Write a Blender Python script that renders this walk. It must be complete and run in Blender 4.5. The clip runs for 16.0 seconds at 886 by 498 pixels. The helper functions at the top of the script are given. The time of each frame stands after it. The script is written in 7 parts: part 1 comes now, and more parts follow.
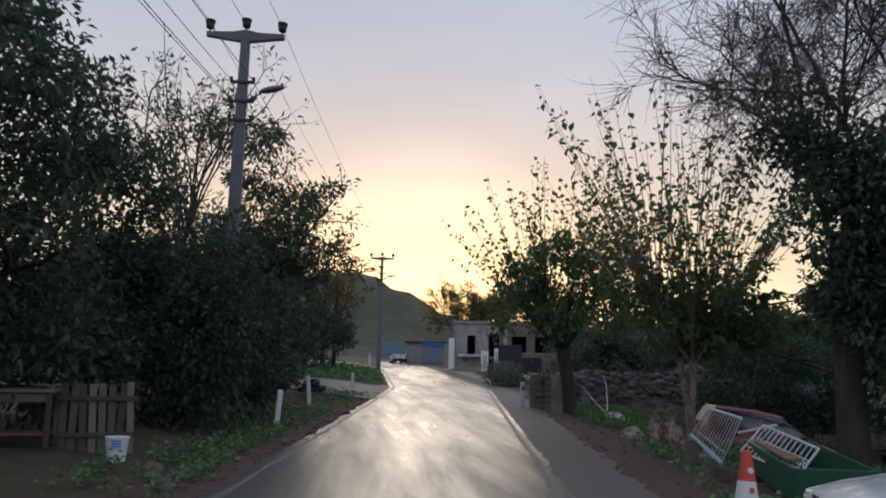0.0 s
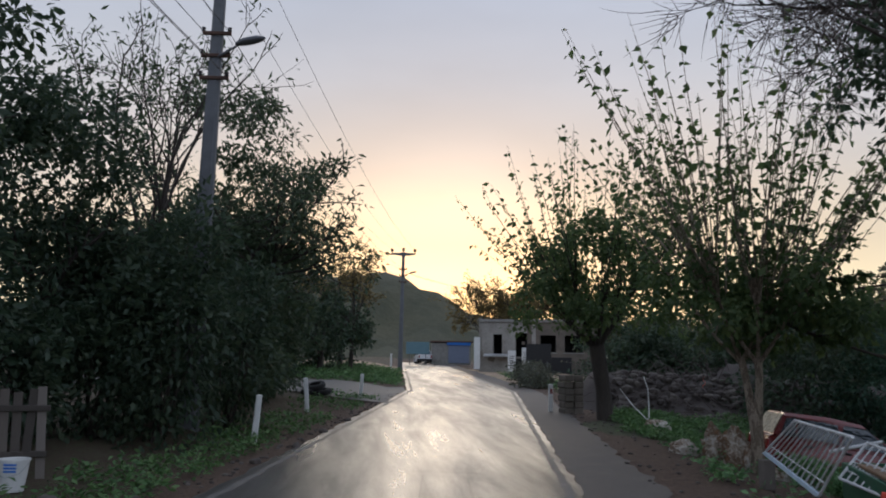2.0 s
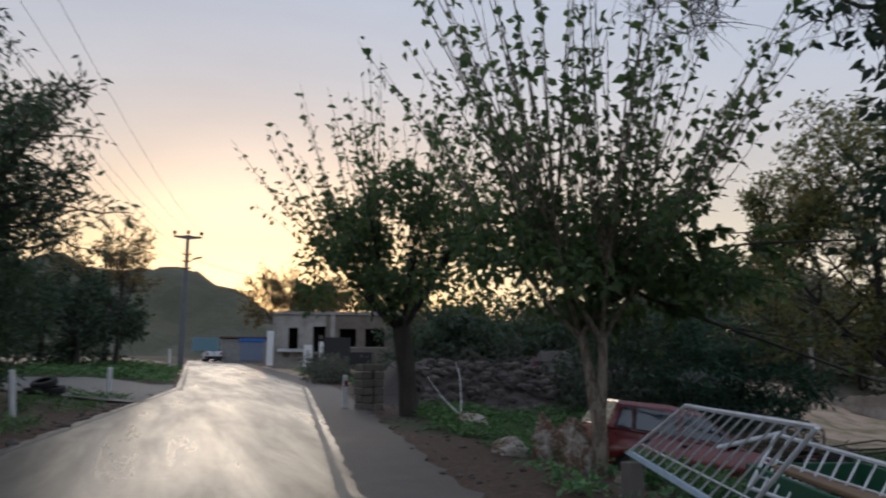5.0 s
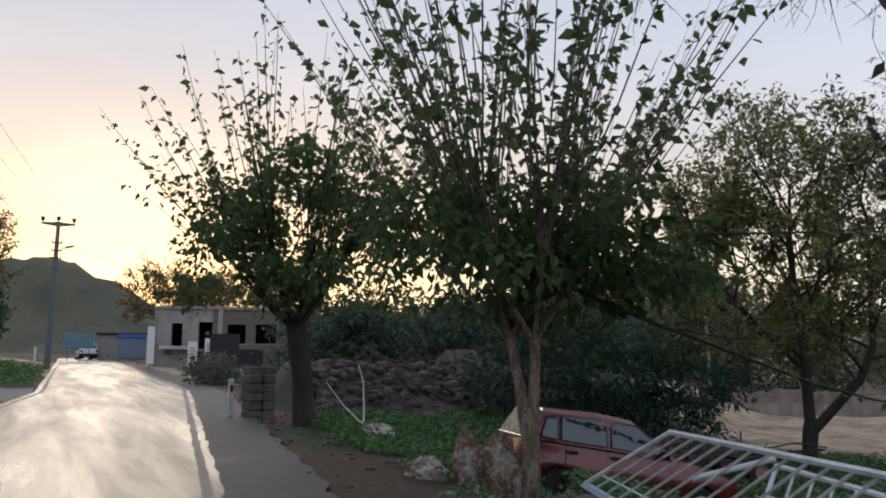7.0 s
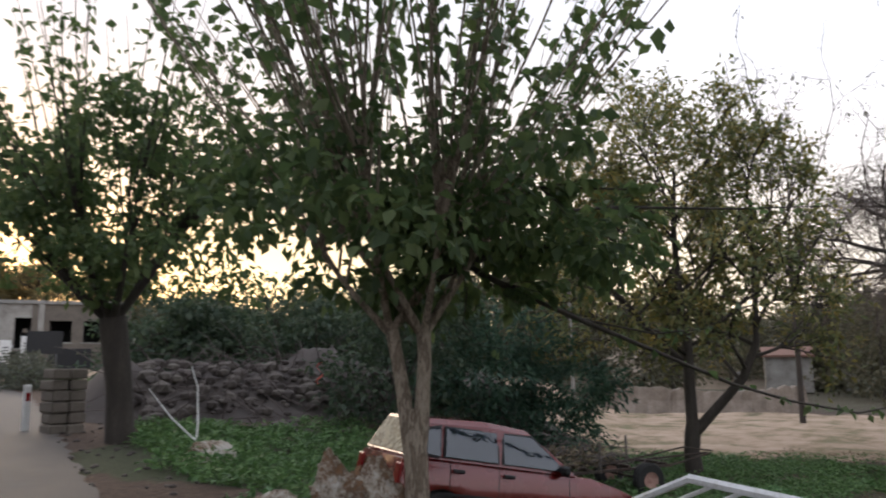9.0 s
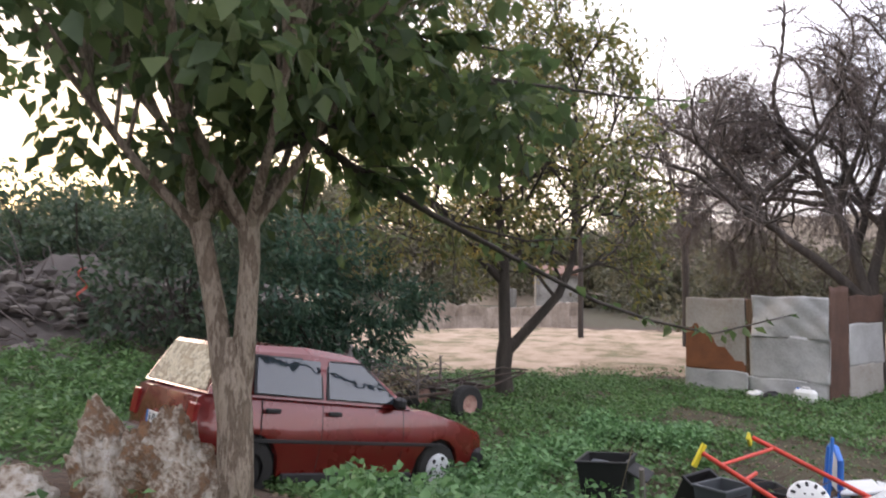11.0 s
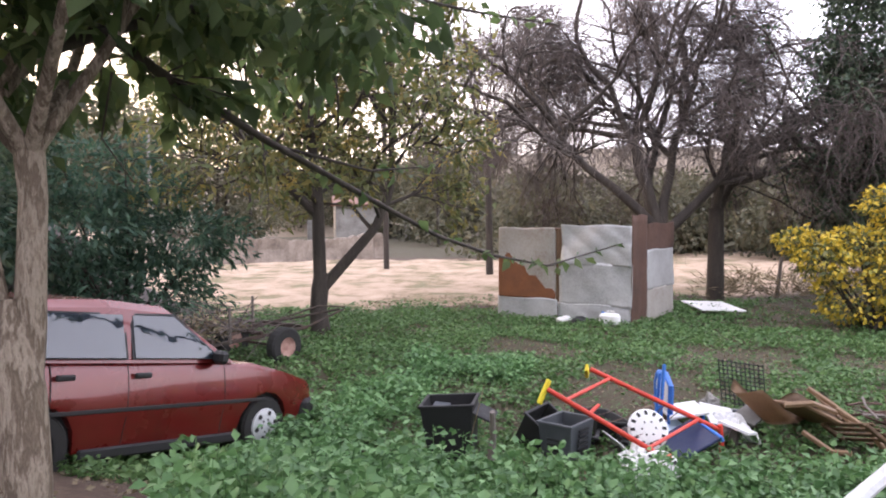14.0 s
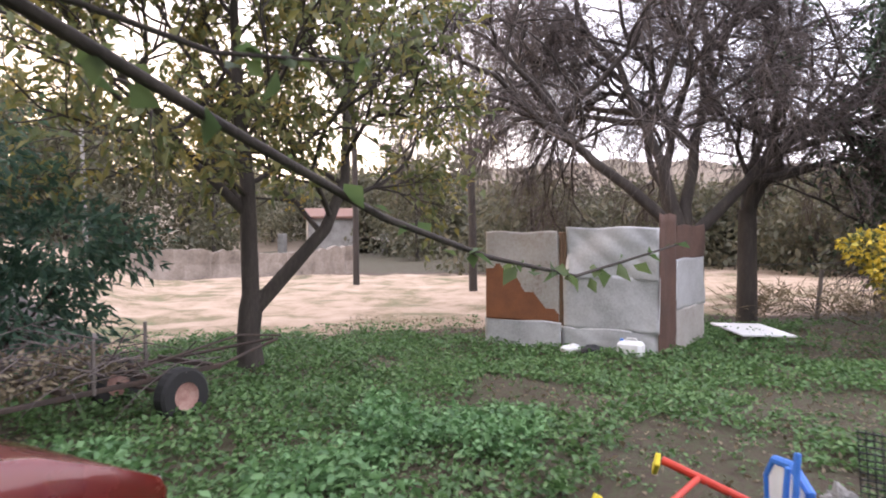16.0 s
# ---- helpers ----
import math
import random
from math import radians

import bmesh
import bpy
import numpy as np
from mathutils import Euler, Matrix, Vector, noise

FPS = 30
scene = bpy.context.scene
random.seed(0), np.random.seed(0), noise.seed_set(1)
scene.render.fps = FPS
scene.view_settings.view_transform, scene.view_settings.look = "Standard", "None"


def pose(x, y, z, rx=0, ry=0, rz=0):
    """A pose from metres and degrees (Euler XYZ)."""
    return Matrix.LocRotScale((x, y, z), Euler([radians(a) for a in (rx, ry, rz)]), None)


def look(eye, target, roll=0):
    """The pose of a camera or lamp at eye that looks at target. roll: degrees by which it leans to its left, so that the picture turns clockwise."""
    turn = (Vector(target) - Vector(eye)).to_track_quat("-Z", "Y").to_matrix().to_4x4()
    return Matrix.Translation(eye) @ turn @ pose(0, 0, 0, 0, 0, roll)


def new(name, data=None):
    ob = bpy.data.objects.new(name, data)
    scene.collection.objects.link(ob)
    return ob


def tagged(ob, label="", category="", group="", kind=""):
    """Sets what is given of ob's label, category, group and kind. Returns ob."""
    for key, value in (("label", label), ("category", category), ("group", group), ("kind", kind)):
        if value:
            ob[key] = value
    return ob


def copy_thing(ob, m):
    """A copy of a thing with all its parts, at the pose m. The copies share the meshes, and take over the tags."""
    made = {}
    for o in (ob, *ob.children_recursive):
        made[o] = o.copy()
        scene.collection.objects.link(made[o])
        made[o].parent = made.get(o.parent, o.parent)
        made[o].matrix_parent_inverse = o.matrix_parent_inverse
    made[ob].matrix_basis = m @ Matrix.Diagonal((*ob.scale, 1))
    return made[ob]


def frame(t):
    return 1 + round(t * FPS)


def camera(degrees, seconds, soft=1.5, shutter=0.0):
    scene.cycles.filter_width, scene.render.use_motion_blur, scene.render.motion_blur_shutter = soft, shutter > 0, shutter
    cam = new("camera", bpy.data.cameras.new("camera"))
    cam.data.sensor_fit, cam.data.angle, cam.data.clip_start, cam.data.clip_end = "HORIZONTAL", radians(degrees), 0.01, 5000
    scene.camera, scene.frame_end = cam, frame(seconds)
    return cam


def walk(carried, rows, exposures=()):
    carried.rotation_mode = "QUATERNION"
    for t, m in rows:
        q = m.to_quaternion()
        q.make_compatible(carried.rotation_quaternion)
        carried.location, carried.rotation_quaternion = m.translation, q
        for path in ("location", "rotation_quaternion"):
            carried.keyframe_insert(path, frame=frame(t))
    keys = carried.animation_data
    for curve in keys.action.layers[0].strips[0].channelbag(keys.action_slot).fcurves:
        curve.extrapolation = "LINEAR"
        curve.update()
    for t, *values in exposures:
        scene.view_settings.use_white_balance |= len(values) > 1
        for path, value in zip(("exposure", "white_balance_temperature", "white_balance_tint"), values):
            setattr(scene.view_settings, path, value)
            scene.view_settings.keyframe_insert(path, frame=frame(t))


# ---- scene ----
cam = camera(60.0, 16.0, soft=1.9, shutter=0.4)
PATH = [
    (0, (0.079, 0.186, 1.668), (0.322, 2.147, 1.978), 1.1),
    (0.5, (0.3, 0.986, 1.657), (0.536, 2.948, 1.966), 1.0),
    (1, (0.439, 1.56, 1.638), (0.671, 3.522, 1.948), 1.1),
    (1.5, (0.611, 2.244, 1.668), (0.814, 4.209, 1.976), 0.9),
    (2, (0.774, 2.888, 1.673), (0.942, 4.856, 1.983), 1.0),
    (2.5, (0.918, 3.584, 1.673), (1.05, 5.556, 1.977), 0.9),
    (3, (1.082, 4.31, 1.662), (1.201, 6.283, 1.967), 1.0),
    (3.5, (1.312, 4.953, 1.624), (1.432, 6.926, 1.931), 0.8),
    (4, (1.465, 5.479, 1.575), (1.672, 7.444, 1.883), 0.7),
    (4.5, (1.601, 5.954, 1.478), (2.078, 7.871, 1.789), 0.4),
    (5, (1.727, 6.441, 1.42), (2.39, 8.302, 1.734), 0.2),
    (5.2, (1.78, 6.607, 1.408), (2.531, 8.433, 1.723), 0.1),
    (7.3, (2.233, 8.415, 1.604), (3.147, 10.168, 1.906), -0.1),
    (7.5, (2.304, 8.676, 1.619), (3.185, 10.446, 1.923), 0.0),
    (8, (2.531, 9.022, 1.599), (3.428, 10.781, 1.914), -0.2),
    (8.5, (2.827, 9.484, 1.624), (3.885, 11.154, 1.928), -0.5),
    (9, (3.119, 10.046, 1.595), (4.347, 11.596, 1.892), -0.5),
    (9.5, (3.378, 10.478, 1.619), (4.742, 11.911, 1.913), -0.5),
    (10, (3.658, 11.029, 1.597), (5.131, 12.347, 1.907), -0.3),
    (10.2, (3.764, 11.242, 1.563), (5.277, 12.524, 1.829), -0.1),
    (12.3, (4.514, 12.489, 1.562), (6.284, 13.412, 1.456), -0.1),
    (12.5, (4.563, 12.522, 1.574), (6.353, 13.409, 1.466), -0.3),
    (13, (4.641, 12.614, 1.576), (6.448, 13.465, 1.472), -0.3),
    (13.5, (4.632, 12.635, 1.583), (6.485, 13.383, 1.483), -0.4),
    (14, (4.619, 12.646, 1.596), (6.499, 13.321, 1.493), -0.4),
    (14.5, (4.633, 12.656, 1.591), (6.525, 13.299, 1.488), -0.4),
    (14.7, (4.93, 12.758, 1.555), (6.823, 13.395, 1.455), -0.4),
    (15, (5.60, 12.975, 1.51), (7.492, 13.617, 1.405), -0.4),
    (15.5, (6.76, 13.345, 1.43), (8.657, 13.975, 1.34), -0.4),
    (16, (7.92, 13.67, 1.30), (9.817, 14.30, 1.24), -0.4),
]
EXPOSURES = [(0, 0.3, 5900, 12), (5.2, 0.3, 5900, 12), (7.3, 0.66, 6150, 13), (8.5, 1.05, 6500, 14), (10.2, 1.78, 6800, 16), (12.3, 2.62, 6700, 24), (16, 2.62, 6700, 24)]
walk(cam, [(t, look(eye, target, roll)) for t, eye, target, roll in PATH], EXPOSURES)

# ---- sky and sun ----
world = bpy.data.worlds.new("evening_sky")
scene.world = world
world.use_nodes = True
wn, wl = world.node_tree.nodes, world.node_tree.links
wn.clear()


def node(tree, kind, **values):
    n = tree.nodes.new(kind)
    for key, value in values.items():
        if key in n.inputs:
            n.inputs[key].default_value = value
    return n


SUN_HEADING, SUN_HEIGHT = -6.0, 2.0  # degrees to the left of +y, and above the horizon
sky = wn.new("ShaderNodeTexSky")
sky.sky_type, sky.sun_disc = "NISHITA", False
sky.sun_elevation, sky.sun_rotation = radians(SUN_HEIGHT), radians(-SUN_HEADING)
sky.air_density, sky.dust_density, sky.ozone_density = 1.0, 1.2, 1.0
coord = wn.new("ShaderNodeTexCoord")
split = wn.new("ShaderNodeSeparateXYZ")
wl.new(coord.outputs["Generated"], split.inputs[0])
veil = wn.new("ShaderNodeValToRGB")
veil.color_ramp.elements[0].position, veil.color_ramp.elements[0].color = 0.0, (1.05, 0.84, 0.46, 1)
veil.color_ramp.elements[1].position, veil.color_ramp.elements[1].color = 0.5, (0.44, 0.47, 0.53, 1)
for place, colour in ((0.10, (1.0, 0.78, 0.45, 1)), (0.16, (0.80, 0.61, 0.37, 1)), (0.25, (0.64, 0.53, 0.42, 1)), (0.36, (0.52, 0.50, 0.49, 1))):
    veil.color_ramp.elements.new(place).color = colour
wl.new(split.outputs["Z"], veil.inputs[0])
# towards the sunset the cloud veil is thin and bright, away from it cool and pale
aim = wn.new("ShaderNodeVectorMath")
aim.operation = "DOT_PRODUCT"
aim.inputs[1].default_value = (-math.sin(radians(SUN_HEADING)), math.cos(radians(SUN_HEADING)), 0.1)
wl.new(coord.outputs["Generated"], aim.inputs[0])
side = wn.new("ShaderNodeMapRange")
side.inputs["From Min"].default_value, side.inputs["From Max"].default_value = 0.2, 1.0
wl.new(aim.outputs["Value"], side.inputs["Value"])
away = wn.new("ShaderNodeRGB")
away.outputs[0].default_value = (0.56, 0.60, 0.69, 1)
mixed = wn.new("ShaderNodeMix")
mixed.data_type = "RGBA"
wl.new(side.outputs[0], mixed.inputs[0])
wl.new(away.outputs[0], mixed.inputs[6])
wl.new(veil.outputs[0], mixed.inputs[7])
cloud = wn.new("ShaderNodeTexNoise")
cloud.inputs["Scale"].default_value, cloud.inputs["Detail"].default_value = 2.6, 6
drift = wn.new("ShaderNodeMapping")
drift.inputs["Scale"].default_value = (1.0, 1.0, 3.2)
wl.new(coord.outputs["Generated"], drift.inputs["Vector"])
wl.new(drift.outputs[0], cloud.inputs["Vector"])
cloud_range = wn.new("ShaderNodeMapRange")
cloud_range.inputs["To Min"].default_value, cloud_range.inputs["To Max"].default_value = 0.80, 1.16
wl.new(cloud.outputs[0], cloud_range.inputs["Value"])
glow = wn.new("ShaderNodeMapRange")
glow.interpolation_type = "SMOOTHSTEP"
glow.inputs["From Min"].default_value, glow.inputs["From Max"].default_value = 0.978, 1.003
glow.inputs["To Min"].default_value, glow.inputs["To Max"].default_value = 1.0, 1.32
wl.new(aim.outputs["Value"], glow.inputs["Value"])
power = wn.new("ShaderNodeMath")
power.operation = "MULTIPLY"
wl.new(cloud_range.outputs[0], power.inputs[0])
wl.new(glow.outputs[0], power.inputs[1])
bright = wn.new("ShaderNodeVectorMath")
bright.operation = "SCALE"
wl.new(mixed.outputs[2], bright.inputs[0])
wl.new(power.outputs[0], bright.inputs["Scale"])
sky_back = node(world.node_tree, "ShaderNodeBackground", Strength=0.05)
veil_back = node(world.node_tree, "ShaderNodeBackground", Strength=0.80)
wl.new(sky.outputs[0], sky_back.inputs[0])
wl.new(bright.outputs[0], veil_back.inputs[0])
both = wn.new("ShaderNodeAddShader")
wl.new(sky_back.outputs[0], both.inputs[0])
wl.new(veil_back.outputs[0], both.inputs[1])
world_out = wn.new("ShaderNodeOutputWorld")
wl.new(both.outputs[0], world_out.inputs[0])

sun_data = bpy.data.lights.new("sun", "SUN")
sun_data.energy, sun_data.angle, sun_data.color = 0.3, radians(24), (1.0, 0.86, 0.66)
sun = new("sun", sun_data)
heading, height = radians(SUN_HEADING), radians(SUN_HEIGHT + 12)
toward = Vector((-math.sin(heading) * math.cos(height), math.cos(heading) * math.cos(height), math.sin(height)))
sun.rotation_euler = toward.to_track_quat("Z", "Y").to_euler()


# ---- materials ----
def surface(name, colours, scale=6.0, rough=(0.6, 0.9), bump=0.3, fine=60.0, metallic=0.0, stretch=(1, 1, 1), island=False, translucent=0.0,
            per_object=False, bump_distance=0.02, coat=0.0, detail=6.0):
    """A mottled material: two scales of noise between the colours, varied roughness and a fine relief."""
    m = bpy.data.materials.new(name)
    m.use_nodes = True
    nt = m.node_tree
    n, l = nt.nodes, nt.links
    shader = n["Principled BSDF"]
    tc = n.new("ShaderNodeTexCoord")
    mp = n.new("ShaderNodeMapping")
    mp.inputs["Scale"].default_value = stretch
    l.new(tc.outputs["Object"], mp.inputs[0])
    big = node(nt, "ShaderNodeTexNoise", Scale=scale, Detail=detail, Roughness=0.6)
    l.new(mp.outputs[0], big.inputs["Vector"])
    small = node(nt, "ShaderNodeTexNoise", Scale=fine, Detail=4.0, Roughness=0.65)
    l.new(mp.outputs[0], small.inputs["Vector"])
    mix = n.new("ShaderNodeMath")
    mix.operation = "MULTIPLY_ADD"
    mix.inputs[1].default_value = 0.35
    l.new(small.outputs[0], mix.inputs[0])
    scaled = n.new("ShaderNodeMath")
    scaled.operation = "MULTIPLY"
    scaled.inputs[1].default_value = 0.65
    l.new(big.outputs[0], scaled.inputs[0])
    l.new(scaled.outputs[0], mix.inputs[2])
    factor = mix.outputs[0]
    if island or per_object:
        source = n.new("ShaderNodeNewGeometry" if island else "ShaderNodeObjectInfo")
        blend = n.new("ShaderNodeMath")
        blend.operation = "MULTIPLY_ADD"
        blend.inputs[1].default_value = 0.5
        l.new(source.outputs["Random Per Island" if island else "Random"], blend.inputs[0])
        half = n.new("ShaderNodeMath")
        half.operation = "MULTIPLY"
        half.inputs[1].default_value = 0.5
        l.new(factor, half.inputs[0])
        l.new(half.outputs[0], blend.inputs[2])
        factor = blend.outputs[0]
    ramp = n.new("ShaderNodeValToRGB")
    spread = (0.3, 0.7) if not island else (0.15, 0.8)
    count = len(colours)
    ramp.color_ramp.elements[0].position = spread[0]
    ramp.color_ramp.elements[0].color = (*colours[0], 1)
    ramp.color_ramp.elements[1].position = spread[1]
    ramp.color_ramp.elements[1].color = (*colours[-1], 1)
    for k in range(1, count - 1):
        ramp.color_ramp.elements.new(spread[0] + (spread[1] - spread[0]) * k / (count - 1)).color = (*colours[k], 1)
    l.new(factor, ramp.inputs[0])
    l.new(ramp.outputs[0], shader.inputs["Base Color"])
    rr = n.new("ShaderNodeMapRange")
    rr.inputs["From Min"].default_value, rr.inputs["From Max"].default_value = 0.3, 0.7
    rr.inputs["To Min"].default_value, rr.inputs["To Max"].default_value = rough
    l.new(big.outputs[0], rr.inputs["Value"])
    l.new(rr.outputs[0], shader.inputs["Roughness"])
    shader.inputs["Metallic"].default_value = metallic
    shader.inputs["Coat Weight"].default_value = coat
    if bump:
        bp = node(nt, "ShaderNodeBump", Strength=bump, Distance=bump_distance)
        l.new(mix.outputs[0], bp.inputs["Height"])
        l.new(bp.outputs[0], shader.inputs["Normal"])
    if translucent:
        tr = n.new("ShaderNodeBsdfTranslucent")
        l.new(ramp.outputs[0], tr.inputs[0])
        ms = n.new("ShaderNodeMixShader")
        ms.inputs[0].default_value = translucent
        l.new(shader.outputs[0], ms.inputs[1])
        l.new(tr.outputs[0], ms.inputs[2])
        l.new(ms.outputs[0], n["Material Output"].inputs[0])
    return m


def leaf_material(name, colours, translucent=0.45):
    return surface(name, colours, scale=0.7, rough=(0.45, 0.6), bump=0.0, fine=25, island=True, translucent=translucent)


M_MULBERRY = leaf_material("mulberry_leaf", [(0.048, 0.080, 0.034), (0.092, 0.146, 0.055), (0.150, 0.195, 0.072)], 0.58)
M_DARKLEAF = leaf_material("dark_leaf", [(0.030, 0.054, 0.034), (0.052, 0.086, 0.049), (0.086, 0.116, 0.060)])
M_PINNATE = leaf_material("pinnate_leaf", [(0.045, 0.074, 0.044), (0.072, 0.108, 0.058), (0.106, 0.134, 0.069)])
M_FIELDLEAF = leaf_material("field_tree_leaf", [(0.088, 0.124, 0.052), (0.154, 0.172, 0.064), (0.26, 0.215, 0.064)])
M_BERRY = leaf_material("yellow_berry", [(0.26, 0.19, 0.04), (0.40, 0.28, 0.06)], 0.2)
M_YELLOW = leaf_material("yellow_blossom", [(0.52, 0.36, 0.03), (0.72, 0.53, 0.06), (0.30, 0.30, 0.06)], 0.3)
M_SHRUB = leaf_material("blue_green_leaf", [(0.026, 0.065, 0.044), (0.052, 0.111, 0.072), (0.085, 0.156, 0.091)])
M_WEED = leaf_material("weed_leaf", [(0.050, 0.125, 0.045), (0.115, 0.245, 0.090), (0.200, 0.365, 0.145)], 0.3)
M_LAWN = leaf_material("clover_leaf", [(0.046, 0.105, 0.034), (0.092, 0.190, 0.060), (0.165, 0.275, 0.096)], 0.3)
M_GREYLEAF = leaf_material("grey_leaf", [(0.060, 0.070, 0.052), (0.095, 0.105, 0.075), (0.130, 0.130, 0.090)])
M_FARLEAF = leaf_material("far_leaf", [(0.069, 0.074, 0.044), (0.115, 0.113, 0.067), (0.172, 0.149, 0.092)])
# autumn leaves with the gold of the evening sun mixed into their colour
M_SUNNY = leaf_material("sunlit_autumn_leaf", [(0.10, 0.085, 0.03), (0.20, 0.15, 0.05), (0.26, 0.20, 0.08)], 0.45)
M_DRY = leaf_material("dry_grass", [(0.16, 0.12, 0.07), (0.25, 0.20, 0.12), (0.12, 0.10, 0.06)], 0.2)
M_BARK_PALE = surface("pale_bark", [(0.07, 0.05, 0.034), (0.27, 0.21, 0.155), (0.15, 0.11, 0.077), (0.40, 0.33, 0.255), (0.24, 0.185, 0.135), (0.48, 0.42, 0.34)], 13, (0.8, 0.95), 1.0, 46, stretch=(1, 1, 0.26), bump_distance=0.10)
M_BARK_DARK = surface("dark_bark", [(0.024, 0.019, 0.015), (0.045, 0.036, 0.029), (0.08, 0.067, 0.055)], 6, (0.8, 0.95), 0.9, 50, stretch=(1, 1, 0.25), bump_distance=0.03)
M_TWIG = surface("grey_twig", [(0.075, 0.058, 0.052), (0.13, 0.105, 0.095)], 3, (0.7, 0.9), 0.2, 30)
M_ROCK = surface("limestone_rock", [(0.05, 0.032, 0.02), (0.26, 0.13, 0.06), (0.16, 0.10, 0.06), (0.44, 0.38, 0.31), (0.55, 0.52, 0.47), (0.30, 0.22, 0.15), (0.64, 0.62, 0.58)], 2.0, (0.75, 0.95), 1.0, 20, bump_distance=0.14)
M_RUBBLE = surface("rubble_stone", [(0.045, 0.036, 0.032), (0.085, 0.070, 0.062), (0.15, 0.13, 0.11)], 2.0, (0.85, 0.95), 0.8, 18, island=True)
M_REDPAINT = surface("red_car_paint", [(0.110, 0.007, 0.008), (0.150, 0.011, 0.010), (0.175, 0.017, 0.014)], 2.0, (0.20, 0.34), 0.03, 120, metallic=0.2, coat=0.8)
M_WHITEPAINT = surface("white_car_paint", [(0.62, 0.63, 0.63), (0.74, 0.74, 0.73)], 2.0, (0.2, 0.35), 0.02, 100, coat=0.4)
M_BLACKPLASTIC = surface("black_plastic", [(0.007, 0.007, 0.008), (0.018, 0.018, 0.019)], 6, (0.5, 0.75), 0.15, 90)
M_GREYPLASTIC = surface("grey_plastic", [(0.05, 0.058, 0.066), (0.085, 0.095, 0.105)], 5, (0.4, 0.6), 0.12, 90)
M_RUBBER = surface("tyre_rubber", [(0.012, 0.012, 0.012), (0.028, 0.027, 0.025)], 8, (0.8, 0.95), 0.3, 100)
M_HUB = surface("silver_plastic", [(0.50, 0.51, 0.52), (0.68, 0.69, 0.70)], 5, (0.35, 0.5), 0.05, 80)
M_CHROME = surface("lamp_lens", [(0.55, 0.56, 0.55), (0.75, 0.76, 0.74)], 20, (0.12, 0.2), 0.1, 60)
M_TAILRED = surface("tail_lens", [(0.18, 0.012, 0.012), (0.26, 0.02, 0.02)], 20, (0.15, 0.25), 0.1, 80)
M_ORANGE = surface("orange_lens", [(0.75, 0.22, 0.03), (0.85, 0.30, 0.05)], 10, (0.2, 0.3), 0.0, 60)
M_PLATE = surface("number_plate_white", [(0.66, 0.66, 0.64), (0.78, 0.78, 0.76)], 8, (0.4, 0.6), 0.05, 80)
M_INK = surface("black_ink", [(0.012, 0.012, 0.012), (0.025, 0.025, 0.025)], 8, (0.5, 0.7), 0.0, 60)
M_BLUEPAINT = surface("blue_plastic", [(0.02, 0.13, 0.46), (0.04, 0.20, 0.62)], 6, (0.35, 0.55), 0.05, 80)
M_REDTUBE = surface("red_enamel", [(0.50, 0.035, 0.02), (0.66, 0.06, 0.03)], 8, (0.3, 0.5), 0.08, 90)
M_YELLOWTAG = surface("yellow_plastic", [(0.78, 0.62, 0.02), (0.88, 0.74, 0.06)], 8, (0.4, 0.6), 0.05, 80)
M_WHITEMETAL = surface("white_enamel", [(0.42, 0.41, 0.38), (0.66, 0.67, 0.67), (0.76, 0.77, 0.78)], 7, (0.4, 0.65), 0.12, 70)
M_BLUEMETAL = surface("pale_blue_enamel", [(0.36, 0.46, 0.56), (0.52, 0.64, 0.74)], 6, (0.4, 0.6), 0.1, 60)
M_GREENMETAL = surface("green_paint", [(0.012, 0.07, 0.035), (0.025, 0.12, 0.06)], 4, (0.5, 0.7), 0.1, 50)
M_ZINC = surface("galvanised_sheet", [(0.28, 0.28, 0.27), (0.46, 0.465, 0.46), (0.60, 0.61, 0.605)], 1.6, (0.35, 0.6), 0.12, 30, metallic=0.3)
M_RUSTZINC = surface("half_rusted_sheet", [(0.20, 0.12, 0.08), (0.36, 0.33, 0.29), (0.44, 0.42, 0.385), (0.52, 0.51, 0.485)], 1.3, (0.5, 0.8), 0.2, 22, metallic=0.3)
M_RUST = surface("rusted_sheet", [(0.042, 0.023, 0.017), (0.090, 0.048, 0.034), (0.145, 0.085, 0.062)], 2.0, (0.75, 0.95), 0.35, 40)
M_RUSTPATCH = surface("orange_rust", [(0.15, 0.055, 0.025), (0.26, 0.10, 0.04)], 3.0, (0.8, 0.95), 0.3, 40)
M_WOODGREY = surface("weathered_wood", [(0.065, 0.055, 0.047), (0.13, 0.11, 0.095), (0.19, 0.165, 0.145)], 4, (0.8, 0.95), 0.6, 50, stretch=(1, 1, 0.15), per_object=True)
M_WOODBROWN = surface("brown_board", [(0.10, 0.055, 0.03), (0.20, 0.12, 0.065)], 4, (0.6, 0.85), 0.3, 40, stretch=(0.3, 1, 1))
M_TAN = surface("tan_plastic", [(0.17, 0.10, 0.055), (0.28, 0.175, 0.095)], 4, (0.5, 0.7), 0.15, 50)
M_CONCRETE = surface("concrete", [(0.17, 0.16, 0.145), (0.25, 0.24, 0.22), (0.33, 0.32, 0.29)], 3, (0.85, 0.95), 0.4, 60)
M_POLE = surface("pole_concrete", [(0.10, 0.105, 0.115), (0.17, 0.175, 0.185)], 3, (0.85, 0.95), 0.3, 60)
M_PLASTER = surface("stained_plaster", [(0.12, 0.10, 0.09), (0.30, 0.28, 0.25), (0.42, 0.40, 0.36)], 0.9, (0.85, 0.95), 0.3, 12)
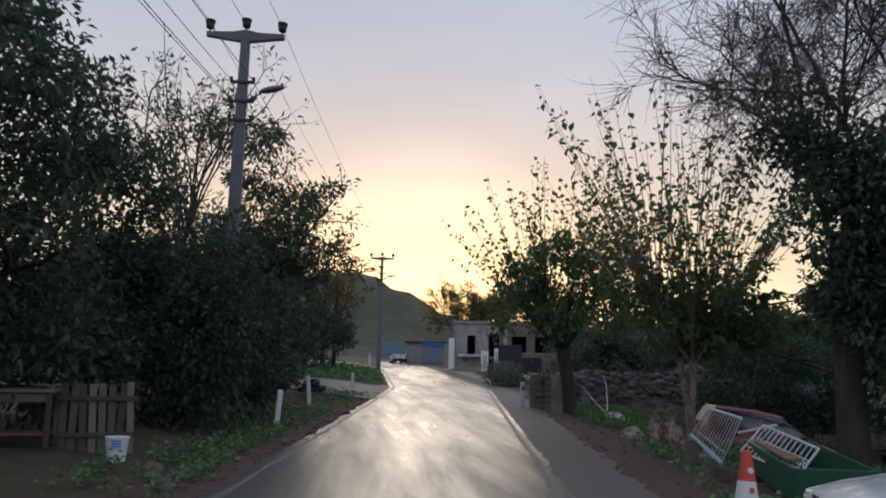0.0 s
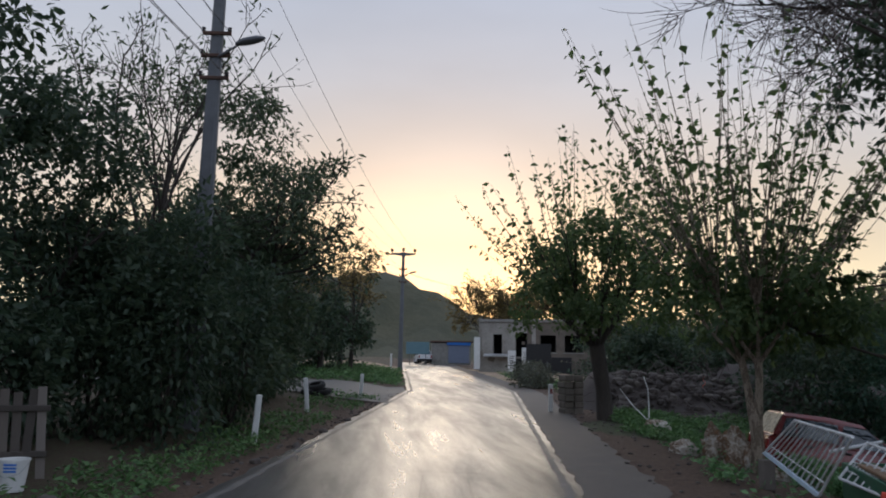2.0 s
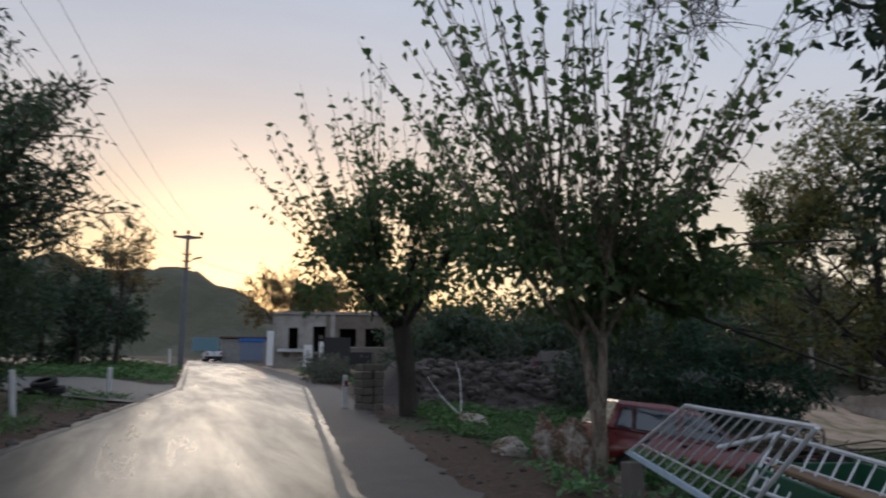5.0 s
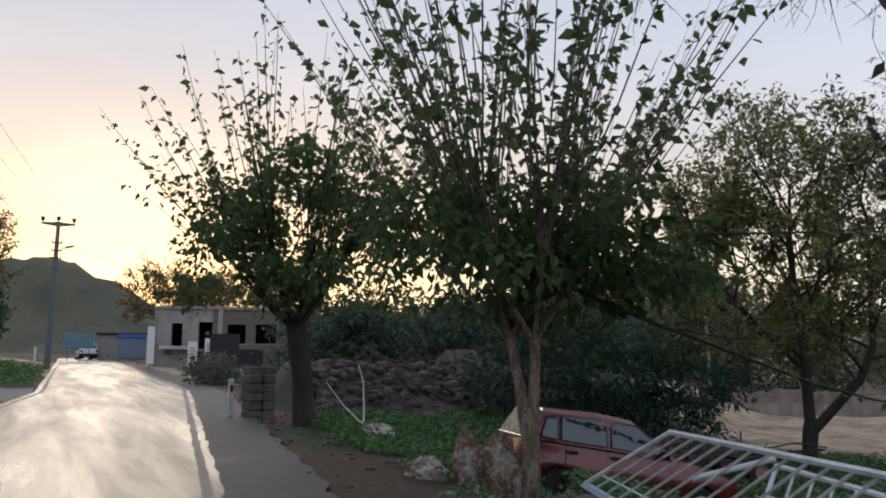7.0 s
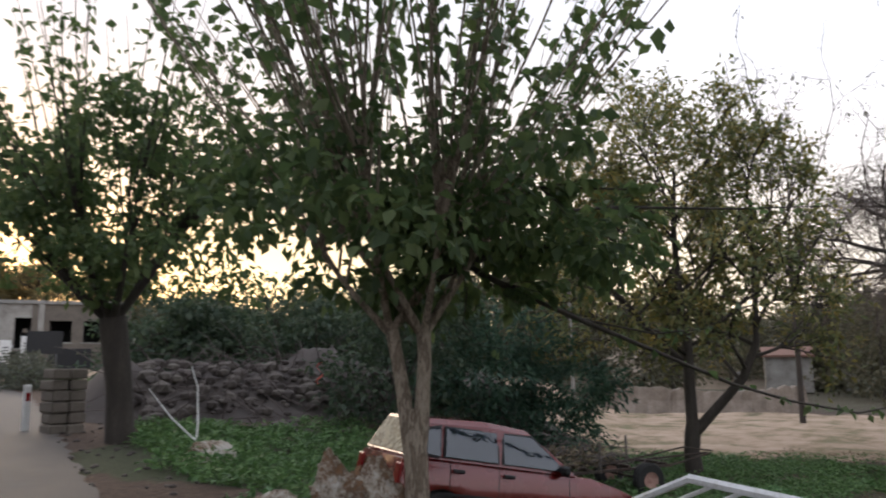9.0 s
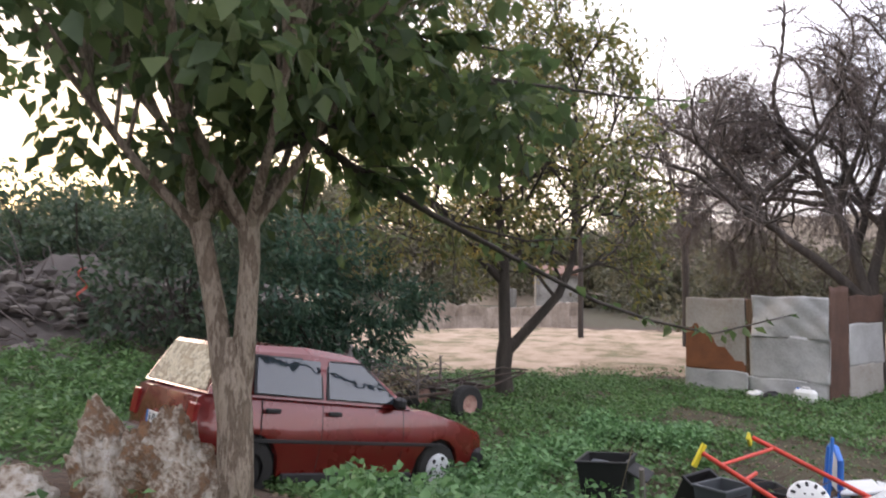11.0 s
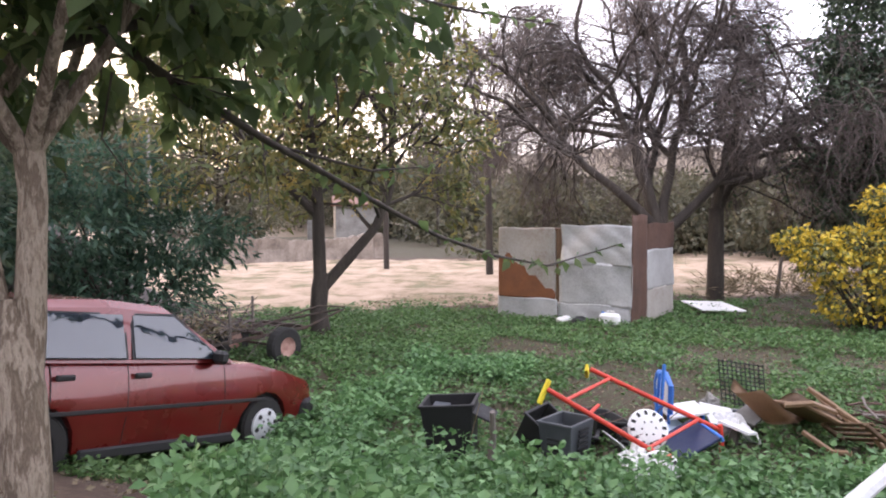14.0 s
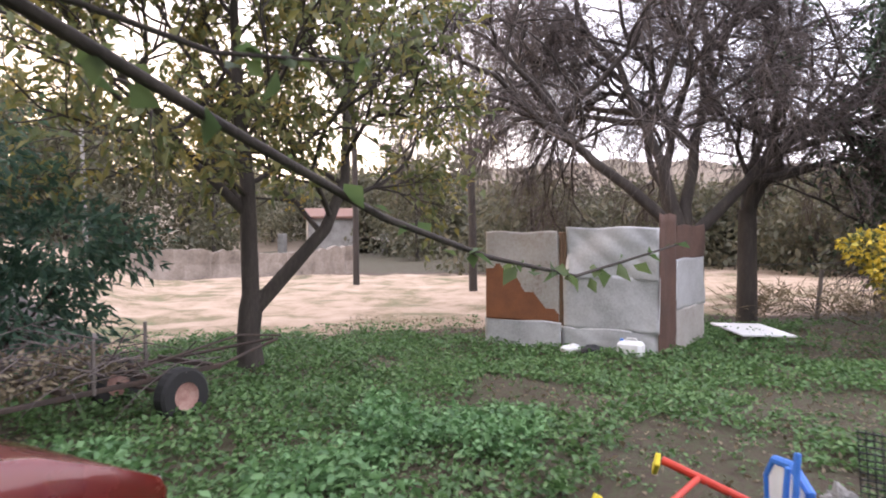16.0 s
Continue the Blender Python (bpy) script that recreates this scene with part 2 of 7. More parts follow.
M_RAWWALL = surface("bare_masonry", [(0.10, 0.085, 0.07), (0.20, 0.17, 0.14)], 2, (0.9, 0.95), 0.7, 12)
M_DARK = surface("dark_interior", [(0.010, 0.010, 0.010), (0.02, 0.02, 0.02)], 3, (0.9, 0.95), 0.0, 20)
M_SIGNBLUE = surface("sign_blue", [(0.11, 0.21, 0.25), (0.15, 0.26, 0.30)], 4, (0.4, 0.6), 0.0, 30)
M_DOORBLUE = surface("door_blue", [(0.14, 0.17, 0.24), (0.19, 0.22, 0.30)], 3, (0.5, 0.7), 0.05, 30)
M_WHITE = surface("white_plastic", [(0.64, 0.64, 0.62), (0.80, 0.80, 0.78)], 6, (0.5, 0.7), 0.1, 60)
M_CONEWHITE = surface("cone_white", [(0.60, 0.58, 0.55), (0.75, 0.73, 0.70)], 6, (0.5, 0.7), 0.1, 60)
M_CONERED = surface("cone_red", [(0.50, 0.05, 0.03), (0.65, 0.09, 0.05)], 6, (0.5, 0.7), 0.1, 60)
M_WIRE = surface("black_cable", [(0.015, 0.015, 0.016), (0.03, 0.03, 0.03)], 6, (0.5, 0.7), 0.0, 60)
M_HILL = surface("wooded_hill", [(0.040, 0.044, 0.026), (0.070, 0.070, 0.040), (0.11, 0.10, 0.06)], 0.05, (0.9, 0.95), 0.5, 0.6, bump_distance=2.0)
M_SLOPE = surface("scrubby_slope", [(0.09, 0.085, 0.055), (0.16, 0.125, 0.09), (0.24, 0.19, 0.14)], 0.12, (0.9, 0.95), 0.5, 1.2, bump_distance=0.6)
M_LINE = surface("worn_road_paint", [(0.07, 0.067, 0.064), (0.105, 0.10, 0.096), (0.17, 0.163, 0.156)], 3, (0.5, 0.7), 0.2, 60)
M_SHOULDER = surface("dull_asphalt_shoulder", [(0.055, 0.047, 0.041), (0.095, 0.083, 0.073), (0.15, 0.132, 0.116)], 2.0, (0.64, 0.88), 0.5, 60, bump_distance=0.012)
M_SIDEROAD = surface("dusty_asphalt", [(0.08, 0.075, 0.068), (0.12, 0.112, 0.10), (0.17, 0.16, 0.145)], 1.2, (0.6, 0.85), 0.4, 40)
M_OLDIRON = surface("old_iron", [(0.022, 0.016, 0.013), (0.050, 0.034, 0.026), (0.085, 0.05, 0.036)], 5, (0.7, 0.9), 0.3, 50)
M_RIM = surface("faded_red_rim", [(0.20, 0.10, 0.08), (0.36, 0.20, 0.16), (0.48, 0.34, 0.28)], 9, (0.7, 0.9), 0.2, 60)
M_CLOTH = surface("brown_cloth", [(0.10, 0.07, 0.05), (0.2, 0.15, 0.11)], 6, (0.9, 0.95), 0.5, 60)
M_ROOF = surface("tile_red", [(0.16, 0.085, 0.06), (0.24, 0.13, 0.095)], 3, (0.8, 0.9), 0.3, 20)
M_COVER = surface("stone_pattern_cover", [(0.06, 0.05, 0.03), (0.42, 0.37, 0.26), (0.16, 0.13, 0.08), (0.62, 0.57, 0.44), (0.30, 0.25, 0.16), (0.70, 0.67, 0.56)], 7, (0.5, 0.8), 0.5, 30, detail=2.0)


def glass_material(name, tint, rough=0.03):
    m = bpy.data.materials.new(name)
    m.use_nodes = True
    shader = m.node_tree.nodes["Principled BSDF"]
    shader.inputs["Base Color"].default_value = (*tint, 1)
    shader.inputs["Roughness"].default_value = rough
    shader.inputs["Transmission Weight"].default_value = 0.55
    shader.inputs["IOR"].default_value = 1.5
    shader.inputs["Coat Weight"].default_value = 1.0
    shader.inputs["Coat Roughness"].default_value = 0.02
    nt = m.node_tree
    tc = nt.nodes.new("ShaderNodeTexCoord")
    warp = node(nt, "ShaderNodeTexNoise", Scale=2.2, Detail=3.0, Roughness=0.6)
    nt.links.new(tc.outputs["Object"], warp.inputs["Vector"])
    bp = node(nt, "ShaderNodeBump", Strength=0.10, Distance=0.05)
    nt.links.new(warp.outputs[0], bp.inputs["Height"])
    nt.links.new(bp.outputs[0], shader.inputs["Normal"])
    nt.links.new(bp.outputs[0], shader.inputs["Coat Normal"])
    return m


M_GLASS = glass_material("car_glass", (0.06, 0.085, 0.11))


def road_material():
    """Damp old asphalt: worn wheel tracks that shine, patches and cracks, running along y."""
    m = bpy.data.materials.new("damp_asphalt")
    m.use_nodes = True
    nt = m.node_tree
    n, l = nt.nodes, nt.links
    shader = n["Principled BSDF"]
    tc = n.new("ShaderNodeTexCoord")
    mp = n.new("ShaderNodeMapping")
    mp.inputs["Scale"].default_value = (1.0, 0.11, 1.0)
    mp.inputs["Rotation"].default_value = (0, 0, radians(8.4))
    l.new(tc.outputs["Object"], mp.inputs[0])
    patch = node(nt, "ShaderNodeTexNoise", Scale=1.5, Detail=9.0, Roughness=0.62, Distortion=0.3)
    l.new(mp.outputs[0], patch.inputs["Vector"])
    grit = node(nt, "ShaderNodeTexNoise", Scale=70.0, Detail=4.0, Roughness=0.7)
    l.new(tc.outputs["Object"], grit.inputs["Vector"])
    cracks = node(nt, "ShaderNodeTexVoronoi", Scale=0.9)
    cracks.feature = "DISTANCE_TO_EDGE"
    l.new(tc.outputs["Object"], cracks.inputs["Vector"])
    crack = n.new("ShaderNodeMapRange")
    crack.inputs["From Min"].default_value, crack.inputs["From Max"].default_value = 0.0, 0.012
    l.new(cracks.outputs["Distance"], crack.inputs["Value"])
    ramp = n.new("ShaderNodeValToRGB")
    ramp.color_ramp.elements[0].position, ramp.color_ramp.elements[0].color = 0.34, (0.055, 0.053, 0.050, 1)
    ramp.color_ramp.elements[1].position, ramp.color_ramp.elements[1].color = 0.66, (0.125, 0.118, 0.110, 1)
    l.new(patch.outputs[0], ramp.inputs[0])
    dark = n.new("ShaderNodeMix")
    dark.data_type, dark.blend_type = "RGBA", "MULTIPLY"
    dark.inputs[0].default_value = 0.55
    l.new(ramp.outputs[0], dark.inputs[6])
    l.new(crack.outputs[0], dark.inputs[7])
    l.new(dark.outputs[2], shader.inputs["Base Color"])
    rough = n.new("ShaderNodeValToRGB")
    rough.color_ramp.elements[0].position, rough.color_ramp.elements[0].color = 0.36, (0.44, 0.44, 0.44, 1)
    rough.color_ramp.elements[1].position, rough.color_ramp.elements[1].color = 0.66, (0.24, 0.24, 0.24, 1)
    l.new(patch.outputs[0], rough.inputs[0])
    l.new(rough.outputs[0], shader.inputs["Roughness"])
    shader.inputs["Specular IOR Level"].default_value = 0.38
    both_h = n.new("ShaderNodeMath")
    both_h.operation = "MULTIPLY_ADD"
    both_h.inputs[1].default_value = 1.2
    l.new(patch.outputs[0], both_h.inputs[0])
    l.new(grit.outputs[0], both_h.inputs[2])
    bp = node(nt, "ShaderNodeBump", Strength=0.16, Distance=0.010)
    l.new(both_h.outputs[0], bp.inputs["Height"])
    l.new(bp.outputs[0], shader.inputs["Normal"])
    return m


M_ROAD = road_material()


def ground_material():
    """Soil, green cover and bare tan field, by the sheet's cover attributes broken up with noise."""
    m = bpy.data.materials.new("yard_ground")
    m.use_nodes = True
    nt = m.node_tree
    n, l = nt.nodes, nt.links
    shader = n["Principled BSDF"]
    tc = n.new("ShaderNodeTexCoord")
    big = node(nt, "ShaderNodeTexNoise", Scale=0.8, Detail=8.0, Roughness=0.68)
    l.new(tc.outputs["Object"], big.inputs["Vector"])
    small = node(nt, "ShaderNodeTexNoise", Scale=14.0, Detail=6.0, Roughness=0.7)
    l.new(tc.outputs["Object"], small.inputs["Vector"])

    def ramp(source, stops):
        r = n.new("ShaderNodeValToRGB")
        r.color_ramp.elements[0].position, r.color_ramp.elements[0].color = stops[0][0], (*stops[0][1], 1)
        r.color_ramp.elements[1].position, r.color_ramp.elements[1].color = stops[-1][0], (*stops[-1][1], 1)
        for p, c in stops[1:-1]:
            r.color_ramp.elements.new(p).color = (*c, 1)
        l.new(source, r.inputs[0])
        return r.outputs[0]

    soil = ramp(small.outputs[0], [(0.3, (0.035, 0.022, 0.016)), (0.5, (0.082, 0.049, 0.032)), (0.72, (0.15, 0.10, 0.068))])
    # green cover is darkened to hold the shade under the weed leaves
    green = ramp(small.outputs[0], [(0.3, (0.026, 0.032, 0.014)), (0.5, (0.046, 0.056, 0.022)), (0.7, (0.075, 0.080, 0.036))])
    tan = ramp(big.outputs[0], [(0.30, (0.12, 0.14, 0.06)), (0.42, (0.23, 0.18, 0.10)), (0.52, (0.40, 0.29, 0.20)), (0.68, (0.50, 0.375, 0.275))])
    out = soil
    for attr, colour in (("green", green), ("bare", tan)):
        a = n.new("ShaderNodeAttribute")
        a.attribute_name = attr
        add = n.new("ShaderNodeMath")
        add.operation = "ADD"
        l.new(a.outputs["Fac"], add.inputs[0])
        off = n.new("ShaderNodeMath")
        off.operation = "MULTIPLY_ADD"
        off.inputs[1].default_value, off.inputs[2].default_value = 1.6, -0.8
        l.new(big.outputs[0] if attr == "bare" else small.outputs[0], off.inputs[0])
        l.new(off.outputs[0], add.inputs[1])
        step = n.new("ShaderNodeMapRange")
        step.inputs["From Min"].default_value, step.inputs["From Max"].default_value = 0.35, 0.65
        l.new(add.outputs[0], step.inputs["Value"])
        mx = n.new("ShaderNodeMix")
        mx.data_type = "RGBA"
        l.new(step.outputs[0], mx.inputs[0])
        l.new(out, mx.inputs[6])
        l.new(colour, mx.inputs[7])
        out = mx.outputs[2]
    l.new(out, shader.inputs["Base Color"])
    shader.inputs["Roughness"].default_value = 0.92
    bp = node(nt, "ShaderNodeBump", Strength=0.8, Distance=0.05)
    l.new(small.outputs[0], bp.inputs["Height"])
    l.new(bp.outputs[0], shader.inputs["Normal"])
    return m


M_GROUND = ground_material()


# ---- building blocks ----
def smooth(a, b, v):
    t = np.clip((np.asarray(v, float) - a) / (b - a), 0, 1)
    return t * t * (3 - 2 * t)


def road_left(y):
    y = np.asarray(y, float)
    return -1.45 + 0.147 * (np.minimum(y, 34) - 10) + 0.03 * np.maximum(0, y - 34)


def road_z(y):
    return 0.027 * np.clip(np.asarray(y, float) - 4, 0, 88)


ROAD_WIDTH = 5.5


def ground_z(x, y):
    """The height of the ground sheet: a climbing road, a yard sunk below it on the right, level banks on the left."""
    x, y = np.asarray(x, float), np.asarray(y, float)
    left, z = road_left(y), road_z(y)
    s = x - left - ROAD_WIDTH
    keep = 1 - smooth(17.5, 25, y - 0.8 * np.maximum(0, s - 6))
    drop = smooth(0.8, 6.0, s) * keep
    yard = -0.78 + 0.09 * smooth(12.5, 15, x) - 0.06 * smooth(15, 19.5, x)
    z = z * (1 - drop) + yard * drop
    off = np.where(s > 0, s, np.maximum(0, left - x))
    lumps = 0.05 * np.sin(1.7 * x + 0.6 * y) * np.sin(1.3 * y - 0.4 * x) + 0.025 * np.sin(4.1 * x) * np.sin(3.7 * y)
    z = z + lumps * smooth(0.2, 1.5, off)
    z = z + 0.25 * smooth(0.6, 3.0, left - x)
    far = np.hypot(x - 10, y - 20)
    return z + 1.5 * smooth(60, 160, far)


def gz(x, y):
    return float(ground_z(x, y))


def linked(name, mesh, material, parent=None, label=""):
    ob = new(name, mesh)
    if material is not None:
        mesh.materials.append(material)
    if parent is not None:
        ob.parent = parent
    if label:
        ob["label"] = label
    return ob


def part(name, bm, material, parent=None, label="", shade=False):
    mesh = bpy.data.meshes.new(name)
    if shade:
        for f in bm.faces:
            f.smooth = True
    bm.normal_update()
    bm.to_mesh(mesh)
    bm.free()
    return linked(name, mesh, material, parent, label)


def raw(name, verts, faces, material, parent=None, label="", shade=False):
    mesh = bpy.data.meshes.new(name)
    mesh.from_pydata(verts, [], faces)
    if shade:
        mesh.polygons.foreach_set("use_smooth", [True] * len(mesh.polygons))
    mesh.update()
    return linked(name, mesh, material, parent, label)


def thing(name, m, label, category, group="", kind=""):
    ob = new(name)
    ob.empty_display_size = 0.2
    ob.matrix_basis = m
    return tagged(ob, label, category, group, kind)


def box(size, at=(0, 0, 0), turn=(0, 0, 0), bevel=0.008, bm=None):
    bm = bm or bmesh.new()
    made = bmesh.ops.create_cube(bm, size=1.0)["verts"]
    m = pose(*at, *turn) @ Matrix.Diagonal((*size, 1))
    bmesh.ops.transform(bm, matrix=m, verts=made)
    if bevel:
        edges = list({e for v in made for e in v.link_edges})
        bmesh.ops.bevel(bm, geom=edges, offset=min(bevel, min(size) * 0.4), segments=1, affect="EDGES", profile=0.7)
    return bm


def rod(points, radius, sides=8, bm=None, taper=None):
    """A round bar through the points."""
    bm = bm or bmesh.new()
    pts = [Vector(p) for p in points]
    rings = []
    for i, p in enumerate(pts):
        d = (pts[min(i + 1, len(pts) - 1)] - pts[max(i - 1, 0)]).normalized()
        a = d.orthogonal().normalized() if i == 0 else (a - d * a.dot(d)).normalized()
        b = d.cross(a)
        r = radius if taper is None else radius + (taper - radius) * i / (len(pts) - 1)
        rings.append([bm.verts.new(p + r * (math.cos(2 * math.pi * k / sides) * a + math.sin(2 * math.pi * k / sides) * b)) for k in range(sides)])
    for r0, r1 in zip(rings, rings[1:]):
        for k in range(sides):
            bm.faces.new((r0[k], r0[(k + 1) % sides], r1[(k + 1) % sides], r1[k]))
    bm.faces.new(rings[0][::-1])
    bm.faces.new(rings[-1])
    return bm


def lathe(profile, sides=24, axis="z", bm=None, caps=True):
    """A turned shape from (radius, height) pairs."""
    bm = bm or bmesh.new()
    rings = []
    for r, h in profile:
        ring = []
        for k in range(sides):
            c, s = math.cos(2 * math.pi * k / sides), math.sin(2 * math.pi * k / sides)
            ring.append(bm.verts.new((r * c, r * s, h) if axis == "z" else (r * c, h, r * s)))
        rings.append(ring)
    for r0, r1 in zip(rings, rings[1:]):
        for k in range(sides):
            f = (r0[k], r0[(k + 1) % sides], r1[(k + 1) % sides], r1[k])
            bm.faces.new(f if axis == "z" else f[::-1])
    for ring, flip in ((rings[0], True), (rings[-1], False)):
        if caps and profile[0 if flip else -1][0] > 1e-4:
            bm.faces.new(ring[::-1] if flip == (axis == "z") else ring)
    return bm


def slab(outline, thickness, axis="y", bevel=0.0, bm=None, at=0.0):
    """A flat outline in (u, v) pushed out to a thickness, centred on the plane."""
    bm = bm or bmesh.new()
    place = {"y": lambda u, v, w: (u, w, v), "x": lambda u, v, w: (w, u, v), "z": lambda u, v, w: (u, v, w)}[axis]
    one = [bm.verts.new(place(u, v, at - thickness / 2)) for u, v in outline]
    two = [bm.verts.new(place(u, v, at + thickness / 2)) for u, v in outline]
    count = len(outline)
    faces = [bm.faces.new(one), bm.faces.new(two[::-1])]
    for k in range(count):
        faces.append(bm.faces.new((one[k], two[k], two[(k + 1) % count], one[(k + 1) % count])))
    bmesh.ops.recalc_face_normals(bm, faces=faces)
    if bevel:
        edges = [e for e in bm.edges if all(f in faces[:2] for f in e.link_faces) is False and any(f in faces[:2] for f in e.link_faces)]
        bmesh.ops.bevel(bm, geom=edges, offset=bevel, segments=2, affect="EDGES", profile=0.7)
    return bm


# ---- ground and road ----
def axis_steps(lo, hi, step, reach):
    mid = list(np.arange(lo, hi + step / 2, step))
    grow, d, out_lo, out_hi = 1.22, step, [], []
    a, b = lo, hi
    while a > -reach:
        d *= grow
        a, b = a - d, b + d
        out_lo.append(a)
        out_hi.append(b)
    return np.array(out_lo[::-1] + mid + out_hi)


def make_ground():
    xs, ys = axis_steps(-14, 32, 0.25, 2200), axis_steps(-4, 44, 0.25, 2200)
    gx, gy = np.meshgrid(xs, ys)
    left = road_left(gy)
    z = ground_z(gx, gy)
    inside = (gx > left + 0.12) & (gx < left + ROAD_WIDTH - 0.12) & (gy < 95)
    z = np.where(inside, z - 0.10, z)
    nx, ny = len(xs), len(ys)
    verts = np.stack([gx, gy, z], -1).reshape(-1, 3)
    idx = np.arange(nx * ny).reshape(ny, nx)
    faces = np.stack([idx[:-1, :-1], idx[:-1, 1:], idx[1:, 1:], idx[1:, :-1]], -1).reshape(-1, 4)
    ob = raw("ground", verts.tolist(), faces.tolist(), M_GROUND, shade=True)
    s = gx - left - ROAD_WIDTH
    wave = 1.2 * np.sin(0.35 * gy) + 0.8 * np.sin(0.8 * gx)
    # the bare field: a tan clearing beyond the field tree
    u = (gx - 20) * 0.82 + (gy - 19) * 0.57
    bare = smooth(0.4, 2.6, u + 0.4 * wave) * (1 - smooth(16, 21, u + wave)) * smooth(-14, -8, gy - 19)
    green = 0.50 * smooth(2.2, 5.0, s) * (1 - bare) + 0.45 * smooth(0.5, 1.2, left - gx)
    green = np.where(np.hypot(gx - 8, gy - 20) < 2.6, 0.75, green)
    for key, value in (("green", green), ("bare", bare)):
        layer = ob.data.attributes.new(key, "FLOAT", "POINT")
        layer.data.foreach_set("value", value.reshape(-1).astype(np.float32))
    tagged(ob, "uneven soil, weeds and bare tan field around the road", "ground", kind="structure")


def strip(name, inner, outer, y0, y1, step, lift, material, cols=2, ragged=0.0, crown=0.0):
    ys = np.arange(y0, y1 + step / 2, step)
    rng = np.random.default_rng(4)
    verts, faces = [], []
    for y in ys:
        a, b = inner(y), outer(y)
        ja, jb = rng.normal(0, ragged, 2)
        for k in range(cols + 1):
            f = k / cols
            x = a + ja + (b + jb - a - ja) * f
            verts.append((float(x), float(y), float(road_z(y)) + lift + crown * (1 - (2 * f - 1) ** 2)))
    w = cols + 1
    for i in range(len(ys) - 1):
        for k in range(cols):
            p = i * w + k
            faces.append((p, p + 1, p + w + 1, p + w))
    return raw(name, verts, faces, material, shade=True)


make_ground()
road = strip("road", lambda y: road_left(y), lambda y: road_left(y) + 4.42, -14, 95, 0.25, 0.012, M_ROAD, 14, 0.025, 0.03)
tagged(road, "worn damp grey asphalt road with shiny wheel tracks", "road", kind="structure")
# outer band of the same asphalt, split off and roughened to carry less sheen
shoulder = strip("pavement", lambda y: road_left(y) + 4.22, lambda y: road_left(y) + ROAD_WIDTH, -14, 95, 0.25, 0.006, M_SHOULDER, 6, 0.05, 0.0)
tagged(shoulder, "dull dusty asphalt shoulder with crumbling edges", "shoulder", kind="structure")
line_right = strip("trim", lambda y: road_left(y) + 4.20, lambda y: road_left(y) + 4.31, -14, 60, 0.25, 0.024, M_LINE, 1, 0.012)
tagged(line_right, "worn white edge line painted on asphalt", "road marking", kind="structure")
line_left = strip("trim", lambda y: road_left(y) + 0.16, lambda y: road_left(y) + 0.26, -14, 60, 0.25, 0.022, M_LINE, 1, 0.02)
tagged(line_left, "faded pale edge line painted on asphalt", "road marking", kind="structure")


def make_side_road():
    verts, faces = [], []
    rows = 22
    for i in range(rows + 1):
        f = i / rows
        x = road_left(31) + 0.4 - 16 * f
        half = 3.0 + 2.2 * (1 - f) ** 3
        for k in range(7):
            y = 31.5 + 2.0 * f + half * (k / 3 - 1)
            z = gz(x, y) + 0.05 if f > 0.08 else float(road_z(y)) + 0.010 + 0.04 * f
            verts.append((float(x), float(y), z))
    for i in range(rows):
        for k in range(6):
            p = i * 7 + k
            faces.append((p, p + 7, p + 8, p + 1))
    ob = raw("road", verts, faces, M_SIDEROAD, shade=True)
    tagged(ob, "grey asphalt side road joining the main road", "road", kind="structure")


make_side_road()


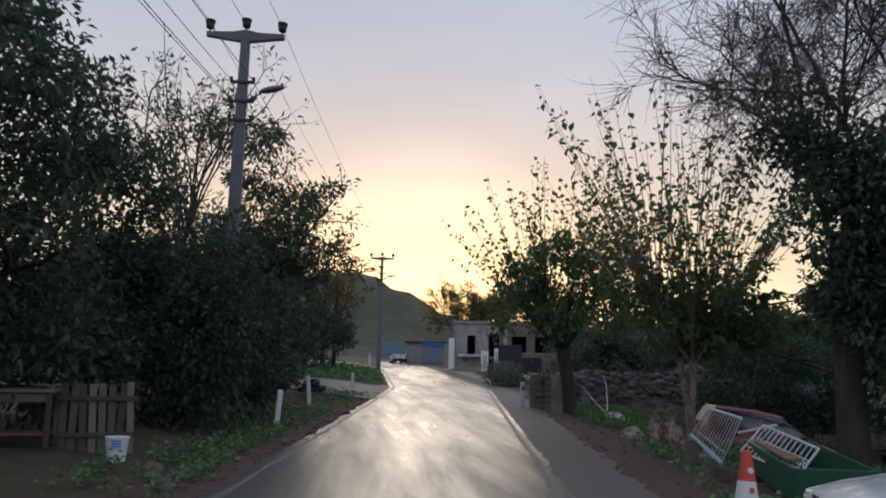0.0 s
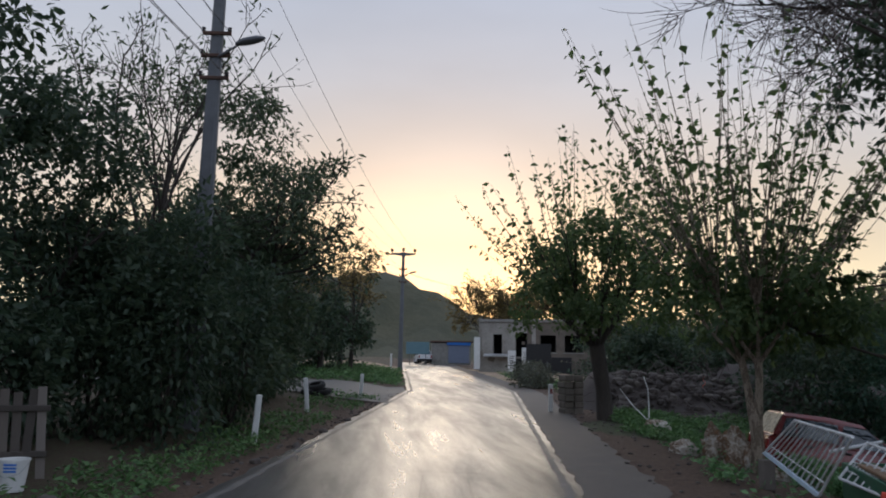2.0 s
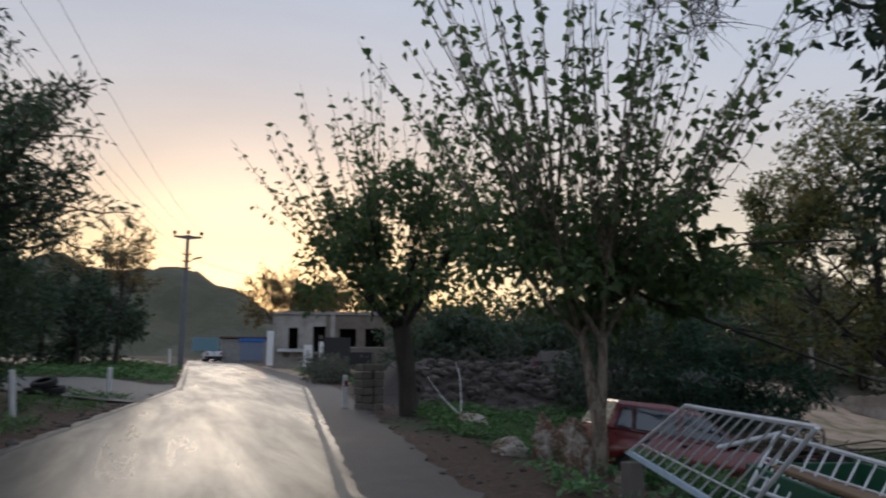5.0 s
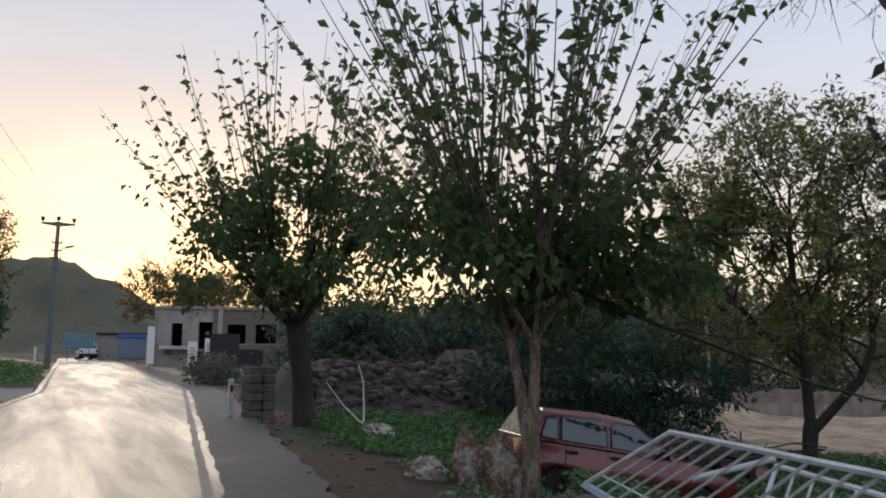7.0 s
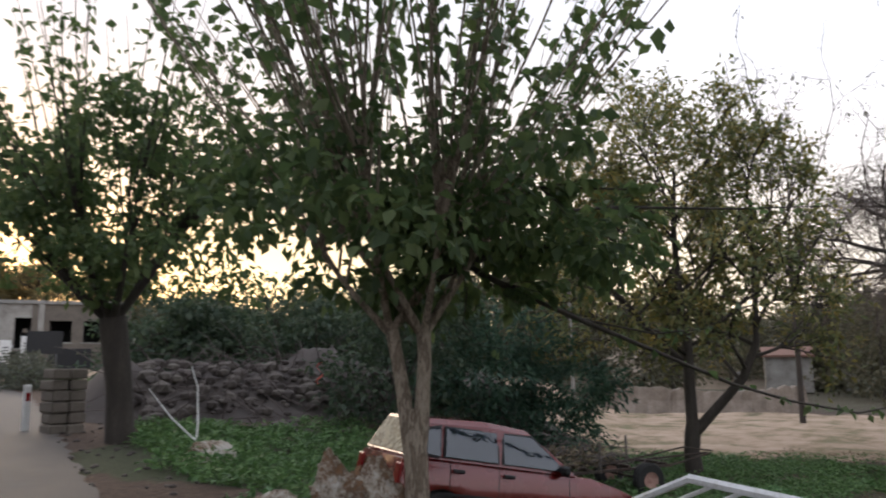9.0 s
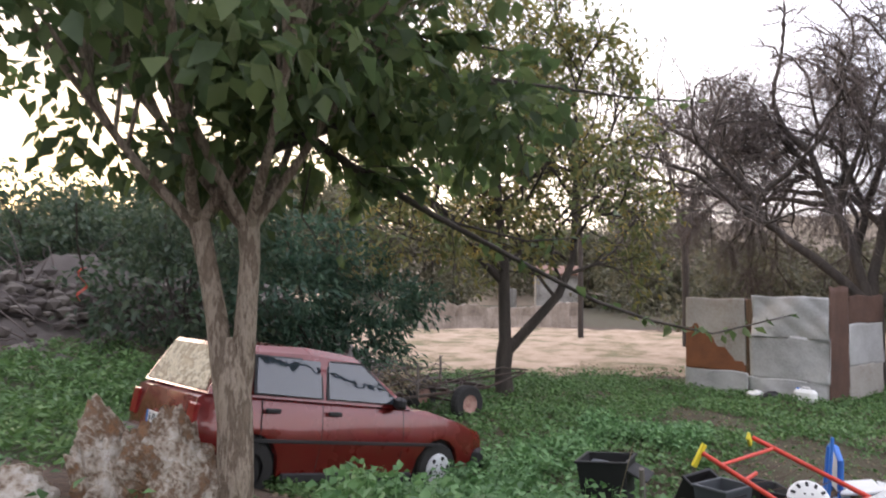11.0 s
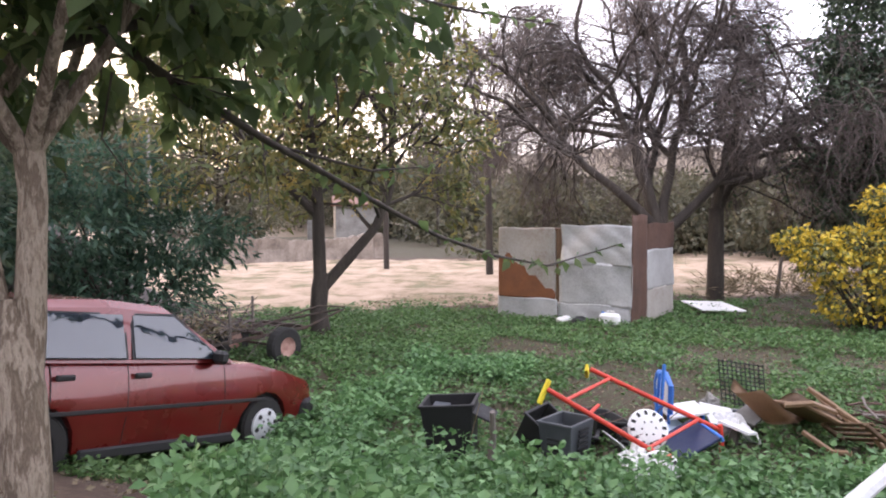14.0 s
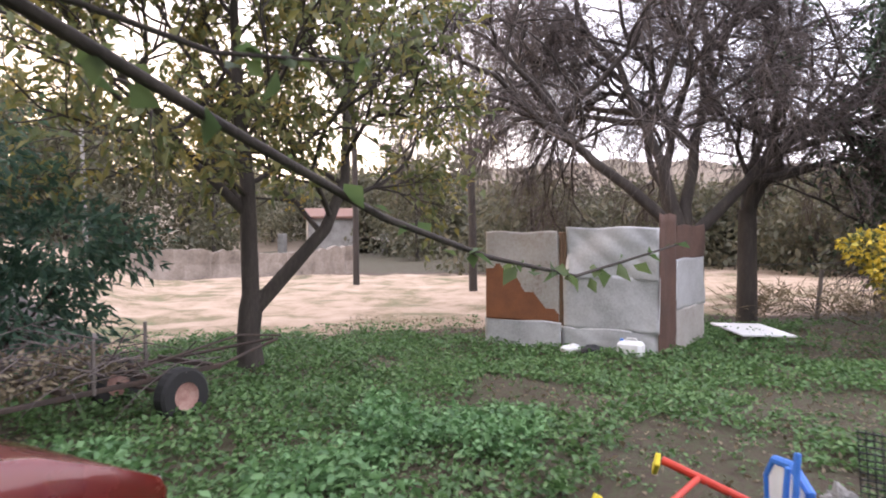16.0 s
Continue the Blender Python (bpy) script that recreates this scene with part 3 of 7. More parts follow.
# ---- plants ----
class Growth:
    """Collects branches as tubes and leaves as folded blades, and turns each into one mesh."""

    def __init__(self, seed):
        self.rng = np.random.default_rng(seed)
        self.v, self.f, self.tips = [], [], []
        self.leaf_v = []

    def tube(self, pts, radii, sides=6):
        start = len(self.v)
        pts = [np.asarray(p, float) for p in pts]
        a = None
        for i, p in enumerate(pts):
            d = pts[min(i + 1, len(pts) - 1)] - pts[max(i - 1, 0)]
            d = d / (np.linalg.norm(d) + 1e-9)
            if a is None:
                a = np.cross(d, (0.3, 0.8, 0.5))
            a = a - d * a.dot(d)
            a = a / (np.linalg.norm(a) + 1e-9)
            b = np.cross(d, a)
            for k in range(sides):
                q = 2 * math.pi * k / sides
                self.v.append(tuple(p + radii[i] * (math.cos(q) * a + math.sin(q) * b)))
        for i in range(len(pts) - 1):
            for k in range(sides):
                p = start + i * sides + k
                n = start + i * sides + (k + 1) % sides
                self.f.append((p, n, n + sides, p + sides))

    def branch(self, p, d, length, r, depth, spec, bend=0.0):
        """A branch with its children: spec gives segments, kids, angle, ratio, lift (upwards pull) and wander by depth."""
        rng = self.rng
        d = np.asarray(d, float)
        d = d / np.linalg.norm(d)
        segs = spec.get("segs", 4)
        pts, radii = [np.asarray(p, float)], [r]
        end = spec.get("taper", 0.55)
        for i in range(segs):
            d = d + rng.normal(0, spec.get("wander", 0.12), 3) + np.array([0, 0, spec["lift"][min(depth, len(spec["lift"]) - 1)]])
            d = d / np.linalg.norm(d)
            pts.append(pts[-1] + d * length / segs)
            radii.append(r * (1 - (1 - end) * (i + 1) / segs))
        self.tube(pts, radii, 8 if r > 0.06 else 5 if r > 0.02 else 3)
        kids = spec["kids"]
        if depth >= len(kids):
            self.tips.append((pts, d))
            return
        if depth >= spec.get("leaf_from", 99):
            self.tips.append((pts, d))
        for k in range(kids[depth]):
            f = 1.0 if k == 0 else rng.uniform(spec.get("from", 0.35), 1.0)
            j = f * segs
            i = min(int(j), segs - 1)
            q = pts[i] + (pts[i + 1] - pts[i]) * (j - i)
            along = pts[i + 1] - pts[i]
            along = along / np.linalg.norm(along)
            side = np.cross(along, rng.normal(0, 1, 3))
            side = side / (np.linalg.norm(side) + 1e-9)
            angle = radians(rng.normal(spec["angle"][min(depth, len(spec["angle"]) - 1)], 10)) * (0.5 if k == 0 else 1)
            nd = along * math.cos(angle) + side * math.sin(angle)
            self.branch(q, nd, length * spec["ratio"] * rng.uniform(0.75, 1.2), max(r * spec.get("thin", 0.6) * (1.1 if k == 0 else 0.9), 0.004), depth + 1, spec)

    def blades(self, where, along, size, width=0.5, droop=0.3, spread=0.6):
        """Leaf blades at places, roughly along directions: four corners each, folded along the midrib."""
        rng = self.rng
        n = len(where)
        if not n:
            return
        where, along = np.asarray(where, float), np.asarray(along, float)
        d = along + rng.normal(0, spread, (n, 3))
        d[:, 2] -= droop
        d /= np.linalg.norm(d, axis=1)[:, None] + 1e-9
        s = np.cross(d, rng.normal(0, 1, (n, 3)) * 0.7 + np.array([0, 0, 1.0]))
        s /= np.linalg.norm(s, axis=1)[:, None] + 1e-9
        u = np.cross(s, d)
        length = size * rng.uniform(0.6, 1.25, n)[:, None]
        w = length * width * 0.5
        base = where
        mid = base + d * length * 0.45
        quad = np.stack([base, mid + s * w + u * w * 0.35, base + d * length - u * length * 0.12, mid - s * w + u * w * 0.35], 1)
        self.leaf_v.append(quad.reshape(-1, 3))

    def dress(self, per, size, width=0.5, droop=0.3, spread=0.6, jitter=0.04, lo=0.0):
        """Leaves along every tip."""
        rng = self.rng
        where, along = [], []
        for pts, d in self.tips:
            pts = np.array(pts)
            f = rng.uniform(lo, 1, per) * (len(pts) - 1)
            i = np.minimum(f.astype(int), len(pts) - 2)
            seg = pts[i + 1] - pts[i]
            where.append(pts[i] + seg * (f - i)[:, None] + rng.normal(0, jitter, (per, 3)))
            along.append(seg / (np.linalg.norm(seg, axis=1)[:, None] + 1e-9) * 0.6)
        if where:
            self.blades(np.concatenate(where), np.concatenate(along), size, width, droop, spread)

    def lump(self, centre, radius, count, size, width=0.5, droop=0.3, shell=0.55):
        """A clump of leaves of uneven outline."""
        rng = self.rng
        d = rng.normal(0, 1, (count, 3))
        d /= np.linalg.norm(d, axis=1)[:, None]
        k = rng.uniform(0, 6, 3)
        ripple = 1 + 0.22 * np.sin(4 * d[:, 0] + k[0]) * np.sin(5 * d[:, 1] + k[1]) + 0.15 * np.sin(7 * d[:, 2] + k[2])
        r = rng.uniform(shell, 1.0, count) ** 0.6 * ripple
        where = np.asarray(centre) + d * r[:, None] * np.asarray(radius)
        self.blades(where, d * 0.7, size, width, droop)

    def wood(self, name, material, parent):
        if self.f:
            return raw(name, self.v, self.f, material, parent, shade=True)

    def leaves(self, name, material, parent=None, label=""):
        v = np.concatenate(self.leaf_v)
        self.leaf_v = []
        n = len(v) // 4
        mesh = bpy.data.meshes.new(name)
        mesh.vertices.add(n * 4)
        mesh.vertices.foreach_set("co", v.astype(np.float32).reshape(-1))
        base = np.arange(n)[:, None] * 4
        loops = (base + np.array([[0, 1, 2, 0, 2, 3]])).reshape(-1)
        mesh.loops.add(n * 6)
        mesh.loops.foreach_set("vertex_index", loops.astype(np.int32))
        mesh.polygons.add(n * 2)
        mesh.polygons.foreach_set("loop_start", np.arange(0, n * 6, 3, dtype=np.int32))
        mesh.update(calc_edges=True)
        return linked(name, mesh, material, parent, label)


def pollard(x, y, seed, height, trunk_r, lean, shoots, shoot_len, label, leafs=11, clumps=50, limbs=7, twin=False, low_r=(1.5, 1.5, 0.8), spread=0.55, bark=None):
    """A lopped mulberry: a bare trunk, thick stubs at one height, long upright leafy shoots and a leafy skirt."""
    g = Growth(seed)
    rng = g.rng
    z = gz(x, y) - 0.15
    base = np.array([0.0, 0, -0.15])
    top = np.array([lean[0], lean[1], height])
    if twin:
        k = trunk_r
        left_top, right_top = np.array([-0.05, 0.25, height + 0.05]), np.array([0.11, -0.04, height + 0.02])
        g.tube([base + (0, 0.02, -0.3), base + (0, 0, 0.05), (0.03, -0.05, 0.45), (0.03, -0.04, 0.85), (0.035, 0.0, 1.12), (0.04, 0.02, 1.3)], [k * 1.7, k * 1.3, k * 1.02, k * 0.96, k * 0.92, k * 0.55], 16)
        g.tube([(0.02, 0.02, 0.75), (0.01, 0.06, 1.1), (0.0, 0.11, 1.42), (-0.02, 0.18, 1.74), left_top], [k * 0.5, k * 0.66, k * 0.62, k * 0.56, k * 0.62], 14)
        g.tube([(0.05, -0.05, 0.75), (0.075, -0.05, 1.15), (0.09, -0.06, 1.48), (0.11, -0.06, 1.76), right_top], [k * 0.5, k * 0.66, k * 0.60, k * 0.57, k * 0.64], 14)
        heads = [left_top, right_top]
    else:
        g.tube([base, base + (0, 0, 0.2), (base + top) / 2 + (0.05, 0, 0), top], [trunk_r * 1.6, trunk_r * 1.15, trunk_r, trunk_r * 1.05], 12)
        heads = [top]
    ends = []
    for k in range(limbs):
        a = 2 * math.pi * (k + rng.uniform(-0.3, 0.3)) / limbs
        out = np.array([math.cos(a), math.sin(a), rng.uniform(0.6, 1.3)])
        p = heads[k % len(heads)]
        length = rng.uniform(0.5, 1.0)
        q = p + out * length * 0.6
        e = q + (out + (0, 0, 0.5)) * length * 0.5
        g.tube([p - (0, 0, 0.1), q, e], [trunk_r * 0.36, trunk_r * 0.26, trunk_r * 0.18], 8)
        ends.append((q, e, out))
    for k in range(shoots):
        q, e, out = ends[k % len(ends)]
        s = q + (e - q) * rng.uniform(0.2, 1.0)
        d = np.array([out[0] * spread, out[1] * spread, 0]) * rng.uniform(0.1, 1.6) + (*rng.normal(0, 0.16, 2), 1.0)
        length = shoot_len * rng.uniform(0.45, 1.1)
        pts = [s]
        d = d / np.linalg.norm(d)
        for i in range(5):
            d = d + rng.normal(0, 0.035, 3) + (0, 0, 0.03)
            d = d / np.linalg.norm(d)
            pts.append(pts[-1] + d * length / 5)
        g.tube(pts, [0.016, 0.014, 0.011, 0.009, 0.006, 0.003], 4)
        g.tips.append((pts, d))
    g.dress(leafs, 0.17, 0.62, 0.75, 0.75, 0.05, 0.15)
    for k in range(clumps):
        a = rng.uniform(0, 2 * math.pi)
        rad = math.sqrt(rng.uniform(0, 1))
        lift = rng.uniform(0, 1)
        c = top + (math.cos(a) * rad * low_r[0], math.sin(a) * rad * low_r[1], 0.05 + 0.25 * rad + (0.5 * (1 - rad) + lift) * low_r[2])
        g.lump(c, (0.42, 0.42, 0.34), 85, 0.15, 0.62, 0.6, 0.1)
    for p in heads:
        for k in range(9):
            g.lump(p + (*rng.normal(0, 0.32, 2), rng.uniform(0.22, 1.2)), (0.36, 0.36, 0.28), 70, 0.15, 0.62, 0.7, 0.1)
    ob = thing("tree", pose(x, y, z), label, "tree")
    g.wood("trunk", bark or M_BARK_PALE, ob)
    g.leaves("crown", M_MULBERRY, ob)
    return ob


def leafy(x, y, seed, height, crown, trunk_r, material, label, leaf=0.14, per=26, kids=(5, 4, 4), bark=None, lift=(0.05, 0.0, -0.03), angle=(45, 45, 50), fill=(), width=0.5, droop=0.35, clear=0.35, name="tree", ratio=0.62, jitter=0.1):
    """A spreading tree: tapered trunk, limbs, twigs and leaves; fill adds clumps (centre, radius, count)."""
    g = Growth(seed)
    z = gz(x, y) - 0.15
    trunk = height * clear
    g.tube([(0, 0, -0.2), (0, 0, 0.15), (0.05, 0.03, trunk * 0.5), (0.0, 0.06, trunk)], [trunk_r * 1.6, trunk_r * 1.15, trunk_r, trunk_r * 0.85], 10)
    spec = dict(kids=kids, angle=angle, ratio=ratio, lift=lift, segs=4, wander=0.13, thin=0.6)
    limbs = max(kids[0], 3)
    for k in range(limbs):
        a = 2 * math.pi * (k + g.rng.uniform(-0.25, 0.25)) / limbs
        d = (math.cos(a) * crown / height * 2.2, math.sin(a) * crown / height * 2.2, g.rng.uniform(0.6, 1.3))
        g.branch((0, 0.04, trunk * g.rng.uniform(0.75, 1.0)), d, height * 0.30, trunk_r * 0.42, 0, spec)
    if per:
        g.dress(max(4, per * 2 // 5), leaf, width, droop, 0.7, jitter)
    for c, r, count in fill:
        for k in range(max(1, count // 110)):
            d = g.rng.normal(0, 1, 3)
            d = d / np.linalg.norm(d) * g.rng.uniform(0.35, 1.0)
            size = g.rng.uniform(0.26, 0.44)
            g.lump(np.asarray(c) + d * np.asarray(r), np.asarray(r) * size, 110, leaf, width, droop, 0.1)
    ob = thing(name, pose(x, y, z), label, "tree")
    g.wood("trunk", bark or M_BARK_DARK, ob)
    if g.leaf_v:
        g.leaves("crown", material, ob)
    return ob


def bush(x, y, seed, lumps, leaf, material, label, stems=7, width=0.5, name="bush", droop=0.3, spot=None, z=None, category="bush"):
    """Stems from one root and clumps of leaves; spot adds a second leaf material (material, count, size)."""
    g = Growth(seed)
    root = (gz(x, y) if z is None else z) - 0.08
    for k in range(stems):
        c, r, _ = lumps[k % len(lumps)]
        tip = np.asarray(c) + g.rng.normal(0, 0.3, 3) * np.asarray(r)
        tip[2] = max(tip[2], 0.1)
        mid = tip * 0.5 + g.rng.normal(0, 0.08, 3)
        g.tube([(0.1 * g.rng.normal(), 0.1 * g.rng.normal(), 0), mid, tip], [0.035, 0.022, 0.008], 5)
    for c, r, count in lumps:
        g.lump(c, r, count, leaf, width, droop, 0.35)
    ob = thing(name, pose(x, y, root), label, category)
    g.wood("stem", M_BARK_DARK, ob)
    g.leaves("foliage", material, ob)
    if spot:
        for c, r, count in lumps:
            g.lump(c, np.asarray(r) * 1.04, max(1, int(spot[1] * count)), spot[2], 0.7, 0.2, 0.8)
        g.leaves("blossom", spot[0], ob)
    return ob


def bare(x, y, seed, height, trunk_r, label, kids, angle, lift, ratio, twigs=0, twig_len=1.0, hang=-0.12, heads=((0, 0, 1, 1.0),), wood=None, clear=0.25, wander=0.16, leaf=None, limb=0.62):
    """A leafless tree: dark forked limbs and very many fine twigs."""
    g = Growth(seed)
    z = gz(x, y) - 0.15
    spec = dict(kids=kids, angle=angle, ratio=ratio, lift=lift, segs=5, wander=wander, thin=0.62)
    g.tube([(0, 0, -0.2), (0, 0, 0.2), (0.03, 0, height * clear)], [trunk_r * 1.5, trunk_r * 1.2, trunk_r], 12)
    for dx, dy, dz, f in heads:
        g.branch((0.03, 0, height * clear * 0.93), (dx, dy, dz), height * 0.36 * f, trunk_r * limb, 0, spec)
    ob = thing("tree", pose(x, y, z), label, "tree")
    g.wood("trunk", M_BARK_DARK, ob)
    rng = g.rng
    fine = Growth(seed + 1)
    for pts, d in g.tips:
        for k in range(twigs):
            i = rng.integers(0, len(pts) - 1)
            p = pts[i] + (pts[i + 1] - pts[i]) * rng.uniform(0, 1)
            q = d * 0.5 + rng.normal(0, 0.6, 3)
            q = q / np.linalg.norm(q)
            line = [p]
            length = twig_len * rng.uniform(0.4, 1.2)
            for s in range(3):
                q = q + (0, 0, hang) + rng.normal(0, 0.12, 3)
                q = q / np.linalg.norm(q)
                line.append(line[-1] + q * length / 3)
            fine.tube(line, [0.007, 0.006, 0.004, 0.0025], 3)
    if leaf:
        for c, r, count in leaf[1]:
            for k in range(count):
                d = rng.normal(0, 1, 3)
                d = d / np.linalg.norm(d) * rng.uniform(0.2, 1.0)
                g.lump(np.asarray(c) + d * np.asarray(r), (0.45, 0.45, 0.35), 70, 0.13, 0.5, 0.4, 0.1)
        g.leaves("foliage", leaf[0], ob)
    if fine.f:
        fine.wood("crown", M_TWIG, ob)
    return ob


# ---- trees along the right of the road ----
car_tree = pollard(7.19, 15.66, 11, 2.02, 0.108, (0.0, 0.0), 120, 5.2, "lopped mulberry with twin pale trunk beside a red car", leafs=22, clumps=34, limbs=10, twin=True, low_r=(1.8, 1.8, 1.25), spread=0.62)
road_tree = pollard(6.6, 22.2, 12, 2.0, 0.19, (-0.2, 0.0), 90, 4.6, "lopped leafy mulberry standing beside the road", leafs=30, clumps=64, limbs=8, low_r=(2.1, 2.1, 2.6), spread=0.7, bark=M_BARK_DARK)


def make_low_branch():
    """The long drooping limbs of the mulberry that reach out over the yard."""
    g = Growth(14)
    rng = g.rng
    runs = [
        ([(0.33, 0.02, 2.49), (0.66, 0.04, 2.65), (1.03, -0.04, 2.47), (1.77, -0.23, 2.16), (2.56, -0.51, 1.83), (3.28, -0.86, 1.49), (3.76, -1.19, 1.31), (4.27, -1.56, 1.19), (4.91, -2.15, 1.37)], 0.040, 44),
        ([(1.89, -0.24, 2.13), (2.43, -0.67, 1.98), (2.80, -0.96, 2.02), (3.13, -1.16, 2.22)], 0.014, 16),
        ([(0.33, 0.02, 2.49), (1.12, -0.19, 2.85), (1.87, -0.35, 2.81), (2.68, -0.64, 2.68)], 0.034, 64),
        ([(0.33, 0.03, 2.58), (1.09, -0.09, 3.12), (2.00, -0.55, 3.23), (3.01, -1.24, 3.19), (3.72, -1.77, 3.20)], 0.030, 18),
        ([(0.60, -0.08, 2.41), (0.63, 0.03, 2.08), (0.85, 0.03, 1.86), (1.23, -0.08, 1.82)], 0.007, 3),
        ([(0.40, 0.10, 2.55), (1.40, 0.25, 2.90), (2.30, 0.20, 2.85), (3.00, 0.05, 2.62)], 0.029, 80),
        ([(0.19, 0.08, 2.56), (0.46, -0.18, 2.99), (1.10, -0.54, 3.34), (1.90, -1.02, 3.31)], 0.030, 56),
    ]
    hang = np.array([-2.56, -3.01, 1.75])  # the limbs spread outwards from here
    for pts, r, n in runs:
        count = len(pts)
        pts = [tuple(hang + (np.array(p) - hang) * (1 + 0.055 * max(0.0, p[0] - 0.4) ** 1.1)) for p in pts]
        g.tube(pts, [r * (1 - 0.8 * i / (count - 1)) for i in range(count)], 7)
        a = np.array(pts)
        f = rng.uniform(0.25, 1, n) ** 0.8 * (count - 1)
        i = np.minimum(f.astype(int), count - 2)
        seg = a[i + 1] - a[i]
        g.blades(a[i] + seg * (f - i)[:, None] + rng.normal(0, 0.03, (n, 3)), seg * 0.8, 0.145, 0.66, 0.55, 0.85)
        if r > 0.025:
            for k in range(13):
                j = rng.integers(1, 3)
                d = np.array(pts[j + 1]) - np.array(pts[j])
                d = d / np.linalg.norm(d) + rng.normal(0, 0.5, 3)
                tip = np.array(pts[j]) + d * rng.uniform(0.25, 0.6)
                if tip[2] < 2.05:
                    continue
                g.tube([pts[j], tip], [0.008, 0.003], 4)
                m = 12
                g.blades(np.array(pts[j]) + (tip - np.array(pts[j])) * rng.uniform(0.3, 1, (m, 1)), np.tile(d, (m, 1)), 0.16, 0.66, 0.8, 0.7)
    g.wood("branch", M_BARK_DARK, car_tree)
    g.leaves("foliage", M_MULBERRY, car_tree)


make_low_branch()
for dx, dy, dz, turn in ((0.75, -0.55, 3.35, 30), (-0.55, 0.65, 1.62, 70)):
    ribbon = thing("ribbon", pose(7.19 + dx, 15.66 + dy, dz, 4, 8, turn), "torn red plastic strip caught on a mulberry twig", "ribbon")
    bm = bmesh.new()
    rows = [[bm.verts.new((w + 0.02 * math.sin(5 * f), 0.03 * math.sin(9 * f + w * 20), -0.2 * f)) for w in (-0.022, 0.0, 0.022)] for f in (k / 8 for k in range(9))]
    for r0, r1 in zip(rows, rows[1:]):
        for k in range(2):
            bm.faces.new((r0[k], r0[k + 1], r1[k + 1], r1[k]))
    bmesh.ops.solidify(bm, geom=list(bm.faces), thickness=0.002)
    part("strip", bm, M_CONERED, ribbon)
    part("twig", rod([(0, 0, -0.02), (-0.10, 0.06, 0.12), (-0.22, 0.10, 0.34)], 0.006, 5), M_BARK_DARK, ribbon)


# ---- trees left of the road ----
leafy(-6.2, 12.0, 21, 7.6, 3.4, 0.22, M_DARKLEAF, "tall dark broad-leaved tree over a fence", leaf=0.17, per=34, clear=0.22,
      fill=[((0.6, 0, 2.4), (2.0, 1.9, 1.5), 4200), ((1.0, -0.6, 4.6), (1.9, 1.9, 1.6), 4200), ((0.4, 0, 6.1), (2.1, 2.0, 1.5), 4200), ((-1.6, 1, 4.6), (2.2, 2.2, 2.6), 4200)])
leafy(-5.2, 16.5, 22, 5.6, 2.4, 0.18, M_DARKLEAF, "dark broad-leaved tree behind the roadside bushes", leaf=0.16, per=30, clear=0.25,
      fill=[((0.8, 0.2, 2.6), (1.7, 1.7, 1.6), 3600), ((0.4, -0.5, 4.6), (1.8, 1.7, 1.5), 3400), ((-0.3, 0, 5.5), (1.4, 1.5, 1.0), 2200)])
leafy(-4.15, 20.0, 23, 10.2, 1.5, 0.12, M_PINNATE, "slender feathery tree with thin open crown", leaf=0.20, per=16, kids=(5, 3, 3), lift=(0.10, 0.06, 0.03), angle=(28, 35, 40), width=0.34, droop=0.15)
leafy(-2.75, 23.2, 24, 8.4, 2.2, 0.16, M_PINNATE, "feathery leaved tree leaning towards the road", leaf=0.21, per=30, kids=(6, 4, 4), width=0.36, droop=0.2, clear=0.25,
      fill=[((0.4, 0, 2.4), (1.6, 1.7, 1.4), 3000), ((0.4, 0, 4.4), (1.8, 1.8, 1.3), 2800), ((0.9, 0.2, 6.3), (1.7, 1.6, 1.1), 1900), ((-0.5, 0, 7.8), (1.5, 1.5, 0.9), 1300)])
leafy(-3.4, 26.6, 25, 7.0, 2.8, 0.16, M_DARKLEAF, "dense dark tree by the side road", leaf=0.18, per=26,
      fill=[((0.8, 0, 2.2), (1.8, 1.8, 1.4), 2200), ((0.9, 0, 4.2), (1.7, 1.7, 1.4), 1800)])
for k, (bx, by, h, n) in enumerate([(-4.4, 13.8, 1.9, 2200), (-3.6, 15.6, 2.2, 2400), (-3.3, 18.2, 2.4, 2600), (-2.9, 20.6, 2.4, 2600), (-2.3, 23.0, 2.2, 2200), (-2.4, 25.4, 2.0, 2000), (-8.0, 9.5, 3.0, 2600), (-2.6, 15.7, 3.6, 3000), (-2.0, 18.0, 3.0, 2600)]):
    bush(bx, by, 30 + k, [((0, 0, h * 0.5), (1.1, 1.2, h * 0.5), n), ((0.2, 0.7, h * 0.85), (0.8, 0.8, h * 0.35), n // 2)], 0.15, M_DARKLEAF, "dark leafy roadside bush under the trees")

# ---- woods and hill beyond the side road ----
for k, (bx, by, h, r) in enumerate([(-4.5, 40, 6.0, 2.6), (-2.2, 45, 5.6, 2.4), (-7, 46, 7.5, 3.0), (-1.4, 51, 5.0, 2.2), (-5.0, 55, 7.0, 3.0), (-10, 38, 7.5, 3.2)]):
    leafy(bx, by, 50 + k, h, r, 0.16, M_DARKLEAF, "dark tree on the far side of the side road", leaf=0.26, per=20, kids=(5, 3, 3),
          fill=[((0, 0, h * 0.3), (r * 0.8, r * 0.8, h * 0.28), 1300), ((0, 0, h * 0.6), (r * 0.75, r * 0.75, h * 0.26), 1200)])
leafy(-0.6, 47, 58, 8.2, 2.2, 0.12, M_SUNNY, "half-bare tree catching the evening light", leaf=0.18, per=22, kids=(5, 4, 4), lift=(0.08, 0.04, 0.02), angle=(30, 35, 40))
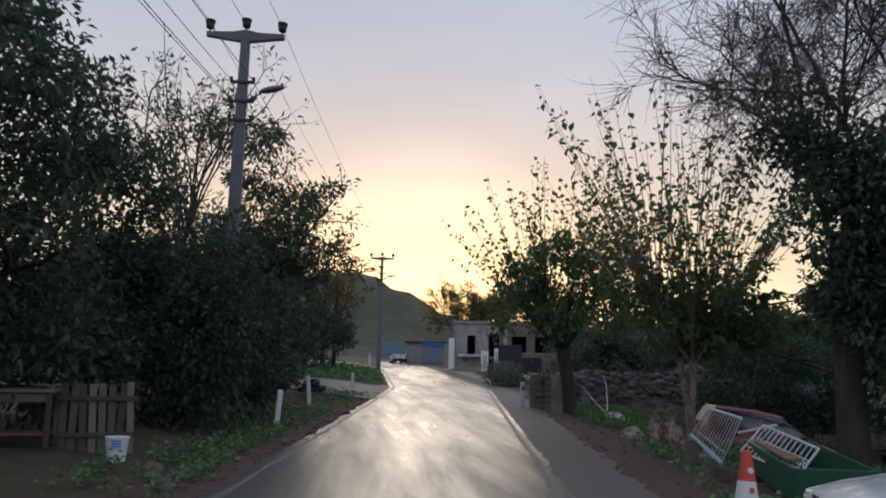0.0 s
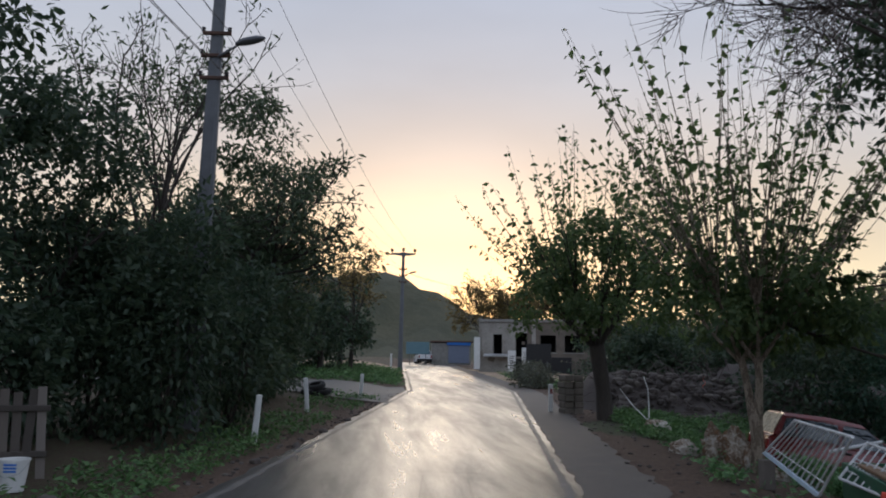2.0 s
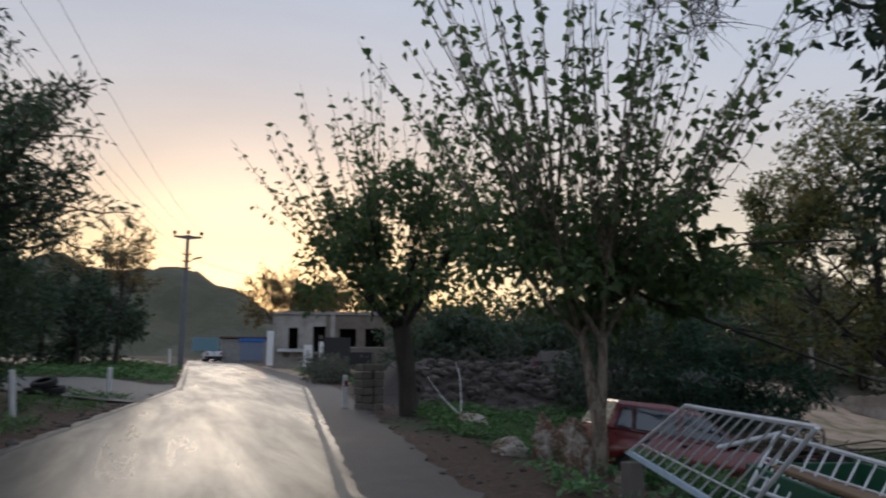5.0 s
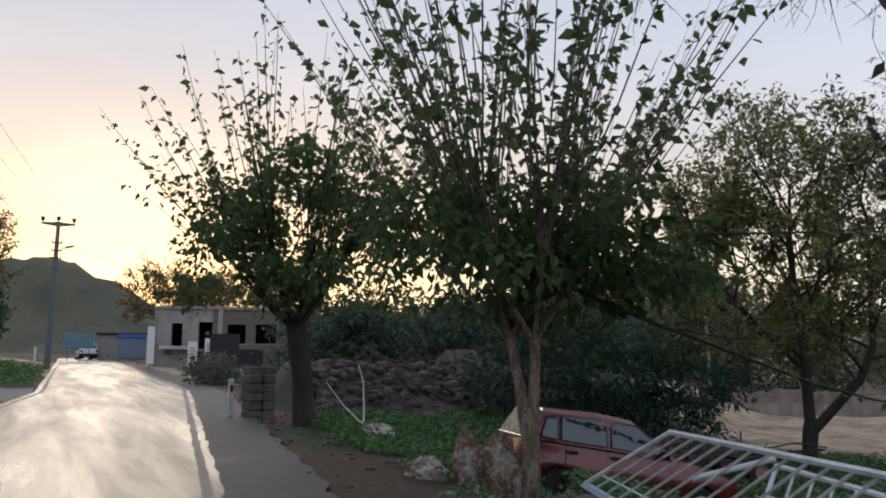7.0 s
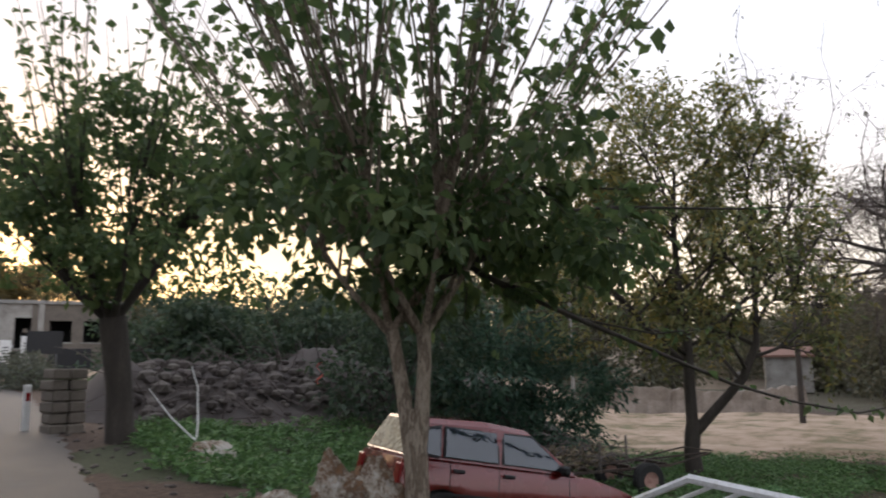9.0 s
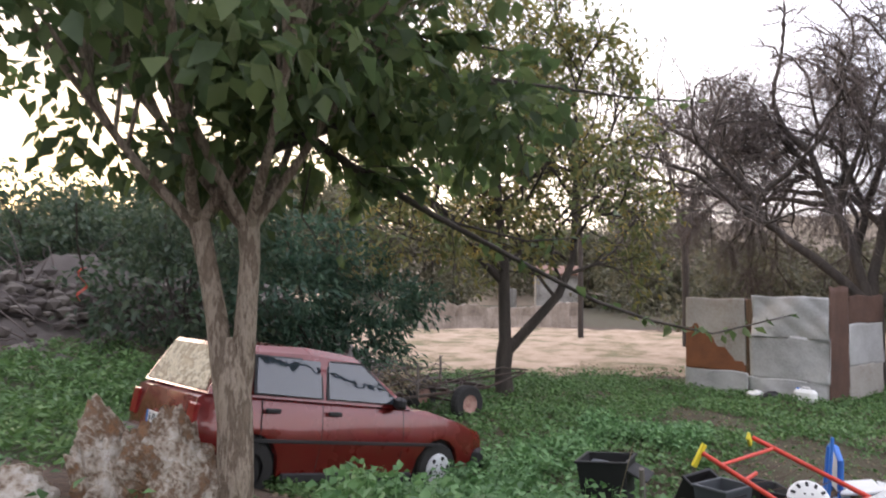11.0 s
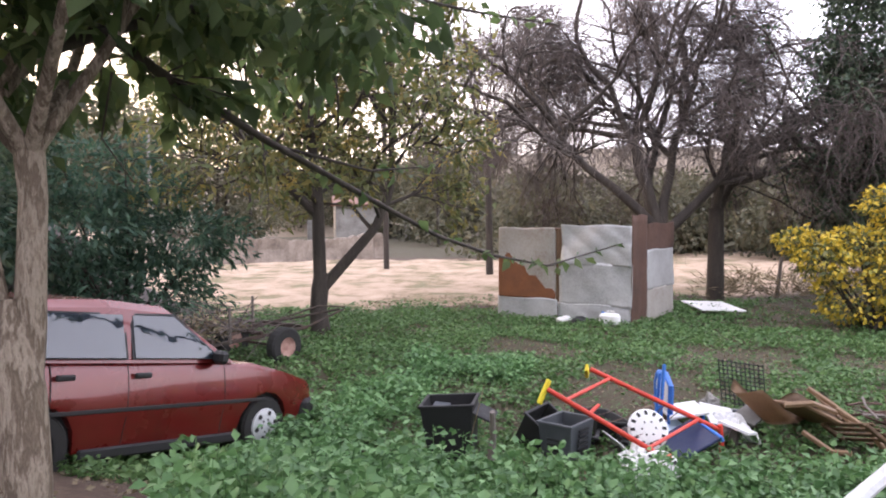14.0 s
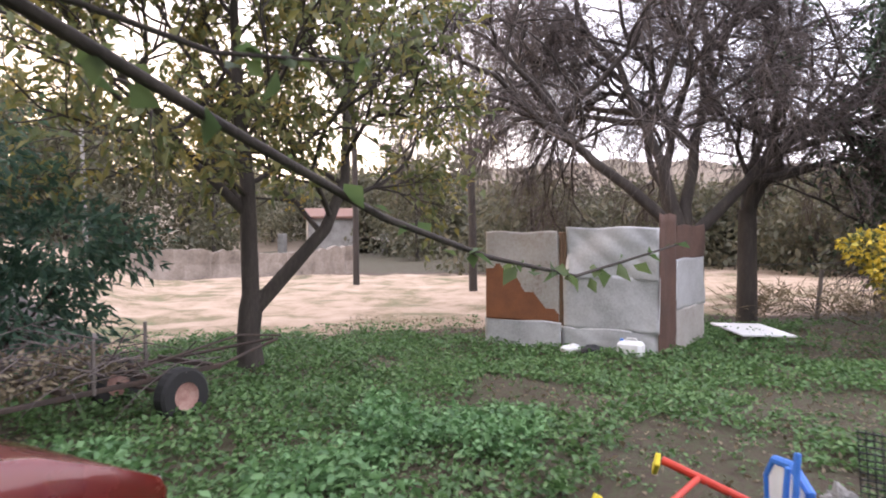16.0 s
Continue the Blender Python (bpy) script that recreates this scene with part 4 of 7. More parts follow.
for k, (bx, by, h) in enumerate([(10.5, 72, 9.6), (14.2, 70, 8.8), (17.5, 66, 8.6)]):
    leafy(bx, by, 60 + k, h, 3.0, 0.16, M_SUNNY, "half-bare golden tree behind the ruined house", leaf=0.22, per=34, kids=(6, 4, 4), lift=(0.08, 0.03, 0.0))


def make_hill():
    xs, ys = np.arange(-260, 150, 6.0), np.arange(150, 420, 9.0)
    gx, gy = np.meshgrid(xs, ys)
    rng = np.random.default_rng(5)
    crest = np.where(gx < 0, 39.0 * np.exp(-(gx / 170) ** 2), 54.2 * np.exp(-((np.maximum(gx, 0) + 62) / 108) ** 2))
    z = crest * np.exp(-((gy - 300) / 70) ** 2) * (1 + 0.05 * np.sin(gx / 9) + 0.05 * np.sin(gy / 13)) + rng.normal(0, 1.5, gx.shape) - 1
    idx = np.arange(gx.size).reshape(gx.shape)
    faces = np.stack([idx[:-1, :-1], idx[:-1, 1:], idx[1:, 1:], idx[1:, :-1]], -1).reshape(-1, 4)
    ob = raw("backdrop", np.stack([gx, gy, z], -1).reshape(-1, 3).tolist(), faces.tolist(), M_HILL, shade=True)
    tagged(ob, "dark wooded hill at the end of the valley", "hill", kind="structure")


make_hill()


def make_side_hill():
    xs, ys = np.arange(62, 260, 6.0), np.arange(-160, 170, 6.0)
    gx, gy = np.meshgrid(xs, ys)
    rng = np.random.default_rng(6)
    z = 11 * smooth(62, 150, gx) * (1 + 0.12 * np.sin(gy / 21) + 0.06 * np.sin(gx / 11)) + rng.normal(0, 0.5, gx.shape) - 0.5
    idx = np.arange(gx.size).reshape(gx.shape)
    faces = np.stack([idx[:-1, :-1], idx[:-1, 1:], idx[1:, 1:], idx[1:, :-1]], -1).reshape(-1, 4)
    ob = raw("backdrop", np.stack([gx, gy, z], -1).reshape(-1, 3).tolist(), faces.tolist(), M_SLOPE, shade=True)
    tagged(ob, "pale scrubby hillside behind the field", "hill", kind="structure")


make_side_hill()

for k, (bx, by, h, rr) in enumerate([(10.2, 29.0, 3.9, 2.4), (13.8, 29.6, 4.3, 2.6), (17.6, 31.0, 4.8, 2.6), (22.0, 34.0, 5.0, 2.8), (11.5, 35.0, 3.4, 2.8), (16.5, 38.0, 4.0, 2.8)]):
    leafy(bx, by, 65 + k, h, rr, 0.15, M_DARKLEAF, "dark bushy tree behind the rubble bank", leaf=0.2, per=14, kids=(5, 3, 3), clear=0.2,
          fill=[((0, 0, h * 0.25), (rr * 0.9, rr * 0.9, h * 0.26), 2400), ((0, 0, h * 0.55), (rr * 0.8, rr * 0.8, h * 0.28), 2000)])

# ---- yard: the field tree, the willow behind the shed, shrubs ----
def make_field_tree():
    x, y = 17.3, 19.65
    g = Growth(71)
    z = gz(x, y) - 0.1
    g.tube([(0, 0, -0.1), (-0.01, 0, 0.2), (-0.03, 0.02, 0.6), (0.0, 0, 0.95), (0.03, -0.04, 1.25)], [0.27, 0.19, 0.16, 0.165, 0.15], 12)
    leader = [(0.02, 0.0, 1.0), (0.03, 0.03, 1.95), (0.07, 0.06, 2.7), (0.0, 0.15, 3.8), (0.08, 0.25, 5.2), (0.15, 0.2, 6.6)]
    limb = [(0.03, -0.05, 0.98), (0.25, -0.44, 1.48), (0.52, -0.92, 2.1), (0.68, -1.16, 2.8), (0.76, -1.17, 4.1), (0.85, -1.15, 5.75)]
    wing = [(0.05, 0.05, 2.3), (-0.45, 0.75, 3.2), (-0.9, 1.4, 4.2), (-1.15, 1.8, 5.3)]
    g.tube(wing, [0.075, 0.06, 0.045, 0.02], 8)
    g.tube(leader, [0.125, 0.118, 0.105, 0.085, 0.06, 0.03], 10)
    g.tube(limb, [0.115, 0.105, 0.09, 0.072, 0.055, 0.025], 10)
    spec = dict(kids=(4, 4, 3), angle=(36, 40, 44), ratio=0.62, lift=(0.07, 0.04, 0.0), segs=4, wander=0.15, thin=0.62)
    for stem, count, lo, reach in ((leader, 17, 1.6, 2.3), (limb, 10, 1.9, 1.7), (wing, 10, 0.7, 1.6)):
        for k in range(count):
            f = lo + (len(stem) - 1.05 - lo) * k / (count - 1)
            i = int(f)
            p = np.array(stem[i]) + (np.array(stem[i + 1]) - np.array(stem[i])) * (f - i)
            a = 2.4 * k + 0.8
            g.branch(p, (math.cos(a), math.sin(a), 0.30 + 0.06 * k), reach * (1.0 - 0.35 * k / count), 0.045 - 0.0012 * k, 0, spec)
    g.dress(10, 0.18, 0.42, 0.45, 0.75, 0.12)
    ob = thing("tree", pose(x, y, z), "forked dark tree with yellowing leaves beside the field", "tree")
    g.wood("trunk", M_BARK_DARK, ob)
    g.leaves("crown", M_FIELDLEAF, ob)
    rng = g.rng
    for k in range(240):
        pts, d = g.tips[rng.integers(0, len(g.tips))]
        g.lump(pts[-1] - (0, 0, 0.1), (0.14, 0.14, 0.12), 22, 0.045, 0.9, 0.1)
    g.leaves("fruit", M_BERRY, ob, "clusters of small yellow berries")


make_field_tree()
bare(23.6, 13.9, 81, 10.0, 0.22, "big leafless willow with hanging twigs behind the shed", (5, 4, 4, 3), (38, 45, 50, 55), (0.05, 0.0, -0.04, -0.08), 0.66, twigs=13, twig_len=1.2, hang=-0.22,
     heads=((-0.45, 0.75, 1.15, 1.1), (-0.1, 0.35, 1.2, 1.15), (0.1, -0.25, 1.3, 1.1), (0.3, -0.8, 1.15, 1.15), (0.5, 0.1, 1.0, 1.0)), clear=0.2)
bare(24.9, 12.7, 82, 6.2, 0.18, "second leafless trunk beside the willow", (4, 3, 3, 3), (40, 45, 50), (0.05, 0.0, -0.05), 0.66, twigs=8, twig_len=1.0, hang=-0.2, heads=((0.2, -0.7, 1.0, 1.0), (-0.5, 0.1, 1.1, 0.9), (0.3, 0.4, 1.0, 0.9)), clear=0.4)
bare(7.25, 10.5, 83, 9.5, 0.19, "tall roadside tree with bare outer branches", (4, 4, 4, 3), (40, 42, 45, 50), (0.12, 0.08, 0.06, 0.04), 0.62, twigs=6, twig_len=0.8, hang=0.0,
     heads=((0.05, 0.5, 1.1, 0.9), (0.6, 0.2, 1.1, 1.0), (0.35, 0.7, 1.0, 0.95), (0.2, -0.4, 1.2, 0.8)), clear=0.42, limb=0.30, leaf=(M_DARKLEAF, [((2.0, -0.2, 4.4), (1.6, 1.4, 1.8), 60), ((2.2, -1.2, 6.2), (1.9, 1.6, 2.0), 70), ((0.3, -0.5, 3.6), (1.2, 0.8, 1.2), 50), ((-0.5, 0.0, 5.6), (1.3, 0.8, 1.0), 34), ((1.0, -0.8, 2.4), (1.3, 0.8, 0.9), 60), ((0.1, -0.6, 4.6), (1.2, 0.8, 1.2), 60), ((0.6, 0.0, 3.2), (1.2, 0.7, 0.9), 50), ((1.6, 0.0, 3.4), (1.5, 0.9, 1.2), 70)]))
bush(15.2, 22.3, 85, [((0, 0, 0.8), (1.7, 1.6, 0.8), 2600), ((-0.8, 0.6, 1.9), (1.6, 1.5, 0.8), 2200), ((0.8, -0.5, 1.7), (1.4, 1.3, 0.7), 1700), ((-0.3, 0.2, 2.8), (1.3, 1.3, 0.7), 1300)], 0.19, M_SHRUB, "large blue-green feathery shrub behind the car", stems=14, width=0.34)
bush(12.6, 23.6, 86, [((0, 0, 1.0), (2.0, 1.6, 1.1), 2600), ((0.4, 0, 2.6), (1.8, 1.5, 1.1), 2200)], 0.17, M_DARKLEAF, "dark shrub on the rubble bank", stems=10)
bush(20.7, 9.9, 87, [((0.2, 0.3, 0.7), (0.7, 0.7, 0.5), 500), ((-0.1, 0.9, 1.45), (0.55, 0.5, 0.35), 420), ((0.2, 1.25, 1.75), (0.45, 0.4, 0.25), 300), ((0.3, 0.2, 1.7), (0.6, 0.6, 0.35), 480), ((0.0, -0.5, 1.2), (0.6, 0.6, 0.4), 480), ((0.3, -0.9, 1.9), (0.7, 0.7, 0.45), 600), ((0.5, -0.4, 2.45), (0.6, 0.6, 0.3), 420), ((0.2, -1.5, 1.5), (0.7, 0.6, 0.5), 560), ((0.6, -1.4, 2.5), (0.7, 0.7, 0.45), 560), ((0.8, -2.0, 3.0), (0.7, 0.7, 0.4), 460), ((0.0, -0.7, 0.5), (0.6, 0.7, 0.35), 320)], 0.12, M_FIELDLEAF, "shrub covered in yellow blossom", stems=22, spot=(M_YELLOW, 1.3, 0.10))
leafy(24.8, 9.2, 88, 9.5, 2.0, 0.20, M_DARKLEAF, "dark evergreen tree behind the yellow shrub", leaf=0.14, per=22, kids=(6, 4, 4), clear=0.15, fill=[((0, 0, 3.2), (1.6, 1.6, 1.5), 8500), ((0, 0, 5.6), (1.7, 1.7, 1.8), 12000), ((0, 0, 8.2), (1.5, 1.5, 1.6), 9000)])
leafy(32.4, 25.0, 89, 13.5, 2.6, 0.10, M_GREYLEAF, "tall slender eucalyptus beyond the field", leaf=0.2, per=14, kids=(5, 3, 3), lift=(0.14, 0.06, 0.0), angle=(28, 35, 45), clear=0.5, width=0.3, droop=0.7)
leafy(30.5, 20.2, 90, 10.0, 2.6, 0.12, M_GREYLEAF, "tall thin grey-leaved tree beyond the field", leaf=0.2, per=12, kids=(5, 3, 3), lift=(0.14, 0.06, 0.0), angle=(28, 35, 45), clear=0.45, width=0.3, droop=0.7)


def make_far_woods():
    """Uncountable far trees that close the view round the yard and the road."""
    g = Growth(95)
    rng = g.rng
    for k in range(190):
        a = rng.uniform(-40, 84)
        d = rng.uniform(36, 62)
        x, y = 5 + d * math.cos(radians(a)), 14 + d * math.sin(radians(a))
        if 26 < x < 50 and 22 < y < 40:
            d += 16
            x, y = 5 + d * math.cos(radians(a)), 14 + d * math.sin(radians(a))
        if x < road_left(y) + ROAD_WIDTH + 10:
            continue
        h = rng.uniform(4.0, 7.0) + 0.05 * d
        if 20 < a < 31:
            d += 18
            x, y = 5 + d * math.cos(radians(a)), 14 + d * math.sin(radians(a))
        h *= 0.5 if a > 52 else 0.82 if a > 14 else 1.0 if a < -14 else 0.5
        z = gz(x, y)
        g.tube([(x, y, z - 0.2), (x + rng.normal(0, 0.2), y, z + h * 0.5), (x + rng.normal(0, 0.4), y, z + h * 0.8)], [0.14, 0.10, 0.04], 5)
        for j in range(13):
            f = j / 12
            c = (x + rng.normal(0, 1.3), y + rng.normal(0, 1.3), z + h * (0.06 + 0.9 * f))
            g.lump(c, (1.7 - 0.7 * f, 1.7 - 0.7 * f, 0.9), 110, 0.38, 0.5, 0.3, 0.1)
    tagged(g.wood("far_trunks", M_BARK_DARK, None), "thin trunks of the far wood", "trees", kind="stuff")
    tagged(g.leaves("far_woods", M_FARLEAF), "grey-brown autumn wood closing the valley", "trees", kind="stuff")


make_far_woods()


def make_left_woods():
    g = Growth(96)
    rng = g.rng
    for k in range(60):
        x, y = rng.uniform(-26, -8), rng.uniform(-10, 60)
        if 27 < y < 37:
            continue
        h = rng.uniform(5, 9)
        z = gz(x, y)
        g.tube([(x, y, z - 0.2), (x, y, z + h * 0.6)], [0.15, 0.06], 5)
        for j in range(6):
            g.lump((x + rng.normal(0, 1.0), y + rng.normal(0, 1.0), z + h * rng.uniform(0.15, 0.95)), (1.6, 1.6, 1.2), 110, 0.36, 0.55, 0.3, 0.2)
    tagged(g.wood("left_trunks", M_BARK_DARK, None), "trunks in the dark roadside wood", "trees", kind="stuff")
    tagged(g.leaves("left_woods", M_DARKLEAF), "dark dense wood beside the road", "trees", kind="stuff")


make_left_woods()


# ---- cars ----
def arc(cx, cz, r, a0, a1, n=8):
    return [(cx + r * math.cos(radians(a0 + (a1 - a0) * k / n)), cz + r * math.sin(radians(a0 + (a1 - a0) * k / n))) for k in range(n + 1)]


def lettering(text, size, material, parent, m):
    curve = bpy.data.curves.new("lettering", "FONT")
    curve.body, curve.size, curve.extrude, curve.align_x, curve.align_y = text, size, 0.0015, "CENTER", "CENTER"
    ob = new("temporary", curve)
    mesh = bpy.data.meshes.new_from_object(ob.evaluated_get(bpy.context.evaluated_depsgraph_get()))
    bpy.data.objects.remove(ob)
    made = linked("lettering", mesh, None, parent)
    mesh.materials.clear()
    mesh.materials.append(material)
    made.matrix_basis = m
    return made


def hatchback(m, paint, label, plate="", cover=None, dirty=False):
    """A small five-door hatchback, x forward, wheels on z = 0."""
    car = thing("car", m, label, "car")
    half = 0.775
    outline = ([(1.84, 0.30), (1.88, 0.44), (1.86, 0.62), (1.80, 0.70), (1.45, 0.80), (0.98, 0.90), (-1.62, 0.94), (-1.72, 0.90), (-1.76, 0.55), (-1.72, 0.28)]
               + [(-1.505, 0.26)] + arc(-1.18, 0.28, 0.325, 180, 0) + [(-0.85, 0.21), (0.85, 0.21)] + arc(1.18, 0.28, 0.325, 180, 0) + [(1.52, 0.27)])
    bm = slab(outline, 2 * half - 0.06, "y", 0.03)
    for z in (0.34, 0.42, 0.50, 0.58, 0.66, 0.74, 0.82, 0.88):
        bmesh.ops.bisect_plane(bm, geom=list(bm.verts) + list(bm.edges) + list(bm.faces), plane_co=(0, 0, z), plane_no=(0, 0, 1))
    for x in (-1.55, -0.8, 0.0, 0.8, 1.3, 1.6):
        bmesh.ops.bisect_plane(bm, geom=list(bm.verts) + list(bm.edges) + list(bm.faces), plane_co=(x, 0, 0), plane_no=(1, 0, 0))

    def flank(x, z):
        """How far the body side is pulled in or bulges at one place, as a share of its half width."""
        tuck = 0.0175 * max(0, (z - 0.80) / 0.1) ** 2 - 0.010 * math.sin(math.pi * min(max((z - 0.35) / 0.5, 0), 1))
        tuck += 0.05 * max(0, (0.5 - z) / 0.3) + 0.035 * max(0, (z - 0.62) / 0.3)
        return 1 - (tuck + 0.06 * max(0, (x - 1.1) / 0.8) ** 2 + 0.05 * max(0, (-1.2 - x) / 0.55) ** 2) / half

    for v in bm.verts:
        v.co.y *= flank(v.co.x, v.co.z)
    for e in bm.edges:
        e.smooth = len(e.link_faces) == 2 and e.calc_face_angle(0) < radians(28)
    part("body", bm, paint, car, shade=True)
    bm = bmesh.new()
    roof = [(-0.02, 1.385, 0.56), (-0.6, 1.42, 0.57), (-1.46, 1.375, 0.55)]
    low = [(0.73, 0.905, 0.715), (-0.35, 0.92, 0.725), (-1.66, 0.935, 0.70)]
    grid = []
    for (x0, z0, w0), (x1, z1, w1) in zip(low, roof):
        column = []
        for f, bulge in ((0, 0.0), (0.5, 0.012), (0.9, 0.012), (1.0, -0.03)):
            column.append((x0 + (x1 - x0) * f, w0 + (w1 - w0) * f + bulge, z0 + (z1 - z0) * f + (0.0 if f < 1 else 0.012)))
        grid.append(column)
    rows = [[[bm.verts.new((x, s * y, z)) for x, y, z in col] for col in grid] for s in (1, -1)]
    for s in (0, 1):
        for i in range(2):
            for k in range(3):
                f = (rows[s][i][k], rows[s][i + 1][k], rows[s][i + 1][k + 1], rows[s][i][k + 1])
                bm.faces.new(f if s else f[::-1])
    for i in range(2):
        bm.faces.new((rows[0][i][3], rows[1][i][3], rows[1][i + 1][3], rows[0][i + 1][3]))
    for i in (0, 2):
        for k in range(3):
            f = (rows[0][i][k], rows[0][i][k + 1], rows[1][i][k + 1], rows[1][i][k])
            bm.faces.new(f if i else f[::-1])
    bmesh.ops.recalc_face_normals(bm, faces=list(bm.faces))
    part("roof", bm, paint, car, shade=False)

    def side_y(x, z):
        f = min(max((z - 0.915) / 0.47, 0), 1)
        return 0.722 + (0.562 - 0.722) * f + 0.012 * math.sin(min(f, 0.95) * math.pi) + 0.006

    def pane(name, corners, s, material, grow=0.0, lift=0.0, parent=car):
        cx, cz = sum(c[0] for c in corners) / len(corners), sum(c[1] for c in corners) / len(corners)
        b = bmesh.new()
        pts = []
        for x, z in corners:
            d = math.hypot(x - cx, z - cz)
            pts.append((x + (x - cx) / d * grow, z + (z - cz) / d * grow))
        outer = [b.verts.new((x, s * (side_y(x, z) + lift), z)) for x, z in pts]
        inner = [b.verts.new((x, s * (side_y(x, z) + lift - 0.012), z)) for x, z in pts]
        n = len(outer)
        b.faces.new(outer)
        b.faces.new(inner[::-1])
        for k in range(n):
            b.faces.new((outer[k], inner[k], inner[(k + 1) % n], outer[(k + 1) % n]))
        bmesh.ops.recalc_face_normals(b, faces=list(b.faces))
        return part(name, b, material, parent)

    windows = [[(0.53, 0.955), (-0.38, 0.965), (-0.37, 1.315), (0.05, 1.315)], [(-0.47, 0.965), (-1.19, 0.975), (-1.17, 1.31), (-0.47, 1.315)], [(-1.27, 0.975), (-1.51, 0.99), (-1.41, 1.26), (-1.25, 1.305)]]
    for s in (1, -1):
        for w in windows:
            seal = pane("window_frame", w, s, M_BLACKPLASTIC, 0.028, 0.014)
            pane("pane", w, s, M_GLASS, 0.0, 0.020, seal)
        y = s * (half - 0.018)
        part("side_trim", box((2.35, 0.016, 0.035), (0.0, y - s * 0.001, 0.545), bevel=0.004), M_BLACKPLASTIC, car, "black rubbing strip")
        part("sill", box((1.62, 0.05, 0.09), (0, s * 0.715, 0.20), bevel=0.015), M_BLACKPLASTIC, car)
        for x in (0.62, -0.425, -1.10):
            part("door_gap", rod([(x + 0.02 * (0.6 - z) * (x > 0), s * (half - 0.0305) * flank(x, z), z) for z in (0.26, 0.36, 0.46, 0.56, 0.66, 0.76, 0.83, 0.88, 0.905)], 0.0045, 5), M_INK, car)
        for x in (-0.30, -1.0):
            h = part("door_handle", box((0.16, 0.03, 0.045), (x, s * (half - 0.020), 0.82), bevel=0.01), M_BLACKPLASTIC, car)
        mirror = part("mirror", box((0.10, 0.17, 0.12), (0.48, s * 0.80, 0.97), (0, 0, s * 12), 0.03), M_BLACKPLASTIC, car)
        part("mirror_arm", box((0.07, 0.10, 0.07), (0.50, s * 0.715, 0.955), bevel=0.015), M_BLACKPLASTIC, mirror)
        part("indicator", box((0.05, 0.012, 0.03), (0.93, s * 0.722, 0.70), bevel=0.004), M_ORANGE, car)
        part("badge", box((0.07, 0.010, 0.035), (1.02, s * 0.721, 0.70), bevel=0.004), M_SIGNBLUE, car)
        part("headlight", box((0.12, 0.27, 0.115), (1.765, s * 0.545, 0.64), (0, 6, s * -10), 0.02), M_CHROME, car)
        part("tail_light", box((0.05, 0.16, 0.26), (-1.735, s * 0.63, 0.72), (0, 4, 0), 0.015), M_TAILRED, car)
        for x in (1.18, -1.18):
            wheel = part("wheel", lathe([(0.16, -0.085), (0.262, -0.085), (0.28, -0.055), (0.28, 0.055), (0.262, 0.085), (0.16, 0.085)], 28, "y", caps=False), M_RUBBER, car)
            wheel.matrix_basis = pose(x, s * 0.66, 0.28)
            # rear wheels get black rims, not hubcaps: the shade there is put into the colour
            if x < 0:
                part("rim", lathe([(0.165, 0.05), (0.15, 0.03), (0.09, 0.02), (0.04, 0.05), (0.0, 0.05)], 24, "y"), M_BLACKPLASTIC, wheel).matrix_basis = pose(0, 0, 0, 0, 0, 0 if s > 0 else 180)
                continue
            cap = lathe([(0.172, 0.0), (0.168, 0.018), (0.12, 0.030), (0.05, 0.034), (0.0, 0.034)], 28, "y")
            hub = part("hubcap", cap, M_HUB, wheel, "silver plastic hubcap")
            hub.matrix_basis = pose(0, s * 0.082, 0, 0, 0, 0 if s > 0 else 180)
            for k in range(6):
                a = radians(60 * k + 15)
                part("vent", lathe([(0.026, 0.0), (0.024, 0.004), (0.0, 0.004)], 10, "y"), M_INK, wheel).matrix_basis = pose(0.125 * math.cos(a), s * 0.112, 0.125 * math.sin(a), 0, 0, 0 if s > 0 else 180)
                part("bolt_hole", lathe([(0.012, 0.0), (0.011, 0.003), (0.0, 0.003)], 8, "y"), M_INK, wheel).matrix_basis = pose(0.062 * math.cos(a), s * 0.1165, 0.062 * math.sin(a), 0, 0, 0 if s > 0 else 180)
        part("wheel_well", box((0.64, 0.30, 0.56), (1.18, s * 0.52, 0.33), bevel=0), M_DARK, car)
        part("wheel_well", box((0.64, 0.30, 0.56), (-1.18, s * 0.52, 0.33), bevel=0), M_DARK, car)
    part("front_bumper", box((0.20, 1.50, 0.24), (1.83, 0, 0.40), bevel=0.05), M_BLACKPLASTIC, car)
    part("rear_bumper", box((0.20, 1.52, 0.22), (-1.75, 0, 0.39), bevel=0.05), M_BLACKPLASTIC, car)
    part("grille", box((0.03, 0.70, 0.10), (1.83, 0, 0.63), bevel=0.01), M_BLACKPLASTIC, car)
    part("windscreen", slab([(-0.60, 0), (0.60, 0), (0.47, 0.52), (-0.47, 0.52)], 0.012, "x", 0.0), M_GLASS, car).matrix_basis = pose(0.680, 0, 0.955, 0, -56.5, 0)
    rear = part("rear_window", slab([(-0.645, -0.02), (0.645, -0.02), (0.535, 0.405), (-0.535, 0.405)], 0.014, "x", 0.0), cover or M_GLASS, car, "hatch window covered with a pebble pattern" if cover else "")
    rear.matrix_basis = pose(-1.648, 0, 0.98, 0, 24.5, 0)
    if plate:
        board = part("number_plate", box((0.014, 0.50, 0.11), (-1.768, 0, 0.62), bevel=0.003), M_PLATE, car, "white number plate with black characters")
        lettering(plate, 0.095, M_INK, board, Matrix.Translation((-1.777, 0, 0.62)) @ Euler((radians(90), 0, radians(-90))).to_matrix().to_4x4())
